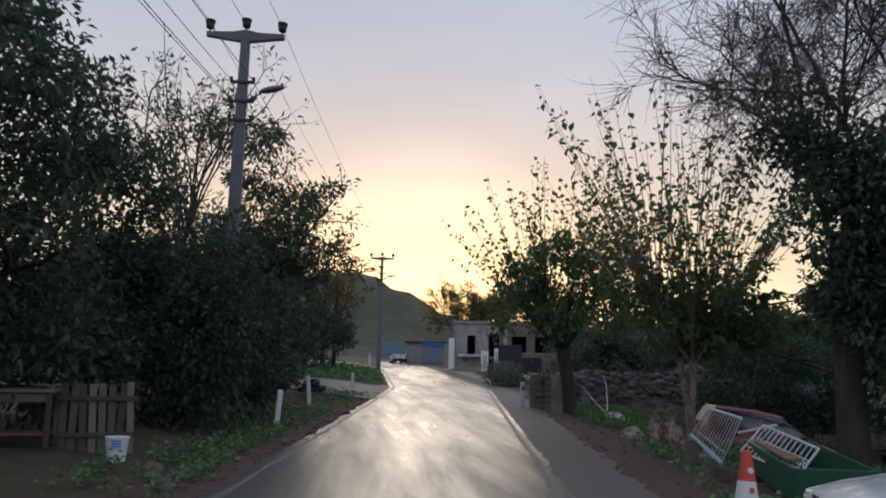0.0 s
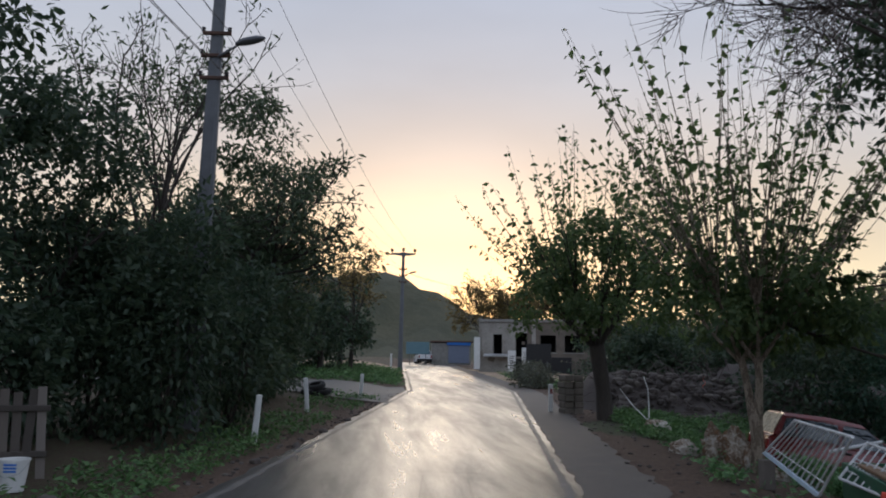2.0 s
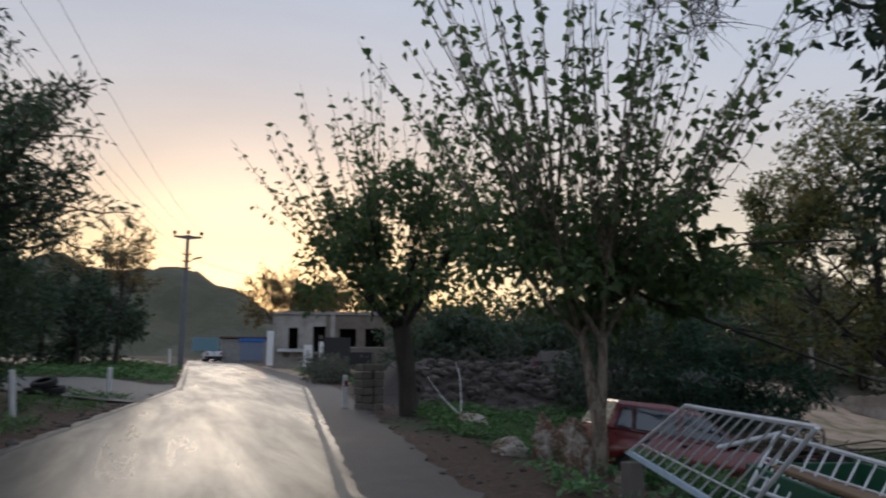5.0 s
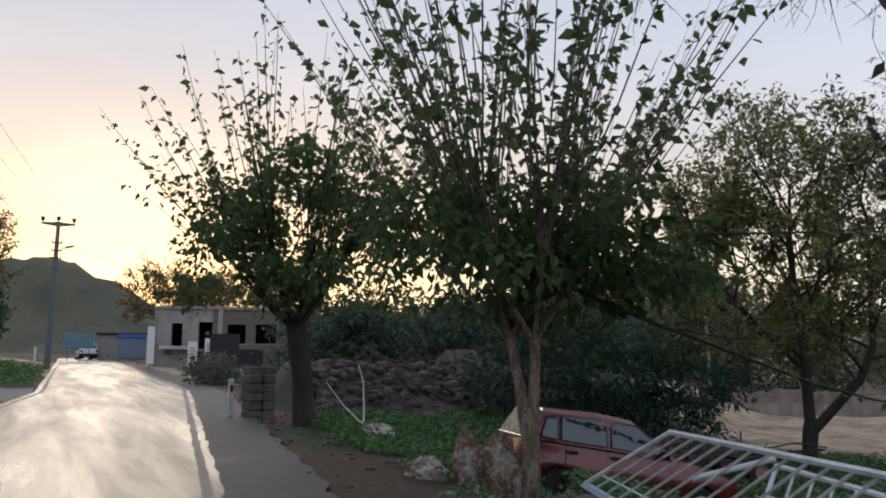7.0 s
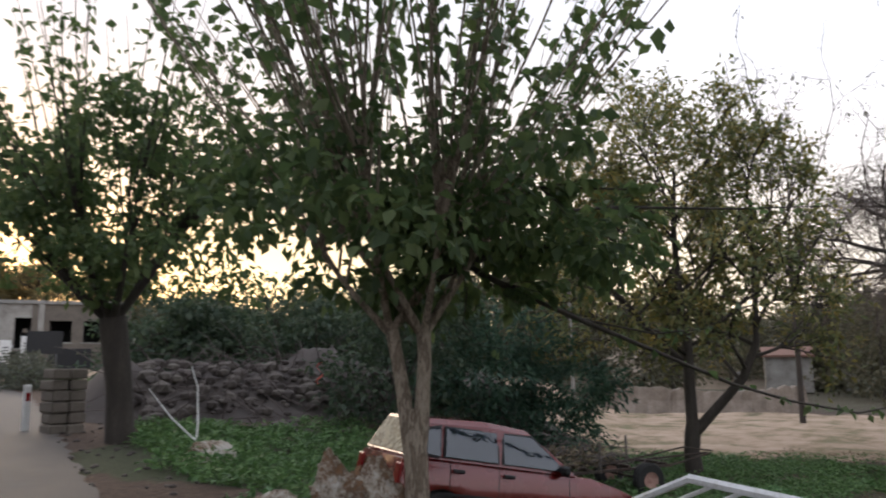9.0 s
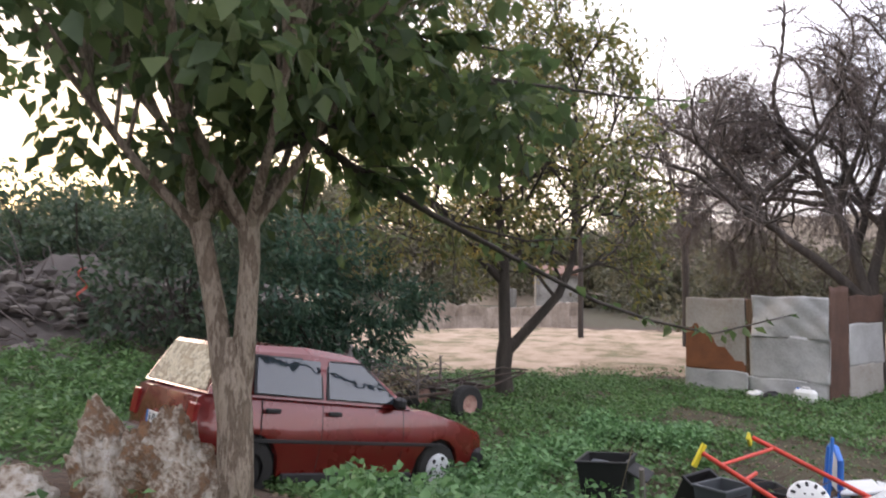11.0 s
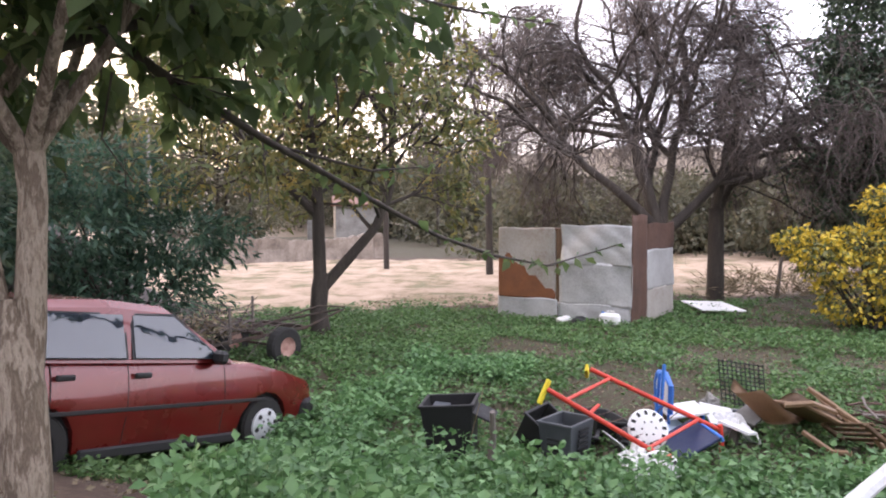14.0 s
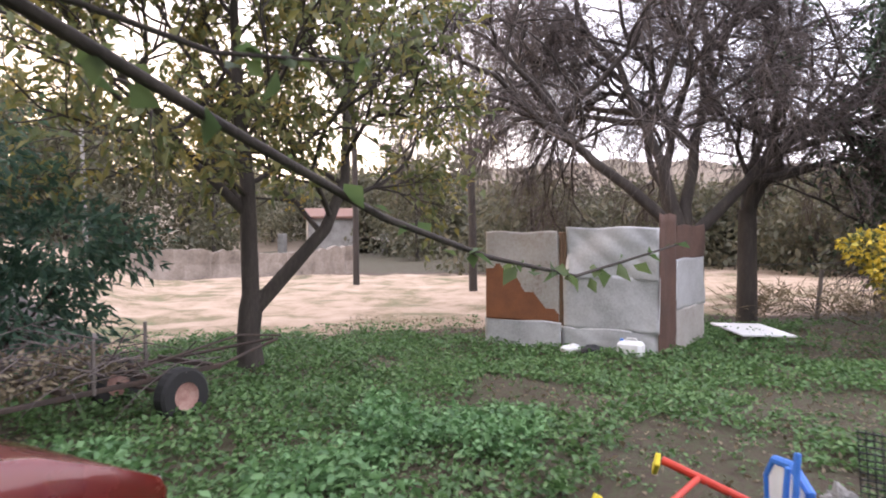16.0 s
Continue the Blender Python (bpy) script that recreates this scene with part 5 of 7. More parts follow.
        part("plate_band", box((0.016, 0.045, 0.11), (-1.769, 0.226, 0.62), bevel=0.002), M_BLUEPAINT, board)
    part("cabin_floor", box((2.3, 1.2, 0.04), (-0.4, 0, 0.62), bevel=0), M_DARK, car)
    for x, y in ((0.1, 0.33), (0.1, -0.33), (-0.85, 0.0)):
        part("seat", box((0.16, 0.5 if y else 1.1, 0.62), (x, y, 0.92), (0, -12, 0), 0.05), M_DARK, car)
    return car


hatchback(pose(10.12, 17.89, -0.64, 0, 9.0, -12.5), M_REDPAINT, "old dark red five-door hatchback parked nose-down in the yard", "6 BLC 26", M_COVER)
hatchback(pose(6.75, 7.25, gz(6.75, 7.25), 0, 0, 160), M_WHITEPAINT, "white car parked at the roadside")

# ---- the shed and what lies round it ----
SHED = pose(19.82, 14.22, gz(20.2, 15) + 0.0, 0, 0, math.degrees(math.atan2(2.88, 0.84))) @ Matrix.Diagonal((1, 1, 1.09, 1))


def sheet(name, parent, u0, u1, z0, z1, material, seed, face="front", dent=0.03, off=0.0, second=None, mask=None, nx=22, nz=16, tilt=0.0):
    """A dented tin sheet on the front (along x) or the end (along -y ... +y) of the shed."""
    rng = np.random.default_rng(seed)
    k = rng.uniform(0, 6, 6)
    bm = bmesh.new()
    verts = []
    for j in range(nz + 1):
        row = []
        for i in range(nx + 1):
            f, h = i / nx, j / nz
            u, z = u0 + (u1 - u0) * f, z0 + (z1 - z0) * h + tilt * f + 0.012 * math.sin(9 * f + k[0]) * (h > 0.5)
            d = dent * (math.sin(3.1 * f + k[1]) * math.sin(2.7 * h + k[2]) + 0.5 * math.sin(7 * f + 4 * h + k[3]) + 0.35 * abs(math.sin(9 * f - 6 * h + k[4]))) + rng.normal(0, 0.0016)
            row.append(bm.verts.new((u, off + d, z) if face == "front" else (-off - d, -u, z)))
        verts.append(row)
    for j in range(nz):
        for i in range(nx):
            q = bm.faces.new((verts[j][i], verts[j][i + 1], verts[j + 1][i + 1], verts[j + 1][i]))
            if mask and mask((i + 0.5) / nx, (j + 0.5) / nz):
                q.material_index = 1
    bmesh.ops.recalc_face_normals(bm, faces=list(bm.faces))
    bmesh.ops.solidify(bm, geom=list(bm.faces), thickness=0.004)
    ob = part(name, bm, material, parent, shade=True)
    if second:
        ob.data.materials.append(second)
    return ob


def make_shed():
    shed = thing("shed", SHED, "small lean-to shed patched from dented galvanised and rusty tin sheets", "shed")
    # local x runs along the front away from the near corner, local y faces the yard
    sheet("tin_sheet", shed, 1.66, 3.02, 0.42, 1.78, M_RUSTZINC, 3, dent=0.018, mask=lambda f, h: h < 0.52 * (0.15 + min(1, f * 1.25)) + 0.03 * math.sin(25 * f), second=M_RUSTPATCH, nx=44, nz=40)
    sheet("tin_sheet", shed, 1.60, 3.04, -0.05, 0.43, M_ZINC, 4, dent=0.014, off=0.012)
    sheet("tin_sheet", shed, -0.02, 1.52, 1.10, 1.84, M_ZINC, 5, dent=0.045, off=0.02, nx=34, nz=24)
    sheet("tin_sheet", shed, -0.02, 1.56, 0.36, 1.14, M_ZINC, 6, dent=0.016, off=0.008)
    sheet("tin_sheet", shed, 0.0, 1.60, -0.05, 0.38, M_ZINC, 7, dent=0.02, off=-0.004)
    sheet("rusty_sheet", shed, -0.02, 0.80, -0.06, 2.02, M_RUST, 8, "end", dent=0.012, nx=12)
    sheet("rusty_sheet", shed, 0.78, 2.32, 1.36, 1.86, M_RUST, 9, "end", dent=0.012, off=0.006)
    sheet("tin_sheet", shed, 0.78, 2.32, 0.62, 1.37, M_ZINC, 10, "end", dent=0.012, off=0.010)
    sheet("tin_sheet", shed, 0.78, 2.32, -0.06, 0.64, M_RUSTZINC, 11, "end", dent=0.012)
    for x in (0.06, 1.56, 1.63, 2.96):
        part("post", box((0.06, 0.06, 1.82), (x, -0.06, 0.86)), M_WOODBROWN, shed)
    part("post", box((0.06, 0.06, 1.8), (0.05, -2.28, 0.85)), M_WOODGREY, shed)
    part("post", box((0.06, 0.06, 1.75), (2.96, -2.28, 0.85)), M_WOODGREY, shed)
    part("roof_sheet", box((2.9, 2.2, 0.02), (1.5, -1.16, 1.72), (1, -1.0, 0)), M_RUST, shed)
    part("back_wall", box((3.0, 0.02, 1.75), (1.5, -2.32, 0.84)), M_ZINC, shed)


make_shed()


def on(u, v, dz=0.0, turn=0):
    """A pose on the ground beside the shed: u along its front, v out from it."""
    p = SHED @ Vector((u, v, 0))
    return pose(p.x, p.y, gz(p.x, p.y) + dz, 0, 0, turn)


def make_jug():
    jug = thing("jerrycan", on(0.35, 0.22, 0.0, 70), "white plastic jerrycan with a blue label", "jerrycan")
    part("body", box((0.40, 0.22, 0.24), (0, 0, 0.12), bevel=0.05), M_WHITE, jug)
    part("handle", rod([(-0.1, 0, 0.23), (-0.08, 0, 0.28), (0.06, 0, 0.28), (0.08, 0, 0.23)], 0.014), M_WHITE, jug)
    part("cap", lathe([(0.03, 0), (0.03, 0.03), (0.0, 0.03)], 12), M_BLUEPAINT, jug).matrix_basis = pose(0.15, 0, 0.235)
    part("label", box((0.08, 0.004, 0.14), (0.02, -0.111, 0.12), bevel=0), M_BLUEPAINT, jug)


make_jug()
board = thing("board", pose(22.6, 12.75, gz(22.6, 12.75) + 0.12, 2, -1, 20), "pale flat board lying on supports beside the shed", "board")
part("top", box((1.45, 0.95, 0.03), bevel=0.004), M_PLATE, board)
for dx, dy in ((-0.6, -0.4), (0.6, -0.4), (-0.6, 0.4), (0.6, 0.4)):
    part("support", box((0.12, 0.12, 0.14), (dx * 0.85, dy * 0.8, -0.085)), M_CONCRETE, board)
sack = thing("sack", on(1.3, 0.25), "crumpled white plastic sack against the shed", "sack")
bm = bmesh.new()
bmesh.ops.create_icosphere(bm, subdivisions=3, radius=0.16)
for v in bm.verts:
    v.co *= 1 + 0.35 * noise.noise(v.co * 9)
    v.co.z = v.co.z * 0.6 + 0.08
part("bag", bm, M_WHITE, sack)
sack2 = copy_thing(sack, on(0.95, 0.3, 0, 60))
for o in sack2.children_recursive:
    o.data = o.data.copy()
    o.data.materials[0] = M_BLACKPLASTIC
tagged(sack2, "crumpled black plastic sack on the ground by the shed")


def fence_post(x, y, h, lean):
    post = thing("fence_post", pose(x, y, gz(x, y) - 0.1, lean, lean * 0.6, 0), "old dark wooden fence post in the weeds", "post", "fence posts beyond the shed")
    part("post", rod([(0, 0, 0), (0.02, 0, h * 0.5), (0, 0.01, h)], 0.06, 8, taper=0.045), M_WOODGREY, post)


for x, y, h, lean in ((26.4, 11.2, 1.2, 6), (28.6, 8.8, 1.1, -3), (24.2, 16.4, 1.2, 2)):
    fence_post(x, y, h, lean)
wire = thing("fence_wire", pose(0, 0, 0), "rusty fence wire between posts", "wire")
part("strand", rod([(24.9, 12.7, 0.45), (26.4, 11.2, 0.42), (28.6, 8.8, 0.4)], 0.008, 5), M_WIRE, wire)


# ---- the trailer beside the field tree ----
def make_trailer():
    t = thing("trailer", pose(13.9, 19.7, gz(14.2, 19.7), 0, 0, -16), "rusty old farm trailer chassis with brushwood on it", "trailer")
    for y in (-0.45, 0.45):
        part("beam", box((2.9, 0.05, 0.05), (0.2, y, 0.48), (0, -1, 0)), M_OLDIRON, t)
        wheel = part("wheel", lathe([(0.15, -0.09), (0.27, -0.09), (0.30, -0.06), (0.30, 0.06), (0.27, 0.09), (0.15, 0.09)], 24, "y", caps=False), M_RUBBER, t)
        wheel.matrix_basis = pose(1.0, y * 1.35, 0.30)
        part("rim", lathe([(0.155, -0.06), (0.155, 0.085), (0.12, 0.07), (0.06, 0.05), (0.0, 0.055)], 20, "y"), M_RIM, wheel, "rusty red steel rim").matrix_basis = pose(0, 0, 0, 0, 0, 0 if y > 0 else 180)
    for x in (-1.1, -0.2, 0.7, 1.5):
        part("crossbar", box((0.06, 0.95, 0.06), (x, 0, 0.53)), M_OLDIRON, t)
    part("axle", rod([(1.0, -0.6, 0.3), (1.0, 0.6, 0.3)], 0.02), M_OLDIRON, t)
    for y in (-0.45, 0.45):
        part("drawbar", rod([(1.6, y, 0.5), (2.9, y * 0.1, 0.62)], 0.02), M_OLDIRON, t)
    part("tie_bar", rod([(0.4, -0.5, 0.62), (2.0, -0.35, 0.80), (2.95, -0.05, 0.66)], 0.015), M_OLDIRON, t)
    for x, y in ((-1.2, -0.47), (0.1, -0.47), (1.3, 0.45)):
        part("stake", rod([(x, y, 0.45), (x, y, 0.98)], 0.022), M_WOODGREY, t)
    g = Growth(120)
    for k in range(170):
        p = g.rng.normal((-0.2, 0, 0.68), (0.75, 0.35, 0.10))
        d = g.rng.normal(0, 1, 3) * (1, 0.6, 0.25)
        g.tube([p, p + d * 0.35 + (0, 0, 0.05), p + d * 0.6], [0.010, 0.007, 0.003], 4)
    g.lump((-0.3, 0, 0.66), (1.1, 0.5, 0.2), 900, 0.10, 0.4, 0.1, 0.2)
    brush = thing("brushwood", pose(13.9, 19.7, gz(14.2, 19.7), 0, 0, -16), "heap of dry brushwood lying on the trailer", "brushwood")
    g.wood("brush", M_TWIG, brush)
    g.leaves("dead_leaf", M_DRY, brush)


make_trailer()


# ---- junk heap ----
def ground_pose(x, y, rz=0, dz=0.0, rx=0, ry=0):
    return pose(x, y, gz(x, y) + dz, rx, ry, rz)


def open_bin(x, y, size, rz, label, material, tilt=0.0, taper=0.8, name="bin"):
    w, d, h = size
    ob = thing(name, ground_pose(x, y, rz, 0.0, tilt, 0), label, "bin")
    bm = bmesh.new()
    rings = []
    for f, inset, z in ((taper, 0, 0), (1, 0, h), (1.06, 0, h), (1.06, 0, h - 0.03), (1.0, 0.02, h - 0.0), (taper, 0.02, 0.03)):
        rings.append([bm.verts.new((sx * (w / 2 * f - inset), sy * (d / 2 * f - inset), z)) for sx, sy in ((-1, -1), (1, -1), (1, 1), (-1, 1))])
    for a, b in ((0, 1), (1, 3), (3, 2), (2, 4), (4, 5)):
        for k in range(4):
            bm.faces.new((rings[a][k], rings[a][(k + 1) % 4], rings[b][(k + 1) % 4], rings[b][k]))
    bm.faces.new(rings[0][::-1])
    bm.faces.new(rings[5])
    bmesh.ops.recalc_face_normals(bm, faces=list(bm.faces))
    bmesh.ops.bevel(bm, geom=[e for e in bm.edges], offset=0.006, segments=1, affect="EDGES")
    part("body", bm, material, ob)
    return ob


b1 = open_bin(11.45, 15.0, (0.46, 0.50, 0.58), 10, "black open plastic bin standing in the weeds", M_BLACKPLASTIC, -4)
part("flap", box((0.42, 0.02, 0.22), (0.0, -0.33, 0.44), (-62, 0, 0), 0.006), M_BLACKPLASTIC, b1)
part("inner_ledge", box((0.36, 0.16, 0.03), (0, 0.1, 0.5), (8, 0, 0)), M_GREYPLASTIC, b1)
b2 = open_bin(12.2, 14.4, (0.5, 0.4, 0.36), -14, "dark ribbed plastic crate lying on its side", M_BLACKPLASTIC, 35, name="crate")
for k in range(7):
    part("rib", box((0.03, 0.02, 0.30), (-0.21 + 0.07 * k, -0.205, 0.17), (9, 0, 0), 0.004), M_RUST, b2)
b3 = open_bin(11.75, 13.98, (0.44, 0.36, 0.42), -20, "grey plastic storage basket", M_GREYPLASTIC, 0, name="basket")
for k in range(6):
    part("slot", box((0.012, 0.17, 0.022), (-0.213 + 0.004 * k, 0.0, 0.12 + 0.045 * k), (0, 6, 0), 0), M_INK, b3)
    part("slot", box((0.17, 0.012, 0.022), (0.0, -0.172 - 0.004 * k, 0.12 + 0.045 * k), (-6, 0, 0), 0), M_INK, b3)


def make_red_frame():
    f = thing("metal_frame", pose(0, 0, 0), "bright red tubular frame with yellow end caps lying on junk", "frame")
    tl, tr, br, bl = Vector((11.62, 14.13, -0.09)), Vector((12.42, 13.86, -0.04)), Vector((12.36, 12.61, -0.54)), Vector((11.47, 13.03, -0.60))
    for a, b in ((tl, bl), (tr, br)):
        part("rail", rod([a, b], 0.024, 10), M_REDTUBE, f)
    for b in (br, bl):
        low = Vector((b.x + 0.02, b.y - 0.02, gz(b.x, b.y) - 0.02))
        part("leg", rod([b + Vector((0, 0, 0.05)), low], 0.026, 10), M_REDTUBE, f)
    for s in (0.16, 0.84):
        part("crossbar", rod([tl.lerp(bl, s), tr.lerp(br, s)], 0.018, 8), M_REDTUBE, f)
    part("stub", rod([tl.lerp(bl, 0.36), tl.lerp(bl, 0.36) + Vector((0.22, -0.05, 0.03))], 0.018, 8), M_REDTUBE, f)
    for p, turn in ((tl, 25), (tr, -60)):
        part("cap", box((0.075, 0.03, 0.24), (p.x - 0.02, p.y + 0.03, p.z - 0.02), (15, turn, -10), 0.006), M_YELLOWTAG, f, "yellow plastic end cap")
    for k in range(7):
        a = tl.lerp(bl, 0.2 + 0.1 * k)
        b = tr.lerp(br, 0.2 + 0.1 * k)
        part("cross_wire", rod([a, a.lerp(b, 0.5) - Vector((0, 0, 0.05)), b], 0.004, 4), M_RUST, f)


make_red_frame()


def hubcap(m, label):
    ob = thing("hubcap", m, label, "hubcap", "loose hubcaps on the junk")
    part("disc", lathe([(0.185, 0.0), (0.19, 0.02), (0.17, 0.035), (0.11, 0.045), (0.05, 0.05), (0, 0.05)], 32), M_WHITE, ob)
    for k in range(12):
        a = radians(30 * k)
        part("slot", box((0.045, 0.028, 0.008), (0.15 * math.cos(a), 0.15 * math.sin(a), 0.038), (0, 12, 30 * k), 0.002), M_INK, ob)
    for k in range(6):
        a = radians(60 * k)
        part("bolt_hole", lathe([(0.011, 0), (0.01, 0.003), (0, 0.003)], 8), M_INK, ob).matrix_basis = pose(0.065 * math.cos(a), 0.065 * math.sin(a), 0.047)
    return ob


hubcap(look((11.80, 13.24, -0.44), (16, 15.2, -3.2)), "white plastic wheel trim leaning on junk")
hubcap(look((11.42, 13.10, -0.70), (15, 14.6, -2.6)), "white plastic wheel trim lying in the weeds")


def make_blue_rack():
    r = thing("toy_chair", ground_pose(12.75, 13.15, 20, 0.18), "broken blue and white plastic chair on the heap", "chair")
    part("upright", box((0.045, 0.03, 0.66), (-0.25, 0.1, 0.30), (6, 8, 0)), M_BLUEPAINT, r)
    part("upright", box((0.04, 0.03, 0.5), (-0.17, 0.12, 0.28), (6, 4, 0)), M_BLUEPAINT, r)
    part("back", slab([(-0.2, 0.12), (0.24, 0.10), (0.26, 0.34), (0.18, 0.44), (-0.02, 0.46), (-0.2, 0.40)], 0.03, "y", 0.008), M_WHITE, r)
    part("rim", rod([(-0.2, 0.0, 0.12), (-0.22, 0.0, 0.40), (-0.02, 0, 0.49), (0.2, 0, 0.46), (0.29, 0, 0.34), (0.27, 0, 0.1)], 0.03, 8), M_BLUEPAINT, r)
    for k in range(5):
        part("bar", rod([(-0.18, -0.03, 0.16 + 0.06 * k), (0.22, -0.03, 0.15 + 0.06 * k)], 0.008, 6), M_BLUEPAINT, r)
    part("seat", box((0.46, 0.40, 0.03), (0.02, -0.2, 0.10), (-8, 0, 0)), M_WHITE, r)
    for dx, dy in ((-0.15, -0.35), (0.2, -0.35), (-0.15, 0), (0.2, 0)):
        part("leg", rod([(dx, dy, 0.1), (dx, dy, -0.18)], 0.016), M_BLUEPAINT, r)


make_blue_rack()
bd = thing("box_lid", ground_pose(12.2, 12.9, 24, 0.16, -28, 0), "dark blue plastic lid among the junk", "lid")
part("panel", box((0.66, 0.42, 0.03), (0, 0, 0)), surface("navy_plastic", [(0.012, 0.02, 0.06), (0.02, 0.035, 0.10)], 5, (0.4, 0.6), 0.1, 60), bd)
part("rim", box((0.70, 0.03, 0.06), (0, -0.21, 0.0)), M_BLUEPAINT, bd)


def make_brown_chair():
    c = thing("plastic_chair", ground_pose(13.0, 11.95, 30, 0.02, 0, 0), "broken tan plastic garden chair tipped over", "chair")
    bm = bmesh.new()
    rows = []
    for j in range(9):
        f = j / 8
        rows.append([bm.verts.new((0.62 * (i / 8 - 0.5) * (1 - 0.2 * f), 0.08 * math.cos(math.pi * (i / 8 - 0.5)) * 2 - 0.1, 0.5 * f + 0.06 * math.sin(math.pi * i / 8))) for i in range(9)])
    for j in range(8):
        for i in range(8):
            bm.faces.new((rows[j][i], rows[j][i + 1], rows[j + 1][i + 1], rows[j + 1][i]))
    bmesh.ops.solidify(bm, geom=list(bm.faces), thickness=0.012)
    bmesh.ops.rotate(bm, verts=list(bm.verts), cent=(0, 0, 0), matrix=Matrix.Rotation(radians(-48), 3, "X"))
    part("backrest", bm, M_TAN, c, shade=True).matrix_basis = pose(0.1, 0.1, 0.12)
    part("seat", box((0.56, 0.48, 0.04), (-0.08, -0.15, 0.25), (28, 10, 0), 0.015), M_TAN, c)
    for dx, dy, dz in ((-0.3, -0.3, 0.34), (0.22, -0.36, 0.42), (-0.32, 0.08, 0.14)):
        part("leg", rod([(dx, dy, dz), (dx - 0.16, dy - 0.2, dz - 0.16), (dx - 0.3, dy - 0.3, max(dz - 0.34, 0.0))], 0.028, 6), M_TAN, c)
    part("armrest", rod([(-0.3, -0.3, 0.30), (-0.34, 0.0, 0.42), (-0.28, 0.25, 0.40)], 0.03, 6), M_TAN, c)


make_brown_chair()
pallet = thing("pallet", ground_pose(12.9, 11.25, 40, 0.1, 40, 14), "broken brown wooden slatted rack", "pallet")
for k in range(8):
    part("slat", box((0.6, 0.045, 0.018), (0, -0.3 + 0.085 * k, 0), bevel=0.003), M_WOODBROWN, pallet)
for x in (-0.25, 0.25):
    part("bearer", box((0.05, 0.7, 0.04), (x, 0, -0.03)), M_WOODBROWN, pallet)
for x, y, rz, size, mat, label in ((12.9, 12.6, 15, (0.5, 0.34, 0.02), M_PLATE, "pale flat sheet of board on the heap"), (13.1, 12.3, -30, (0.4, 0.26, 0.02), M_CONCRETE, "grey broken board on the heap"), (12.55, 12.45, 60, (0.32, 0.2, 0.03), M_WHITE, "white plastic scrap on the heap")):
    scrap = thing("scrap_board", ground_pose(x, y, rz, 0.18, 12, -10), label, "scrap")
    part("sheet", box(size, bevel=0.003), mat, scrap)
    part("prop", box((0.08, 0.08, 0.2), (0, 0, -0.11)), M_WOODGREY, scrap)
for x, y, rz in ((12.35, 14.0, 5), (12.7, 13.8, 35)):
    tray = open_bin(x, y, (0.6, 0.42, 0.2), rz, "black plastic tray among the junk", M_BLACKPLASTIC, 10, name="tray")
grate = thing("wire_mesh", ground_pose(13.75, 12.35, 65, 0.0, -12, 0), "dark wire mesh panel standing in the weeds", "mesh panel")
for k in range(11):
    part("wire", rod([(-0.25 + 0.05 * k, 0, 0), (-0.25 + 0.05 * k, 0, 0.62)], 0.006, 4), M_WIRE, grate)
for k in range(13):
    part("wire", rod([(-0.25, 0, 0.05 * k), (0.25, 0, 0.05 * k)], 0.006, 4), M_WIRE, grate)


def crumpled(x, y, size, rz, seed, material, name, label, dz=0.0):
    """A crumpled bag or sheet: a flattened ball folded by noise."""
    bm = bmesh.new()
    bmesh.ops.create_icosphere(bm, subdivisions=4, radius=1.0)
    off = Vector((seed * 2.3, seed, seed * 0.7))
    for v in bm.verts:
        p = v.co.copy()
        k = 0.8 + 0.5 * noise.noise(p * 1.4 + off) + 0.4 * abs(noise.noise(p * 3.1 + off)) + 0.10 * noise.noise(p * 9 + off)
        v.co = Vector((p.x * size[0], p.y * size[1], max(p.z, -0.25) * size[2])) * k
    ob = thing(name, ground_pose(x, y, rz, dz + 0.22 * size[2]), label, "rubbish")
    part("folds", bm, material, ob)


crumpled(11.50, 13.32, (0.20, 0.17, 0.22), 20, 1, M_WHITE, "plastic_bag", "crumpled white plastic bag under the wheel trim")
crumpled(12.78, 12.50, (0.26, 0.16, 0.20), 60, 2, M_PLATE, "plastic_bag", "crumpled pale plastic bag on the junk heap")
crumpled(13.85, 12.72, (0.14, 0.12, 0.14), 10, 3, M_CONCRETE, "plastic_bag", "grey crumpled rag beside the wire mesh")
crumpled(12.35, 13.45, (0.22, 0.15, 0.16), 0, 4, M_BLACKPLASTIC, "rubbish_bag", "black torn plastic sack under the red frame")
crumpled(13.10, 13.25, (0.30, 0.22, 0.17), 35, 5, M_CLOTH, "rag", "brown earthy rag lying on the heap")
for x, y, rz, rx, size, mat, label in ((11.86, 13.50, 30, 48, (0.42, 0.24, 0.012), M_PLATE, "dirty white broken board leaning in the weeds"), (13.28, 12.36, 80, 14, (0.24, 0.19, 0.008), M_WHITE, "white sheet of card on the heap"), (12.62, 13.02, -20, 30, (0.34, 0.26, 0.012), M_BLUEMETAL, "pale blue plastic panel on the heap")):
    scrap = thing("scrap_board", ground_pose(x, y, rz, 0.14, rx, 0), label, "scrap")
    part("sheet", box(size, bevel=0.002), mat, scrap)
    part("prop", box((0.06, 0.05, 0.16), (0, -0.02, -0.08)), M_WOODGREY, scrap)
rack = thing("slatted_rack", ground_pose(13.44, 12.60, 62, 0.12, 10, 6), "grey slatted plastic rack lying flat", "rack")
for k in range(9):
    part("slat", box((0.05, 0.40, 0.014), (-0.32 + 0.08 * k, 0, 0), bevel=0.003), M_GREYPLASTIC if k % 3 else M_CONCRETE, rack)
for y in (-0.17, 0.17):
    part("bearer", box((0.72, 0.03, 0.12), (0, y, -0.066)), M_GREYPLASTIC, rack)


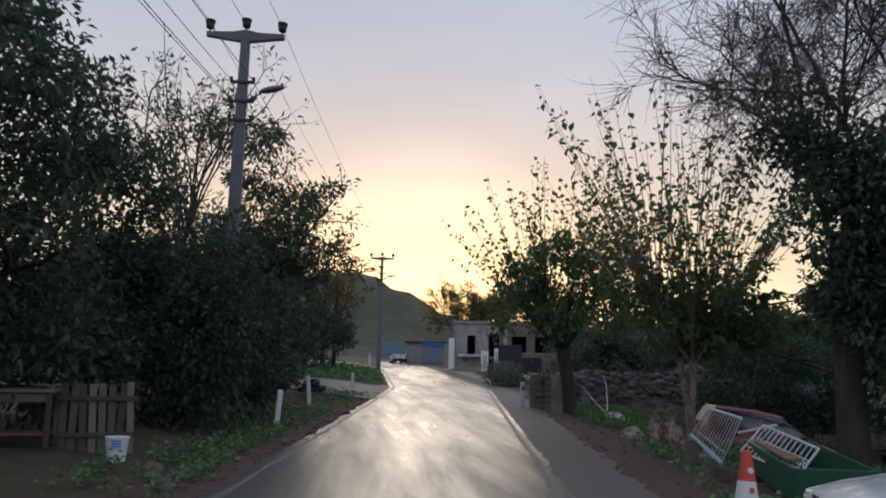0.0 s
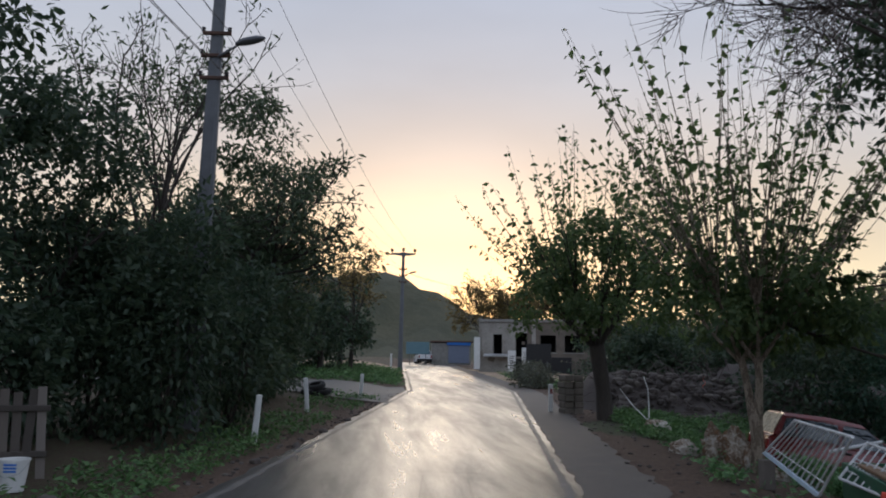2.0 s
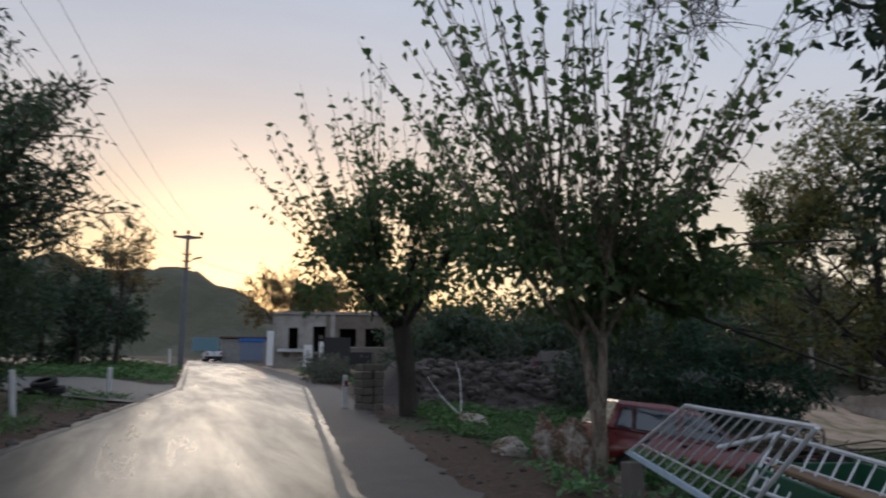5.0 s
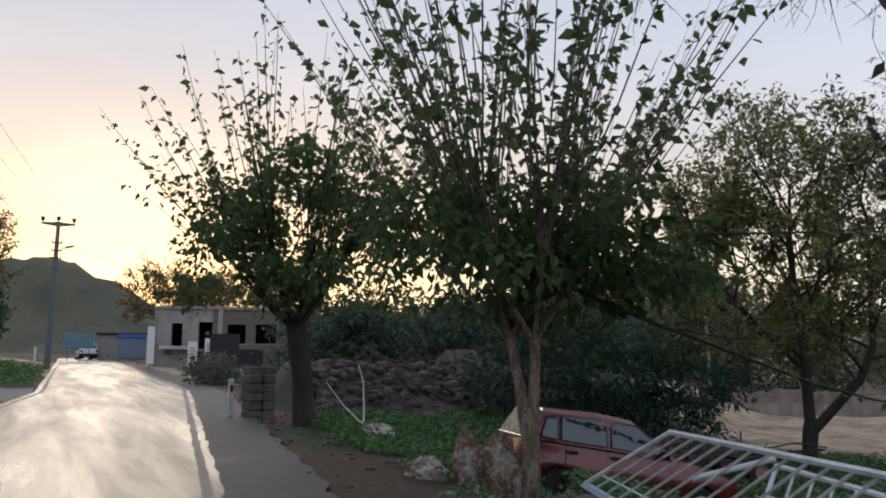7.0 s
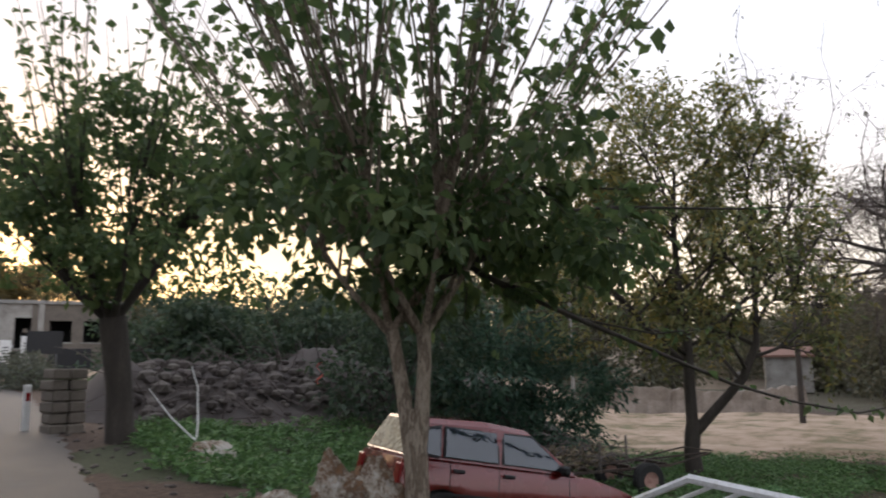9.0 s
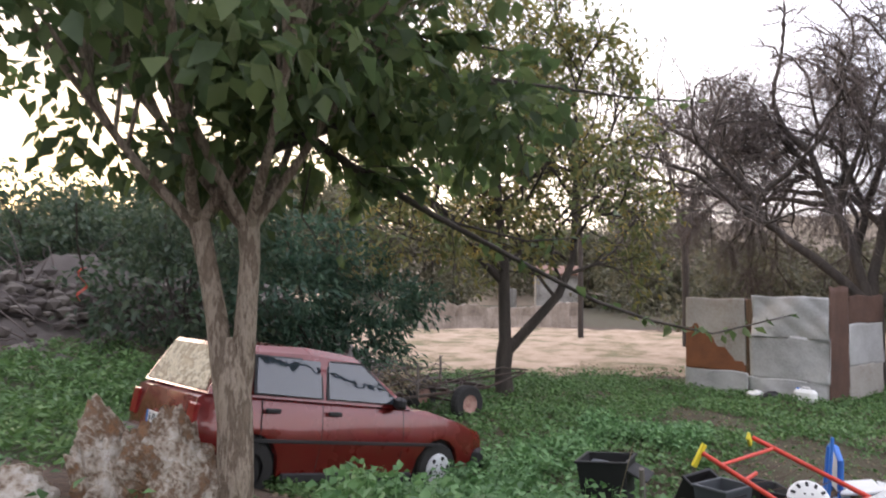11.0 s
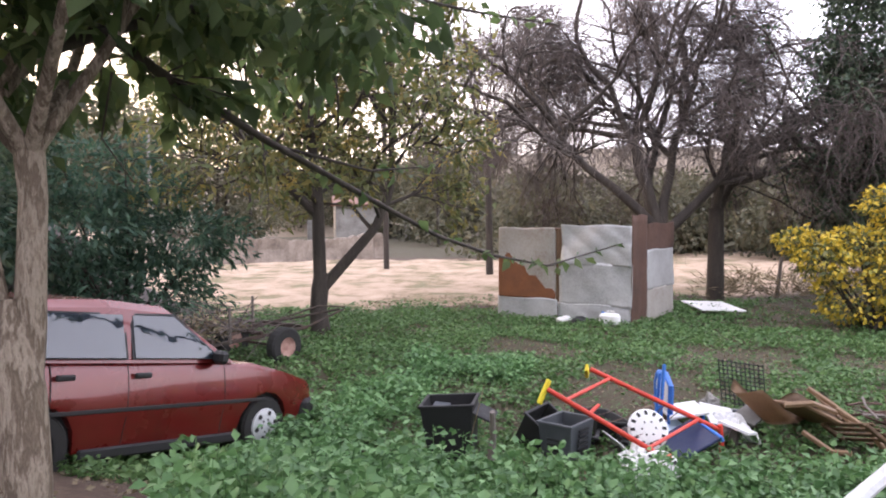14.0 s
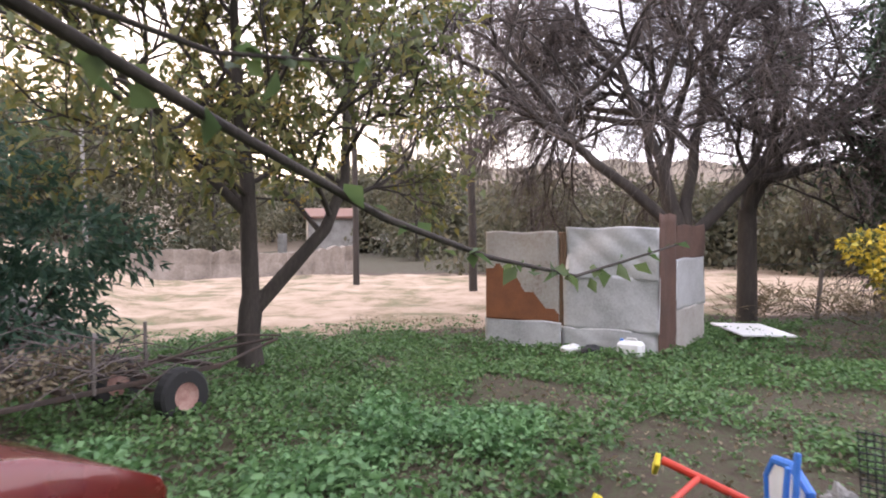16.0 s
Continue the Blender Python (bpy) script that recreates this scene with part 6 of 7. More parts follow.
def make_brown_shell():
    c = thing("broken_chair", ground_pose(13.55, 11.75, 15, 0.0), "dark brown moulded plastic seat shell upside down", "chair")
    bm = bmesh.new()
    rows = []
    for j in range(11):
        f = j / 10
        rows.append([bm.verts.new((0.66 * (i / 10 - 0.5), 0.5 * (f - 0.5), 0.30 * math.sin(math.pi * (0.12 + 0.76 * f)) * (0.55 + 0.45 * (i / 10)) + 0.05 * math.sin(5 * i / 10))) for i in range(11)])
    for j in range(10):
        for i in range(10):
            bm.faces.new((rows[j][i], rows[j][i + 1], rows[j + 1][i + 1], rows[j + 1][i]))
    bmesh.ops.solidify(bm, geom=list(bm.faces), thickness=0.014)
    part("shell", bm, M_WOODBROWN, c, shade=True)
    part("rim", rod([(-0.33, -0.25, 0.12), (0, -0.26, 0.16), (0.33, -0.25, 0.20)], 0.022, 6), M_WOODBROWN, c)
    part("foot", box((0.5, 0.05, 0.12), (0, 0.2, 0.05)), M_WOODBROWN, c)


make_brown_shell()
rng_s = np.random.default_rng(77)
# heap of loose bars stands in for a rusted, broken lattice chair
for k in range(16):
    x, y = 13.45 + rng_s.normal(0, 0.22), 11.1 + rng_s.normal(0, 0.25)
    stick = thing("stick", ground_pose(x, y, rng_s.uniform(0, 180), 0.03 + 0.018 * k, 0, rng_s.uniform(-16, 16)), "loose thin bar standing in for part of a rusty broken lattice chair", "stick", "sticks in the wood heap")
    part("wood", rod([(-0.28, 0, 0), (0.0, rng_s.normal(0, 0.03), 0.02), (0.28, 0, 0)], 0.012, 6), M_RUST if k % 3 else M_WOODGREY, stick)
stub = thing("stump", ground_pose(10.75, 14.55, 0, -0.1), "old split stump with a bare stick", "stump")
part("stick", rod([(0.1, -0.05, 0), (0.14, -0.1, 0.45), (0.05, -0.12, 0.72)], 0.035, 8, taper=0.025), M_WOODGREY, stub)
part("root", rod([(0, 0, 0), (-0.04, 0.02, 0.2), (-0.06, 0.05, 0.36)], 0.07, 9, taper=0.03), M_BARK_PALE, stub)
part("string", rod([(-0.1, 0.1, 0.0), (-0.02, 0.05, 0.5), (0.05, -0.05, 0.95)], 0.004, 4), M_DRY, stub)


# ---- rocks ----
def rock(x, y, size, seed, label, rz=0, dz=0.0, material=None, rough=0.28, sub=5):
    bm = bmesh.new()
    bmesh.ops.create_icosphere(bm, subdivisions=sub, radius=1.0)
    off = Vector((seed * 3.1, seed * 1.7, seed))
    for v in bm.verts:
        p = v.co.copy()
        r = 1 + rough * noise.noise(p * 1.2 + off) + rough * 0.7 * abs(noise.noise(p * 2.6 + off)) - rough * 0.5 * abs(noise.noise(p * 5.5 + off)) + rough * 0.22 * abs(noise.noise(p * 8 + off)) + 0.03 * noise.noise(p * 17 + off)
        v.co = Vector((p.x * size[0], p.y * size[1], p.z * size[2])) * r
    ob = thing("rock", ground_pose(x, y, rz, dz), label, "rock")
    part("stone", bm, material or M_ROCK, ob, shade=True)


rock(6.82, 16.12, (0.42, 0.40, 0.62), 1, "big rugged limestone boulder at the foot of the mulberry", 20, -0.16, rough=0.68, sub=6)
rock(7.05, 15.92, (0.30, 0.26, 0.58), 2, "orange-brown rock face under the trunk", 40, -0.06, rough=0.5)
rock(7.75, 14.75, (0.42, 0.26, 0.20), 3, "flat pale limestone rock among weeds", 70, 0.05)
rock(7.35, 15.0, (0.25, 0.2, 0.18), 4, "pale limestone rock beside the tree", 10, 0.05)
rock(6.2, 16.3, (0.28, 0.22, 0.2), 5, "brown stone on the road bank", 10, 0.02)
rock(7.0, 19.8, (0.3, 0.25, 0.2), 6, "brown stone in the grass", 10, 0.02)


def make_bank():
    xs, ys = np.linspace(6.6, 20, 60), np.linspace(23.0, 30, 34)
    gx, gy = np.meshgrid(xs, ys)
    rng = np.random.default_rng(8)
    ridge = 27.0 - 0.12 * (gx - 8)
    z = ground_z(gx, gy) - 0.1 + (1.15 + 0.22 * np.sin(gx * 1.1) + 0.15 * np.sin(gx * 2.7)) * np.exp(-((gy - ridge) / 1.7) ** 2) * smooth(6.6, 8.2, gx) * (1 - smooth(17, 20, gx)) + rng.normal(0, 0.05, gx.shape) * (gy < ridge + 2) * (gy > 23.4)
    idx = np.arange(gx.size).reshape(gx.shape)
    faces = np.stack([idx[:-1, :-1], idx[:-1, 1:], idx[1:, 1:], idx[1:, :-1]], -1).reshape(-1, 4)
    ob = raw("earth_bank", np.stack([gx, gy, z], -1).reshape(-1, 3).tolist(), faces.tolist(), M_RUBBLE, shade=True)
    tagged(ob, "dark bank of earth and rubble beyond the grass", "bank", kind="stuff")
    bm = bmesh.new()
    for k in range(520):
        x = rng.uniform(7.5, 17.5)
        y = 26.6 - 0.12 * (x - 8) - abs(rng.normal(0, 1.3))
        h = gz(x, y) + 1.1 * math.exp(-((y - (27.0 - 0.12 * (x - 8))) / 1.7) ** 2)
        made = bmesh.ops.create_icosphere(bm, subdivisions=1, radius=1)["verts"]
        s = rng.uniform(0.06, 0.22) * np.array([1, rng.uniform(0.6, 1), rng.uniform(0.5, 0.8)])
        for v in made:
            v.co = Vector((x + v.co.x * s[0] * rng.uniform(0.8, 1.2), y + v.co.y * s[1] * rng.uniform(0.8, 1.2), h + v.co.z * s[2]))
    tagged(part("rubble", bm, M_RUBBLE), "loose grey stones on the bank", "stones", kind="stuff")
    g = Growth(130)
    for k in range(260):
        x = g.rng.uniform(7.5, 15.5)
        y = g.rng.uniform(23.5, 27)
        z0 = gz(x, y) + 1.0 * math.exp(-((y - (27.0 - 0.12 * (x - 8))) / 1.7) ** 2)
        d = g.rng.normal(0, 1, 3) * (1, 0.6, 0.5) + (0, 0, 0.5)
        g.tube([(x, y, z0), np.array((x, y, z0)) + d * 0.5, np.array((x, y, z0)) + d * 0.8 + (0, 0, -0.2)], [0.016, 0.010, 0.004], 4)
    tagged(g.wood("dead_brush", M_TWIG, None), "dead grey brambles on the bank", "brush", kind="stuff")


make_bank()
stick = thing("forked_stick", ground_pose(7.25, 20.9, 0, -0.05), "bare pale forked stick standing in the grass", "stick")
part("stem", rod([(0, 0, 0), (0.02, 0, 0.45), (0.0, 0, 0.95), (-0.1, 0, 1.25)], 0.02, 6, taper=0.008), M_PLATE, stick)
part("fork", rod([(0.01, 0, 0.2), (-0.35, 0.05, 0.55), (-0.65, 0.1, 0.95)], 0.018, 6, taper=0.006), M_PLATE, stick)


def make_stone_post():
    p = thing("stone_pillar", ground_pose(6.2, 24.1, 8, -0.05), "squat crumbling stone pillar beside the tree", "pillar")
    rng = random.Random(3)
    for j in range(6):
        for i in range(2):
            part("stone", box((0.27, 0.5 + rng.uniform(-0.05, 0.05), 0.17), (-0.14 + 0.28 * i + rng.uniform(-0.02, 0.02), 0, 0.1 + 0.18 * j), (0, 0, rng.uniform(-4, 4)), 0.025), M_RAWWALL, p)


make_stone_post()


# ---- verge posts, poles and cables ----
def verge_post(x, y, h, lean, label, band=True):
    p = thing("marker_post", pose(x, y, gz(x, y) - 0.08, 0, lean, 8), label, "marker post", "white verge marker posts")
    part("post", box((0.11, 0.10, h + 0.08), (0, 0, h / 2), bevel=0.02), M_WHITE, p)
    if band:
        part("reflector", box((0.07, 0.012, 0.14), (0, -0.052, h - 0.16), bevel=0.003), M_TAILRED, p, "dark red reflector")


verge_post(5.75, 24.6, 0.80, 0, "white verge post with a red reflector")
verge_post(-1.30, 16.9, 0.88, 4, "leaning white verge post in the weeds", False)
verge_post(-0.86, 22.6, 0.88, -5, "leaning white verge post beside the road", False)
verge_post(0.35, 28.2, 0.85, 2, "white verge post at the side road", False)
verge_post(1.9, 57.2, 1.3, 0, "white verge post by the far pole", False)


def utility_pole(x, y, base, h, rz, label, lamp_turn=0.0):
    pole = thing("utility_pole", pose(x, y, base, 0, 0.3, rz), label, "utility pole", "concrete power poles")
    bm = bmesh.new()
    rings = []
    for z, a, b in ((-0.3, 0.17, 0.14), (h * 0.5, 0.135, 0.11), (h - 0.35, 0.10, 0.085)):
        rings.append([bm.verts.new((sx * a, sy * b, z)) for sx, sy in ((-1, -0.6), (-0.6, -1), (0.6, -1), (1, -0.6), (1, 0.6), (0.6, 1), (-0.6, 1), (-1, 0.6))])
    for r0, r1 in zip(rings, rings[1:]):
        for k in range(8):
            bm.faces.new((r0[k], r0[(k + 1) % 8], r1[(k + 1) % 8], r1[k]))
    bm.faces.new(rings[-1])
    part("shaft", bm, M_POLE, pole)
    for s in (-1, 1):
        part("crossarm", slab([(s * 0.0, h - 0.52), (s * 0.88, h - 0.40), (s * 0.88, h - 0.30), (s * 0.3, h - 0.28), (0, h - 0.22)], 0.13, "y", 0.01), M_POLE, pole)
    for xx, zz in ((-0.82, h - 0.30), (0.0, h - 0.24), (0.82, h - 0.30)):
        part("insulator", lathe([(0.02, -0.02), (0.02, 0.07), (0.075, 0.09), (0.095, 0.13), (0.10, 0.22), (0.115, 0.24), (0.115, 0.29), (0.05, 0.32), (0, 0.32)], 14), M_BLACKPLASTIC, pole).matrix_basis = pose(xx, 0, zz)
    for k, z in enumerate((h - 1.5, h - 1.95, h - 2.4)):
        bracket = part("bracket", box((0.55, 0.06, 0.07), (0.02, -0.1, z)), M_RUST, pole)
        for xx in (-0.24, 0.26):
            part("spool", lathe([(0.03, 0), (0.045, 0.02), (0.03, 0.05), (0.045, 0.08), (0.0, 0.1)], 10), M_BLACKPLASTIC, bracket).matrix_basis = pose(xx, -0.1, z + 0.03)
    arm = part("lamp_arm", rod([(0.05, -0.1, h - 1.98), (0.3, -0.2, h - 1.88), (0.48, -0.26, h - 1.80)], 0.022), M_POLE, pole)
    bm = bmesh.new()
    bmesh.ops.create_uvsphere(bm, u_segments=16, v_segments=8, radius=1.0)
    for v in bm.verts:
        v.co = Vector((v.co.x * 0.30, v.co.y * 0.12, v.co.z * (0.085 if v.co.z > 0 else 0.05)))
    part("lamp_head", bm, M_POLE, arm, "grey street lamp head, unlit", shade=True).matrix_basis = pose(0.72, -0.30, h - 1.73, 0, -14, 0)
    return pole


P1, P2, P0 = (-2.5, 17.3), (2.55, 57.6), (-6.6, -24.0)
H1, H2 = 9.05, 8.8
utility_pole(*P1, 0.45, H1, -4, "tall concrete power pole with street lamp, half hidden by trees")
utility_pole(*P2, 1.40, H2, -4, "distant concrete power pole with street lamp")


def cable(a, b, sag, label, r=0.006):
    a, b = Vector(a), Vector(b)
    pts = [a.lerp(b, k / 14) - Vector((0, 0, sag * 4 * (k / 14) * (1 - k / 14))) for k in range(15)]
    ob = thing("power_cable", pose(0, 0, 0), label, "cable", "overhead cables")
    part("strand", rod(pts, r, 5), M_WIRE, ob)


for off in (-0.82, 0.0, 0.82):
    cable((P1[0] + off, P1[1], 0.45 + H1), (P2[0] + off, P2[1], 1.40 + H2), 0.7, "bare overhead wire sagging between the poles")
    cable((P1[0] + off, P1[1], 0.45 + H1), (P0[0] + off, P0[1], H1), 0.7, "bare overhead wire sagging towards the last pole")
for off, dz in ((-0.24, 1.45), (0.26, 1.45), (-0.24, 1.9), (0.26, 2.35)):
    cable((P1[0] + off, P1[1] - 0.2, 0.45 + H1 - dz), (P2[0] + off, P2[1] - 0.2, 1.40 + H2 - dz), 0.9, "black low-voltage cable between the poles", 0.008)
    cable((P1[0] + off, P1[1] - 0.2, 0.45 + H1 - dz), (P0[0] + off, P0[1], H1 - dz), 0.8, "black low-voltage cable between the poles", 0.008)
cable((P2[0], P2[1], 1.40 + H2 - 1.6), (13.0, 58.5, 7.2), 0.5, "black service cable to the ruined house", 0.014)
fpole = thing("concrete_post", pose(28.1, 32.7, gz(28.1, 32.7), 0, -1.2, 0), "thin pale concrete post at the field edge", "post")
part("shaft", rod([(0, 0, -0.1), (0, 0, 5.2)], 0.08, 8, taper=0.06), M_CONCRETE, fpole)


# ---- ruined house, hut and signs down the road ----
def make_house():
    base = 1.30
    a = math.degrees(math.atan2(-2.2, 8.0))
    h = thing("house", pose(8.9, 61.5, base, 0, 0, a), "derelict flat-roofed plastered house with empty windows", "house")
    height, length = 4.15, 8.6
    opens = [(0.85, 1.55, 1.75, 3.25), (2.55, 3.45, 1.55, 3.35), (4.4, 5.6, 1.9, 3.2), (6.2, 7.6, 1.9, 3.2)]
    xs = sorted({0, length, *[v for o in opens for v in o[:2]]})
    for x0, x1 in zip(xs, xs[1:]):
        hole = next((o for o in opens if o[0] <= x0 and x1 <= o[1]), None)
        spans = [(0, hole[2]), (hole[3], height)] if hole else [(0, height)]
        for z0, z1 in spans:
            part("wall", box((x1 - x0, 0.25, z1 - z0), ((x0 + x1) / 2, 0, (z0 + z1) / 2 - 0.15), bevel=0), M_PLASTER if x1 < 4.2 else M_RAWWALL, h)
    part("wall", box((0.25, 7, height), (-0.122, 3.55, height / 2 - 0.15), bevel=0), M_PLASTER, h)
    part("wall", box((0.25, 7, height), (length + 0.122, 3.55, height / 2 - 0.15), bevel=0), M_RAWWALL, h)
    part("wall", box((length, 0.25, height), (length / 2, 7, height / 2 - 0.15), bevel=0), M_PLASTER, h)
    part("roof", box((length + 0.5, 7.5, 0.22), (length / 2, 3.5, height - 0.03), bevel=0.02), M_CONCRETE, h)
    # near-black wall behind the openings, coloured as the shade of the rooms
    part("room_back", box((length - 0.1, 0.1, height - 0.3), (length / 2, 2.2, height / 2 - 0.15), bevel=0), M_DARK, h)
    part("pilaster", box((0.3, 0.12, height), (3.95, -0.16, height / 2 - 0.15), bevel=0.01), M_PLASTER, h)
    for o in opens:
        w = part("window", box((o[1] - o[0] + 0.16, 0.07, 0.08), ((o[0] + o[1]) / 2, -0.12, o[2] - 0.17), bevel=0.01), M_CONCRETE, h)
        part("window_frame", box((0.06, 0.06, o[3] - o[2]), (o[0] + 0.03, 0.02, (o[2] + o[3]) / 2 - 0.15), bevel=0.005), M_WOODGREY, w)
    part("awning", box((2.4, 0.8, 0.06), (1.4, -0.5, 1.5), (14, 0, 3)), M_ZINC, h, "sagging tin awning")
    # near-black sheet on the closed wall, painted as the shade inside a doorway
    part("doorway", box((1.2, 0.03, 1.4), (3.1, -0.14, 0.55), bevel=0), M_DARK, h)
    part("shutter", box((2.3, 0.05, 1.3), (5.6, -0.16, 0.75), bevel=0.01), M_BLACKPLASTIC, h)
    for k in range(7):
        rust = random.Random(k)
        part("plaster_patch", box((rust.uniform(0.15, 0.5), 0.01, rust.uniform(0.1, 0.35)), (rust.uniform(0.3, 8), -0.13, rust.uniform(1.0, 3.4)), (0, rust.uniform(-20, 20), 0), 0), M_RAWWALL, h)


make_house()


def board_sign(x, y, z, w, hgt, rz, material, label, legs=1):
    s = thing("sign", pose(x, y, gz(x, y), 0, 0, rz), label, "sign")
    part("panel", box((w, 0.04, hgt), (0, 0, z), bevel=0.008), material, s)
    for k in range(legs):
        part("post", rod([((k - (legs - 1) / 2) * w * 0.7, 0.04, -0.1), ((k - (legs - 1) / 2) * w * 0.7, 0.04, z)], 0.03, 8), M_POLE, s)
    return s


ws = board_sign(10.4, 57.0, 0.85, 0.55, 1.5, -8, M_WHITE, "white roadside notice board with dark lines")
for k in range(6):
    part("line", box((0.3, 0.01, 0.05), (0, -0.026, 0.4 + 0.16 * k), bevel=0), M_INK, ws)
ws2 = board_sign(11.3, 56.6, 1.0, 0.5, 1.7, -8, M_WHITE, "white roadside notice board")
for k in range(4):
    part("line", box((0.25, 0.01, 0.05), (0, -0.026, 1.0 + 0.16 * k), bevel=0), M_INK, ws2)
board_sign(11.9, 55.0, 1.55, 1.7, 1.2, -8, M_BLACKPLASTIC, "dark rectangular sign on green legs", 2)
board_sign(8.45, 61.0, 1.4, 0.45, 2.4, -5, M_WHITE, "tall white panel at the house corner")
board_sign(5.0, 80.0, 1.7, 2.3, 1.2, 0, M_SIGNBLUE, "blue road direction sign far down the road", 2)
hut = thing("kiosk", pose(9.2, 84.5, 2.3, 0, 0, -6), "small hut with a blue shutter at the bend", "kiosk")
part("wall", box((4.2, 2.5, 2.3), (-0.4, 1.3, 1.0), bevel=0.02), M_CONCRETE, hut)
part("shutter", box((2.2, 0.06, 1.9), (0.4, 0.0, 1.0), bevel=0.02), M_DOORBLUE, hut)
part("fascia", box((2.5, 0.2, 0.35), (0.4, -0.05, 2.1), bevel=0.02), M_BLUEPAINT, hut)
part("roof", box((4.6, 3.0, 0.15), (-0.4, 1.3, 2.3), bevel=0.02), M_RUST, hut)
hatchback(pose(5.9, 86, 2.25, 0, 0, 95), M_WHITEPAINT, "distant pale car at the end of the road")

# ---- left verge: fence, table, bucket, stones ----
fence = thing("picket_fence", pose(-3.05, 12.45, gz(-3.3, 12.4), 0, 0, 200), "rough grey wooden picket fence under the trees", "fence")
rng_f = random.Random(6)
for k in range(8):
    part("picket", box((0.10, 0.025, 1.05 + rng_f.uniform(-0.08, 0.08)), (0.03 + 0.13 * k, 0, 0.5), (0, rng_f.uniform(-5, 5), 0), 0.006), M_WOODGREY, fence)
for z in (0.28, 0.8):
    part("rail", box((1.1, 0.04, 0.07), (0.5, 0.035, z)), M_WOODGREY, fence)
table = thing("table", pose(-4.5, 11.9, gz(-4.5, 11.9), 0, 0, 8), "old dark wooden table under the trees", "table")
part("tabletop", box((1.1, 0.7, 0.05), (0, 0, 0.78)), M_WOODGREY, table)
for dx in (-0.48, 0.48):
    for dy in (-0.28, 0.28):
        part("leg", box((0.07, 0.07, 0.76), (dx, dy, 0.38)), M_WOODGREY, table)
part("apron", box((0.95, 0.03, 0.12), (0, -0.28, 0.68)), M_WOODGREY, table)
part("shelf", box((0.95, 0.5, 0.03), (0, 0, 0.18)), M_WOODBROWN, table)
cloth = thing("cloth", pose(-4.3, 11.8, gz(-4.5, 11.9) + 0.815, 0, 0, 15), "crumpled pale cloths on the table", "cloth")
bm = bmesh.new()
bmesh.ops.create_grid(bm, x_segments=16, y_segments=10, size=0.5)
for v in bm.verts:
    v.co = Vector((v.co.x * 0.8, v.co.y * 0.45, 0.03 + 0.05 * abs(noise.noise(v.co * 7))))
part("fold", bm, M_CLOTH, cloth, shade=True)
bucket = thing("bucket", pose(-3.05, 11.75, gz(-3.05, 11.75)), "white paint bucket with blue print on bare soil", "bucket")
part("body", lathe([(0.12, 0), (0.155, 0.32), (0.165, 0.32), (0.165, 0.34), (0.145, 0.335), (0.115, 0.02), (0.0, 0.02)], 24), M_WHITE, bucket)
for k in range(3):
    part("print", box((0.13, 0.006, 0.02), (0.03, -0.152 - 0.003 * k, 0.22 + 0.035 * k), (-6, 0, 0), 0), M_BLUEPAINT, bucket)
part("handle", rod([(-0.16, 0, 0.3), (-0.12, -0.12, 0.2), (0, -0.18, 0.16), (0.12, -0.12, 0.2), (0.16, 0, 0.3)], 0.004, 5), M_ZINC, bucket)
for k, (x, y, s) in enumerate(((-2.15, 10.5, 0.16), (-1.95, 10.9, 0.14), (-2.4, 11.0, 0.18), (-1.75, 11.6, 0.10), (-0.9, 14.5, 0.09), (-0.5, 16.3, 0.08), (-2.0, 10.1, 0.12), (-0.2, 18.6, 0.09), (0.2, 21.0, 0.08))):
    rock(x, y, (s, s * 0.85, s * 0.7), 20 + k, "rough grey verge stone", 30 * k, 0.02, M_RUBBLE, sub=3)
tyre = thing("scrap_pile", pose(-1.2, 27.6, gz(-1.2, 27.6)), "dark scrap tyres lying by the side road", "tyres")
for k, (dx, dz) in enumerate(((0, 0.09), (0.35, 0.10), (0.15, 0.27))):
    t = part("tyre", lathe([(0.17, -0.08), (0.28, -0.08), (0.31, -0.04), (0.31, 0.04), (0.28, 0.08), (0.17, 0.08)], 20, caps=False), M_RUBBER, tyre)
    t.matrix_basis = pose(dx, 0, dz, 8 * k, -6 * k, 0)

# ---- roadside junk on the right: railing, green cart, cone ----
cart = thing("cart", pose(6.55, 10.6, gz(6.5, 10.6), 0, -4, 76), "green painted cart body under the white railings", "cart")
part("side", box((2.3, 0.04, 0.42), (0, 0.5, 0.34)), M_GREENMETAL, cart)
part("side", box((2.3, 0.04, 0.42), (0, -0.5, 0.34)), M_GREENMETAL, cart)
part("end", box((0.04, 0.96, 0.42), (1.13, 0, 0.34)), M_GREENMETAL, cart)
part("end", box((0.04, 0.96, 0.42), (-1.13, 0, 0.34)), M_GREENMETAL, cart)
part("floor", box((2.2, 0.95, 0.04), (0, 0, 0.15)), M_WOODBROWN, cart)
for dx in (-0.8, 0.8):
    part("support", box((0.1, 0.9, 0.16), (dx, 0, 0.06)), M_WOODGREY, cart)
part("plank", box((1.5, 0.2, 0.04), (0.1, 0.35, 0.57)), M_TAN, cart)


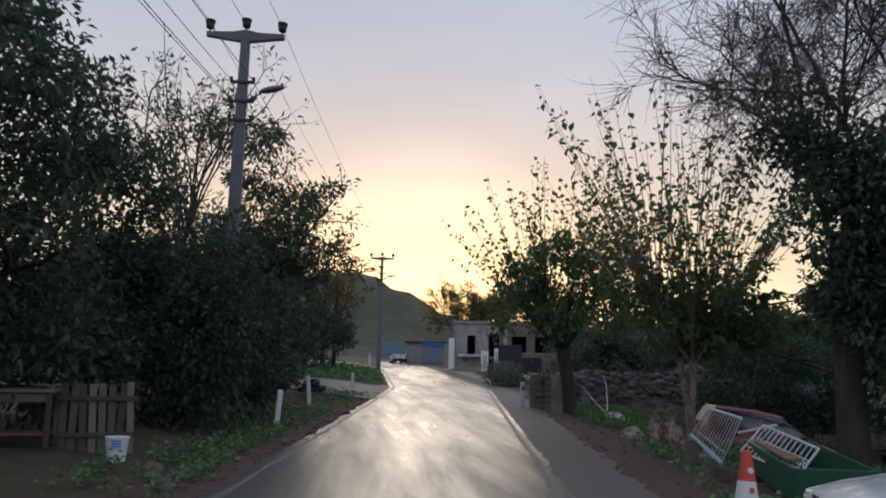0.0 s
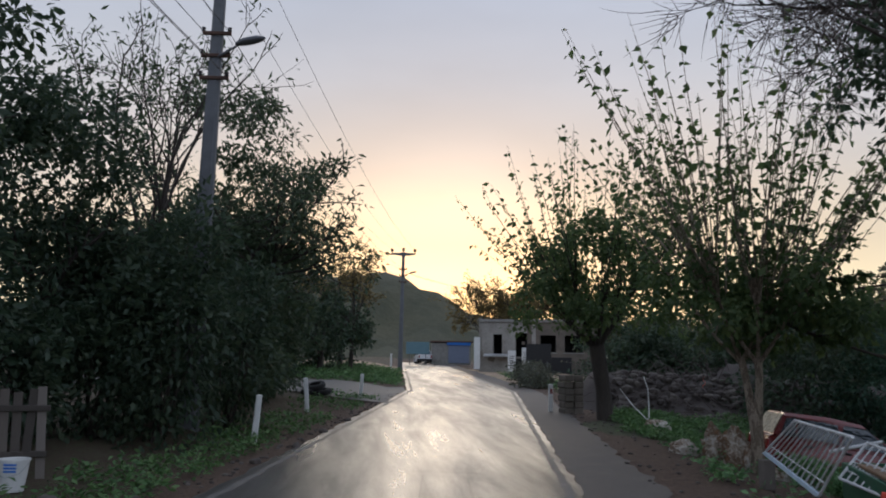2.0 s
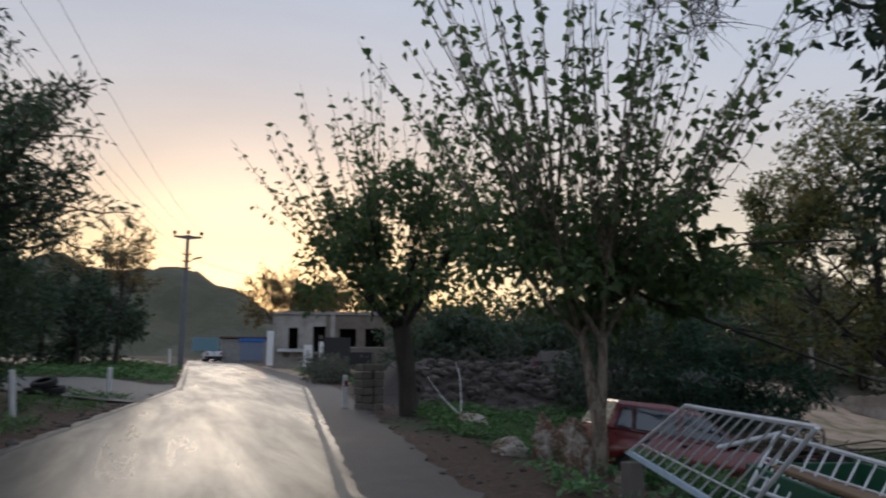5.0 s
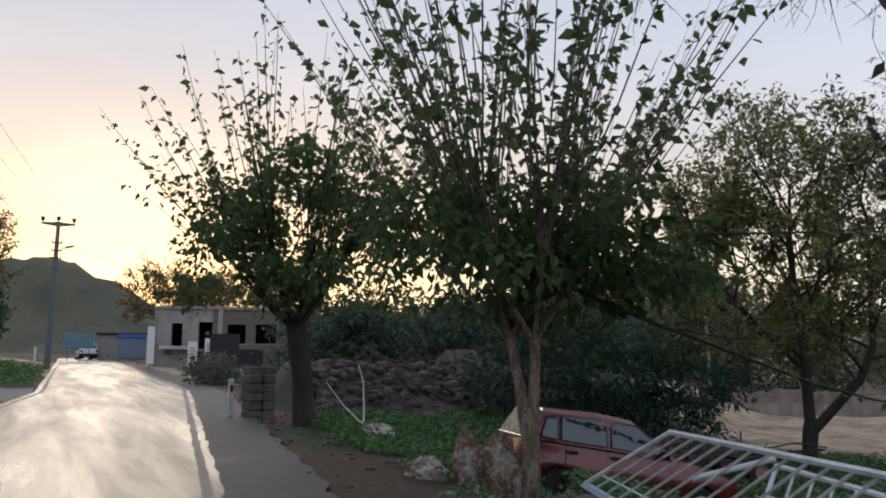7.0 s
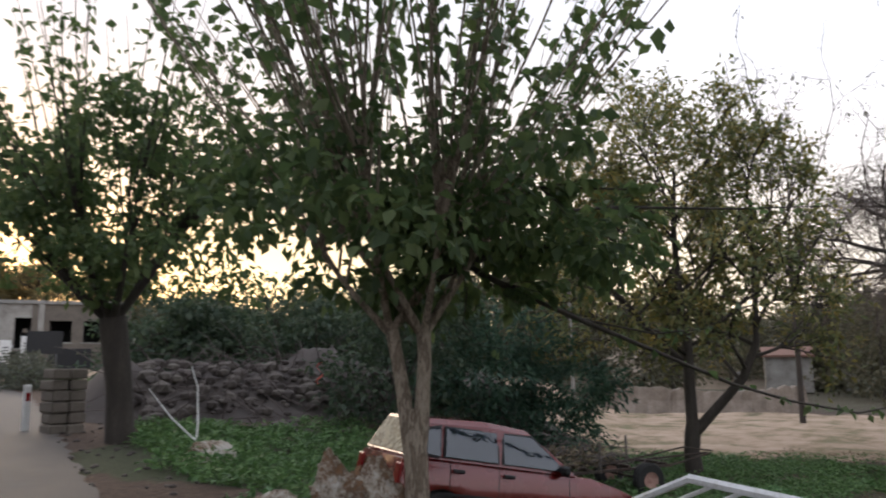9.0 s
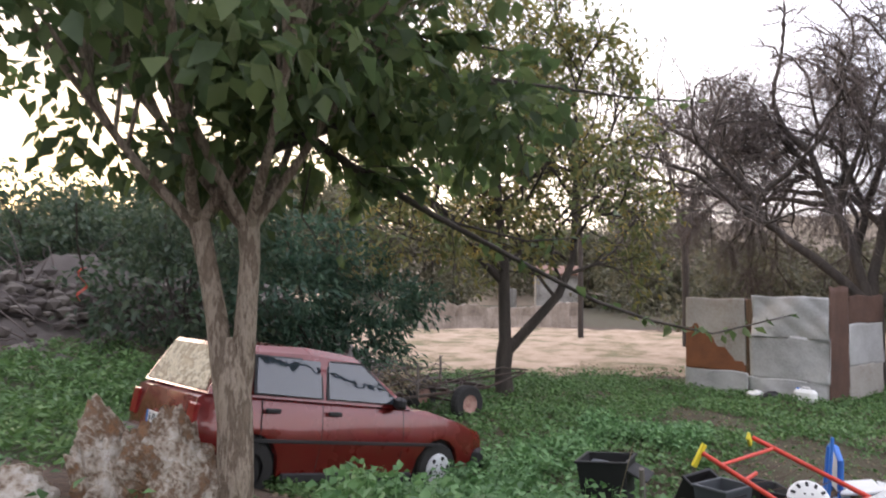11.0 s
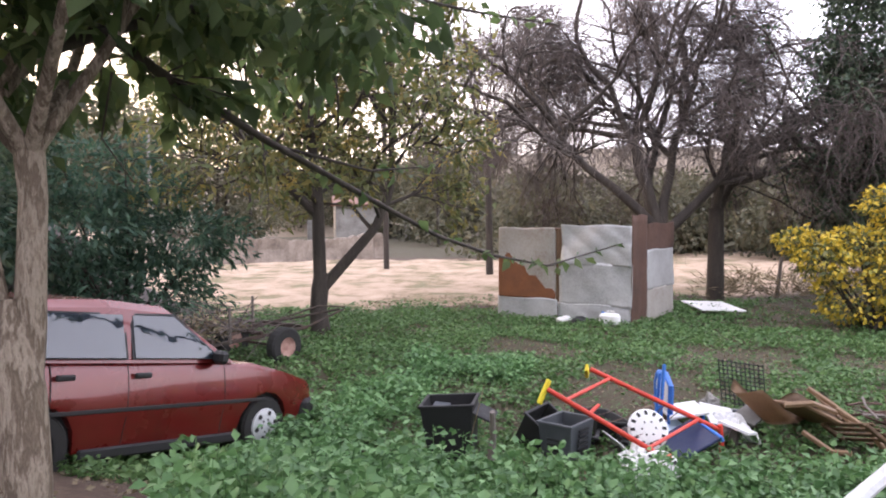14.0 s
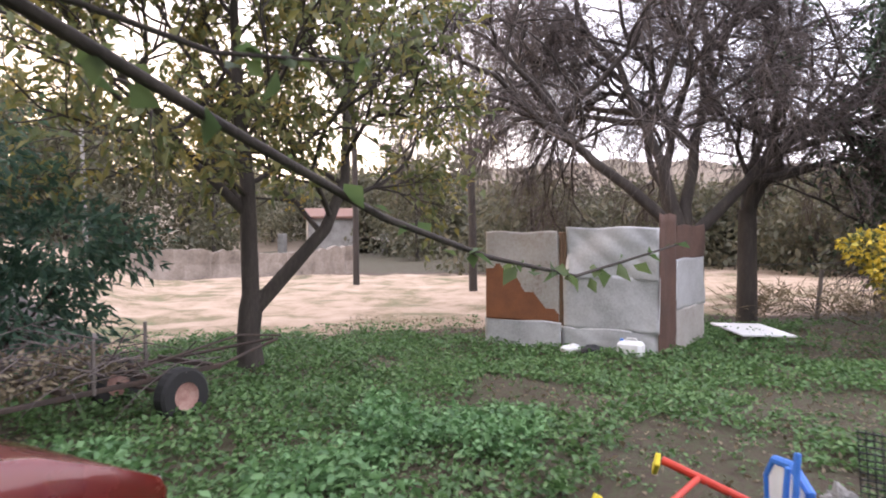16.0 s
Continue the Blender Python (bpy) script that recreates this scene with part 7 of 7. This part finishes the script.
def railing(a, b, c, d, bars, label, blue=False, infill=False):
    """A welded railing panel with corners a, b along the bottom and c, d along the top."""
    r = thing("railing", pose(0, 0, 0), label, "railing", "white metal railings")
    a, b, c, d = (Vector(v) for v in (a, b, c, d))
    n = (b - a).cross(c - a).normalized()
    if blue:
        bm = bmesh.new()
        u = (c - a).normalized() * 0.05
        loop = [a - u, b - u, b + u, a + u]
        v0 = [bm.verts.new(p + n * 0.02) for p in loop]
        v1 = [bm.verts.new(p - n * 0.02) for p in loop]
        bm.faces.new(v0)
        bm.faces.new(v1[::-1])
        for k in range(4):
            bm.faces.new((v0[k], v1[k], v1[(k + 1) % 4], v0[(k + 1) % 4]))
        bmesh.ops.recalc_face_normals(bm, faces=list(bm.faces))
        part("bottom_rail", bm, M_BLUEMETAL, r, "pale blue flat bar")
    else:
        part("bottom_rail", rod([a, b], 0.018, 6), M_WHITEMETAL, r)
    part("top_rail", rod([c, d], 0.02, 6), M_WHITEMETAL, r)
    part("end_post", rod([a, c], 0.016, 6), M_WHITEMETAL, r)
    part("end_post", rod([b, d], 0.016, 6), M_WHITEMETAL, r)
    for k in range(1, bars):
        f = k / bars
        part("baluster", rod([a.lerp(b, f), c.lerp(d, f)], 0.009, 5), M_WHITEMETAL, r)
    part("mid_rail", rod([a.lerp(c, 0.22), b.lerp(d, 0.22)], 0.008, 5), M_WHITEMETAL, r)
    if infill:
        for k in range(bars * 2):
            f = (k + 0.5) / (bars * 2)
            p = a.lerp(b, f).lerp(c.lerp(d, f), 0.40)
            ring = []
            for q in range(9):
                w = 2 * math.pi * q / 8
                ring.append(p + 0.045 * (math.cos(w) * (b - a).normalized() + math.sin(w) * (c - a).normalized()))
            part("scroll", rod(ring, 0.008, 4), M_WHITEMETAL, r)
        part("mid_rail", rod([a.lerp(c, 0.55), b.lerp(d, 0.55)], 0.008, 5), M_WHITEMETAL, r)


railing((6.05, 13.12, 0.64), (5.5, 10.93, 0.42), (5.82, 11.9, 1.14), (5.35, 10.05, 1.10), 13, "white barred railing panel leaning over the cart", blue=True)
railing((6.12, 11.55, 0.52), (6.0, 9.85, 0.38), (6.62, 11.75, 0.90), (6.24, 9.75, 0.74), 12, "white scrollwork railing panel lying on the cart", infill=True)
pipe = thing("pipe", pose(0, 0, 0), "white metal pipe resting across the cart", "pipe")
part("tube", rod([(6.60, 12.51, 0.72), (7.08, 12.14, 0.88)], 0.022, 8), M_WHITEMETAL, pipe)
for k, (x, y, z) in enumerate(((6.05, 13.08, 0.6), (5.5, 10.95, 0.4))):
    prop = thing("timber_prop", pose(x, y, gz(x, y)), "rough timber prop under a railing", "timber", "props under the railings")
    part("block", box((0.16, 0.16, max(0.1, z - gz(x, y) - 0.05)), (0, 0, max(0.05, (z - gz(x, y) - 0.05) / 2))), M_WOODGREY, prop)
cone = thing("traffic_cone", pose(4.35, 8.15, gz(4.35, 8.15), 0, 2, 0), "red and white traffic cone at the road edge", "traffic cone")
part("base", box((0.42, 0.42, 0.04), (0, 0, 0.02), bevel=0.012), M_CONERED, cone)
for r0, r1, z0, z1, mat in ((0.155, 0.125, 0.04, 0.24, M_CONERED), (0.125, 0.092, 0.24, 0.45, M_CONEWHITE), (0.092, 0.062, 0.45, 0.66, M_CONERED), (0.062, 0.045, 0.66, 0.76, M_CONERED)):
    part("band", lathe([(r0, z0), (r1, z1), (r1 * 0.9, z1)], 20), mat, cone)
for k, z in enumerate((0.36, 0.56)):
    part("spot", lathe([(0.032, 0), (0.03, 0.004), (0, 0.004)], 12, "y"), M_CONERED if k == 0 else M_CONEWHITE, cone).matrix_basis = pose(0, -0.112 + 0.03 * k, z, 8, 0, 180)

# ---- field wall and far house ----
wall = thing("stone_wall", pose(33.2, 34.8, -0.75, 0, 0, math.degrees(math.atan2(-5.5, 5.0))), "low pale wall of earth and stone across the field", "wall", kind="structure")
bm = bmesh.new()
rows = []
rng_w = np.random.default_rng(12)
for i in range(90):
    u = -9 + i * 0.2
    top = 1.05 + 0.12 * math.sin(u * 0.9) + rng_w.normal(0, 0.04)
    rows.append([bm.verts.new((u, -0.9 + rng_w.normal(0, 0.08), -0.1)), bm.verts.new((u, -0.45 + rng_w.normal(0, 0.08), 0.55)), bm.verts.new((u, -0.25, top)), bm.verts.new((u, 0.3, top)), bm.verts.new((u, 0.5, -0.1))])
for r0, r1 in zip(rows, rows[1:]):
    for k in range(4):
        bm.faces.new((r0[k], r1[k], r1[k + 1], r0[k + 1]))
part("masonry", bm, surface("earth_wall", [(0.11, 0.085, 0.065), (0.20, 0.16, 0.125), (0.29, 0.24, 0.195)], 1.5, (0.9, 0.95), 0.8, 10), wall)
farhouse = thing("house", pose(60.0, 40.0, gz(60.0, 40.0) + 0.2, 0, 0, 30), "small far whitewashed house with a brown door", "house")
part("wall", box((4.6, 3.2, 2.6), (0, 0, 1.2), bevel=0.02), M_PLASTER, farhouse)
part("roof", slab([(-2.6, 2.45), (0, 3.1), (2.6, 2.45), (2.6, 2.6), (0, 3.25), (-2.6, 2.6)], 3.6, "y"), M_ROOF, farhouse)
part("door", box((0.9, 0.06, 1.9), (-0.4, -1.62, 1.0)), M_WOODBROWN, farhouse)
for x in (-1.6, 1.3):
    w = part("window", box((0.8, 0.06, 0.9), (x, -1.62, 1.4)), M_DARK, farhouse)
    part("window_frame", box((0.9, 0.05, 0.06), (x, -1.64, 0.92)), M_WOODBROWN, w)
for dx, dy in ((-3.4, 2.0), (2.6, -3.4)):
    shedlet = thing("concrete_post", pose(60.0 + dx, 40.0 + dy, gz(60.0 + dx, 40.0 + dy)), "pale gate post beside the far house", "post")
    part("shaft", box((0.5, 0.5, 1.6), (0, 0, 0.75), bevel=0.03), M_CONCRETE, shedlet)


# ---- weeds, clover and litter ----
def scatter(name, spots, material, label, seed, leaf, per, height, width=0.6, droop=0.1, stems=False):
    g = Growth(seed)
    rng = g.rng
    where, along = [], []
    for x, y in spots:
        z = gz(x, y)
        h = height * rng.uniform(0.4, 1.1)
        n = per
        a = rng.uniform(0, 2 * math.pi, n)
        r = rng.uniform(0.0, 1.0, n) * leaf * 1.2
        w = np.stack([x + np.cos(a) * r, y + np.sin(a) * r, z + h * rng.uniform(0.25, 1.0, n)], 1)
        where.append(w)
        along.append(np.stack([np.cos(a), np.sin(a), np.full(n, 0.25)], 1))
        if stems:
            g.tube([(x, y, z - 0.03), (x + rng.normal(0, 0.04), y + rng.normal(0, 0.04), z + h)], [0.006, 0.003], 3)
    g.blades(np.concatenate(where), np.concatenate(along), leaf, width, droop, 0.45)
    ob = g.leaves(name, material)
    tagged(ob, label, "plants", kind="stuff")
    if stems:
        tagged(g.wood(name + "_stem", material, None), "thin green weed stems", "plants", kind="stuff")


def patch(seed, n, x0, x1, y0, y1, keep):
    rng = np.random.default_rng(seed)
    pts = np.stack([rng.uniform(x0, x1, n), rng.uniform(y0, y1, n)], 1)
    return [p for p in pts if keep(*p)]


def lumpy(x, y, s=1.0):
    return noise.noise(Vector((x * s, y * s, 3.3)))


def in_yard(x, y):
    s = x - float(road_left(y)) - ROAD_WIDTH
    return s > 2.0


def near_weeds(x, y):
    d = (x - 4.6) * 0.947 + (y - 12.66) * 0.322
    lat = (x - 4.6) * 0.322 - (y - 12.66) * 0.947
    return in_yard(x, y) and 3.2 < d < 6.5 + 0.4 * lumpy(x, y) and -3.0 + 0.15 * d < lat < 3.6 and math.hypot(x - 7.2, y - 15.6) > 0.5 and y < 17.0 + 0.5 * (x - 9.7) and lat > -1.45 - 0.25 * lumpy(x, y, 2.0) and (lat < 0.5 or d < 6.2)


scatter("tall_weeds", patch(1, 2500, 7.2, 12.5, 9.5, 17.5, near_weeds), M_WEED, "lush broad-leaved green weeds at the yard edge", 201, 0.078, 26, 0.46, 0.75, stems=True)
scatter("car_side_weeds", patch(2, 500, 9.5, 13.5, 15.6, 19.0, lambda x, y: y < 17.1 - 0.22 * (x - 10) and x > 10.5 and lumpy(x, y, 0.9) > -0.25 or x > 12.4 and lumpy(x, y, 0.8) > 0), M_WEED, "green weeds growing round the parked car", 202, 0.10, 9, 0.30)
scatter("nettle_clumps", patch(12, 900, 11.0, 15.5, 15.0, 18.6, lambda x, y: lumpy(x, y, 0.9) > -0.05 and y < 18.4 - 0.22 * (x - 10) + 0.6 * (x > 12.6)), M_WEED, "bright green nettle clumps in front of the car", 212, 0.075, 16, 0.26, 0.7)
scatter("clover", patch(3, 23000, 9, 24.5, 7.5, 22.5, lambda x, y: in_yard(x, y) and lumpy(x, y, 0.45) + 0.5 * lumpy(x, y, 1.3) > -0.36 and math.hypot((x - 14.4) * 0.8, y - 13.2) > 1.1 + lumpy(x, y, 1.1) and math.hypot(x - 16.8, (y - 10.2) * 0.8) > 1.0 + lumpy(x, y, 1.0) and math.hypot((x - 22.6) * 0.6, y - 11.0) > 1.3 + lumpy(x, y, 1.0) and (x - 20) * 0.82 + (y - 19) * 0.57 < 1.2 + lumpy(x, y, 0.8)), M_LAWN, "low clover and weeds covering the yard", 203, 0.075, 6, 0.13)
scatter("sparse_clover", patch(4, 8000, 9, 26, 5.0, 24, lambda x, y: in_yard(x, y) and (x - 20) * 0.82 + (y - 19) * 0.57 < 3.0), M_LAWN, "thin low weeds on bare soil", 204, 0.055, 5, 0.06)
scatter("bank_grass", patch(5, 3600, 5.0, 11.5, 17.6, 23.5, lambda x, y: x - float(road_left(y)) - ROAD_WIDTH > 0.9 + 0.4 * lumpy(x, y) and lumpy(x, y, 0.6) > -0.2), M_LAWN, "green grass and weeds beside the road", 205, 0.11, 6, 0.20, 0.35)
scatter("verge_weeds", patch(6, 4200, -6.0, 1.6, 9.5, 28.5, lambda x, y: 0.35 < float(road_left(y)) - x < 1.7 + 0.8 * lumpy(x, y, 0.7) and lumpy(x, y, 0.5) > -0.25), M_LAWN, "green weeds along the shaded road edge", 206, 0.10, 7, 0.22, 0.45)
scatter("far_verge_grass", patch(7, 2600, -9, 2.4, 36.5, 58, lambda x, y: 0.3 < float(road_left(y)) - x < 7), M_LAWN, "rough green grass bank beyond the side road", 207, 0.22, 6, 0.35, 0.3)
scatter("right_verge_grass", patch(8, 1800, 6.5, 14, 26, 54, lambda x, y: 0.7 < x - float(road_left(y)) - ROAD_WIDTH < 2.6 + lumpy(x, y, 0.4)), M_LAWN, "rough green grass on the far verge", 208, 0.18, 6, 0.32, 0.35)
scatter("shoulder_weeds", patch(9, 500, 4.6, 8, 7.0, 17, lambda x, y: x - float(road_left(y)) - ROAD_WIDTH > 0.8 and lumpy(x, y, 0.8) > 0.12), M_WEED, "weed tufts on the road shoulder", 209, 0.10, 8, 0.2)
scatter("dry_stalks", patch(10, 320, 23, 30, 7.5, 13, lambda x, y: lumpy(x, y, 0.4) > -0.2), M_DRY, "dry straw-coloured stalks beyond the shed", 210, 0.34, 6, 0.5, 0.06, -0.5)
scatter("leaf_litter", patch(11, 15000, 8, 24, 7, 21, in_yard), M_DRY, "dead brown leaves on the yard soil", 211, 0.06, 1, 0.02, 0.6, 0.0)
for k, (x, y, h) in enumerate(((8.3, 40.5, 1.3), (9.0, 42.5, 1.1), (8.0, 37.5, 1.0))):
    bush(x, y, 140 + k, [((0, 0, h * 0.5), (1.0, 0.9, h * 0.5), 900)], 0.16, M_GREYLEAF, "grey-green bush on the road verge", 5)


def make_pebbles():
    rng = np.random.default_rng(15)
    bm = bmesh.new()
    for k in range(420):
        y = rng.uniform(6, 32)
        left = rng.random() < 0.45
        x = float(road_left(y)) + (-abs(rng.normal(0.1, 0.25)) if left else ROAD_WIDTH + rng.uniform(-0.1, 1.8))
        s = rng.uniform(0.012, 0.05)
        made = bmesh.ops.create_icosphere(bm, subdivisions=1, radius=s)["verts"]
        z = gz(x, y)
        for v in made:
            v.co = Vector((x + v.co.x * rng.uniform(0.8, 1.3), y + v.co.y, z + v.co.z * 0.6 + 0.01))
    tagged(part("pebbles", bm, M_RUBBLE), "loose stones along the road edges", "stones", kind="stuff")


make_pebbles()
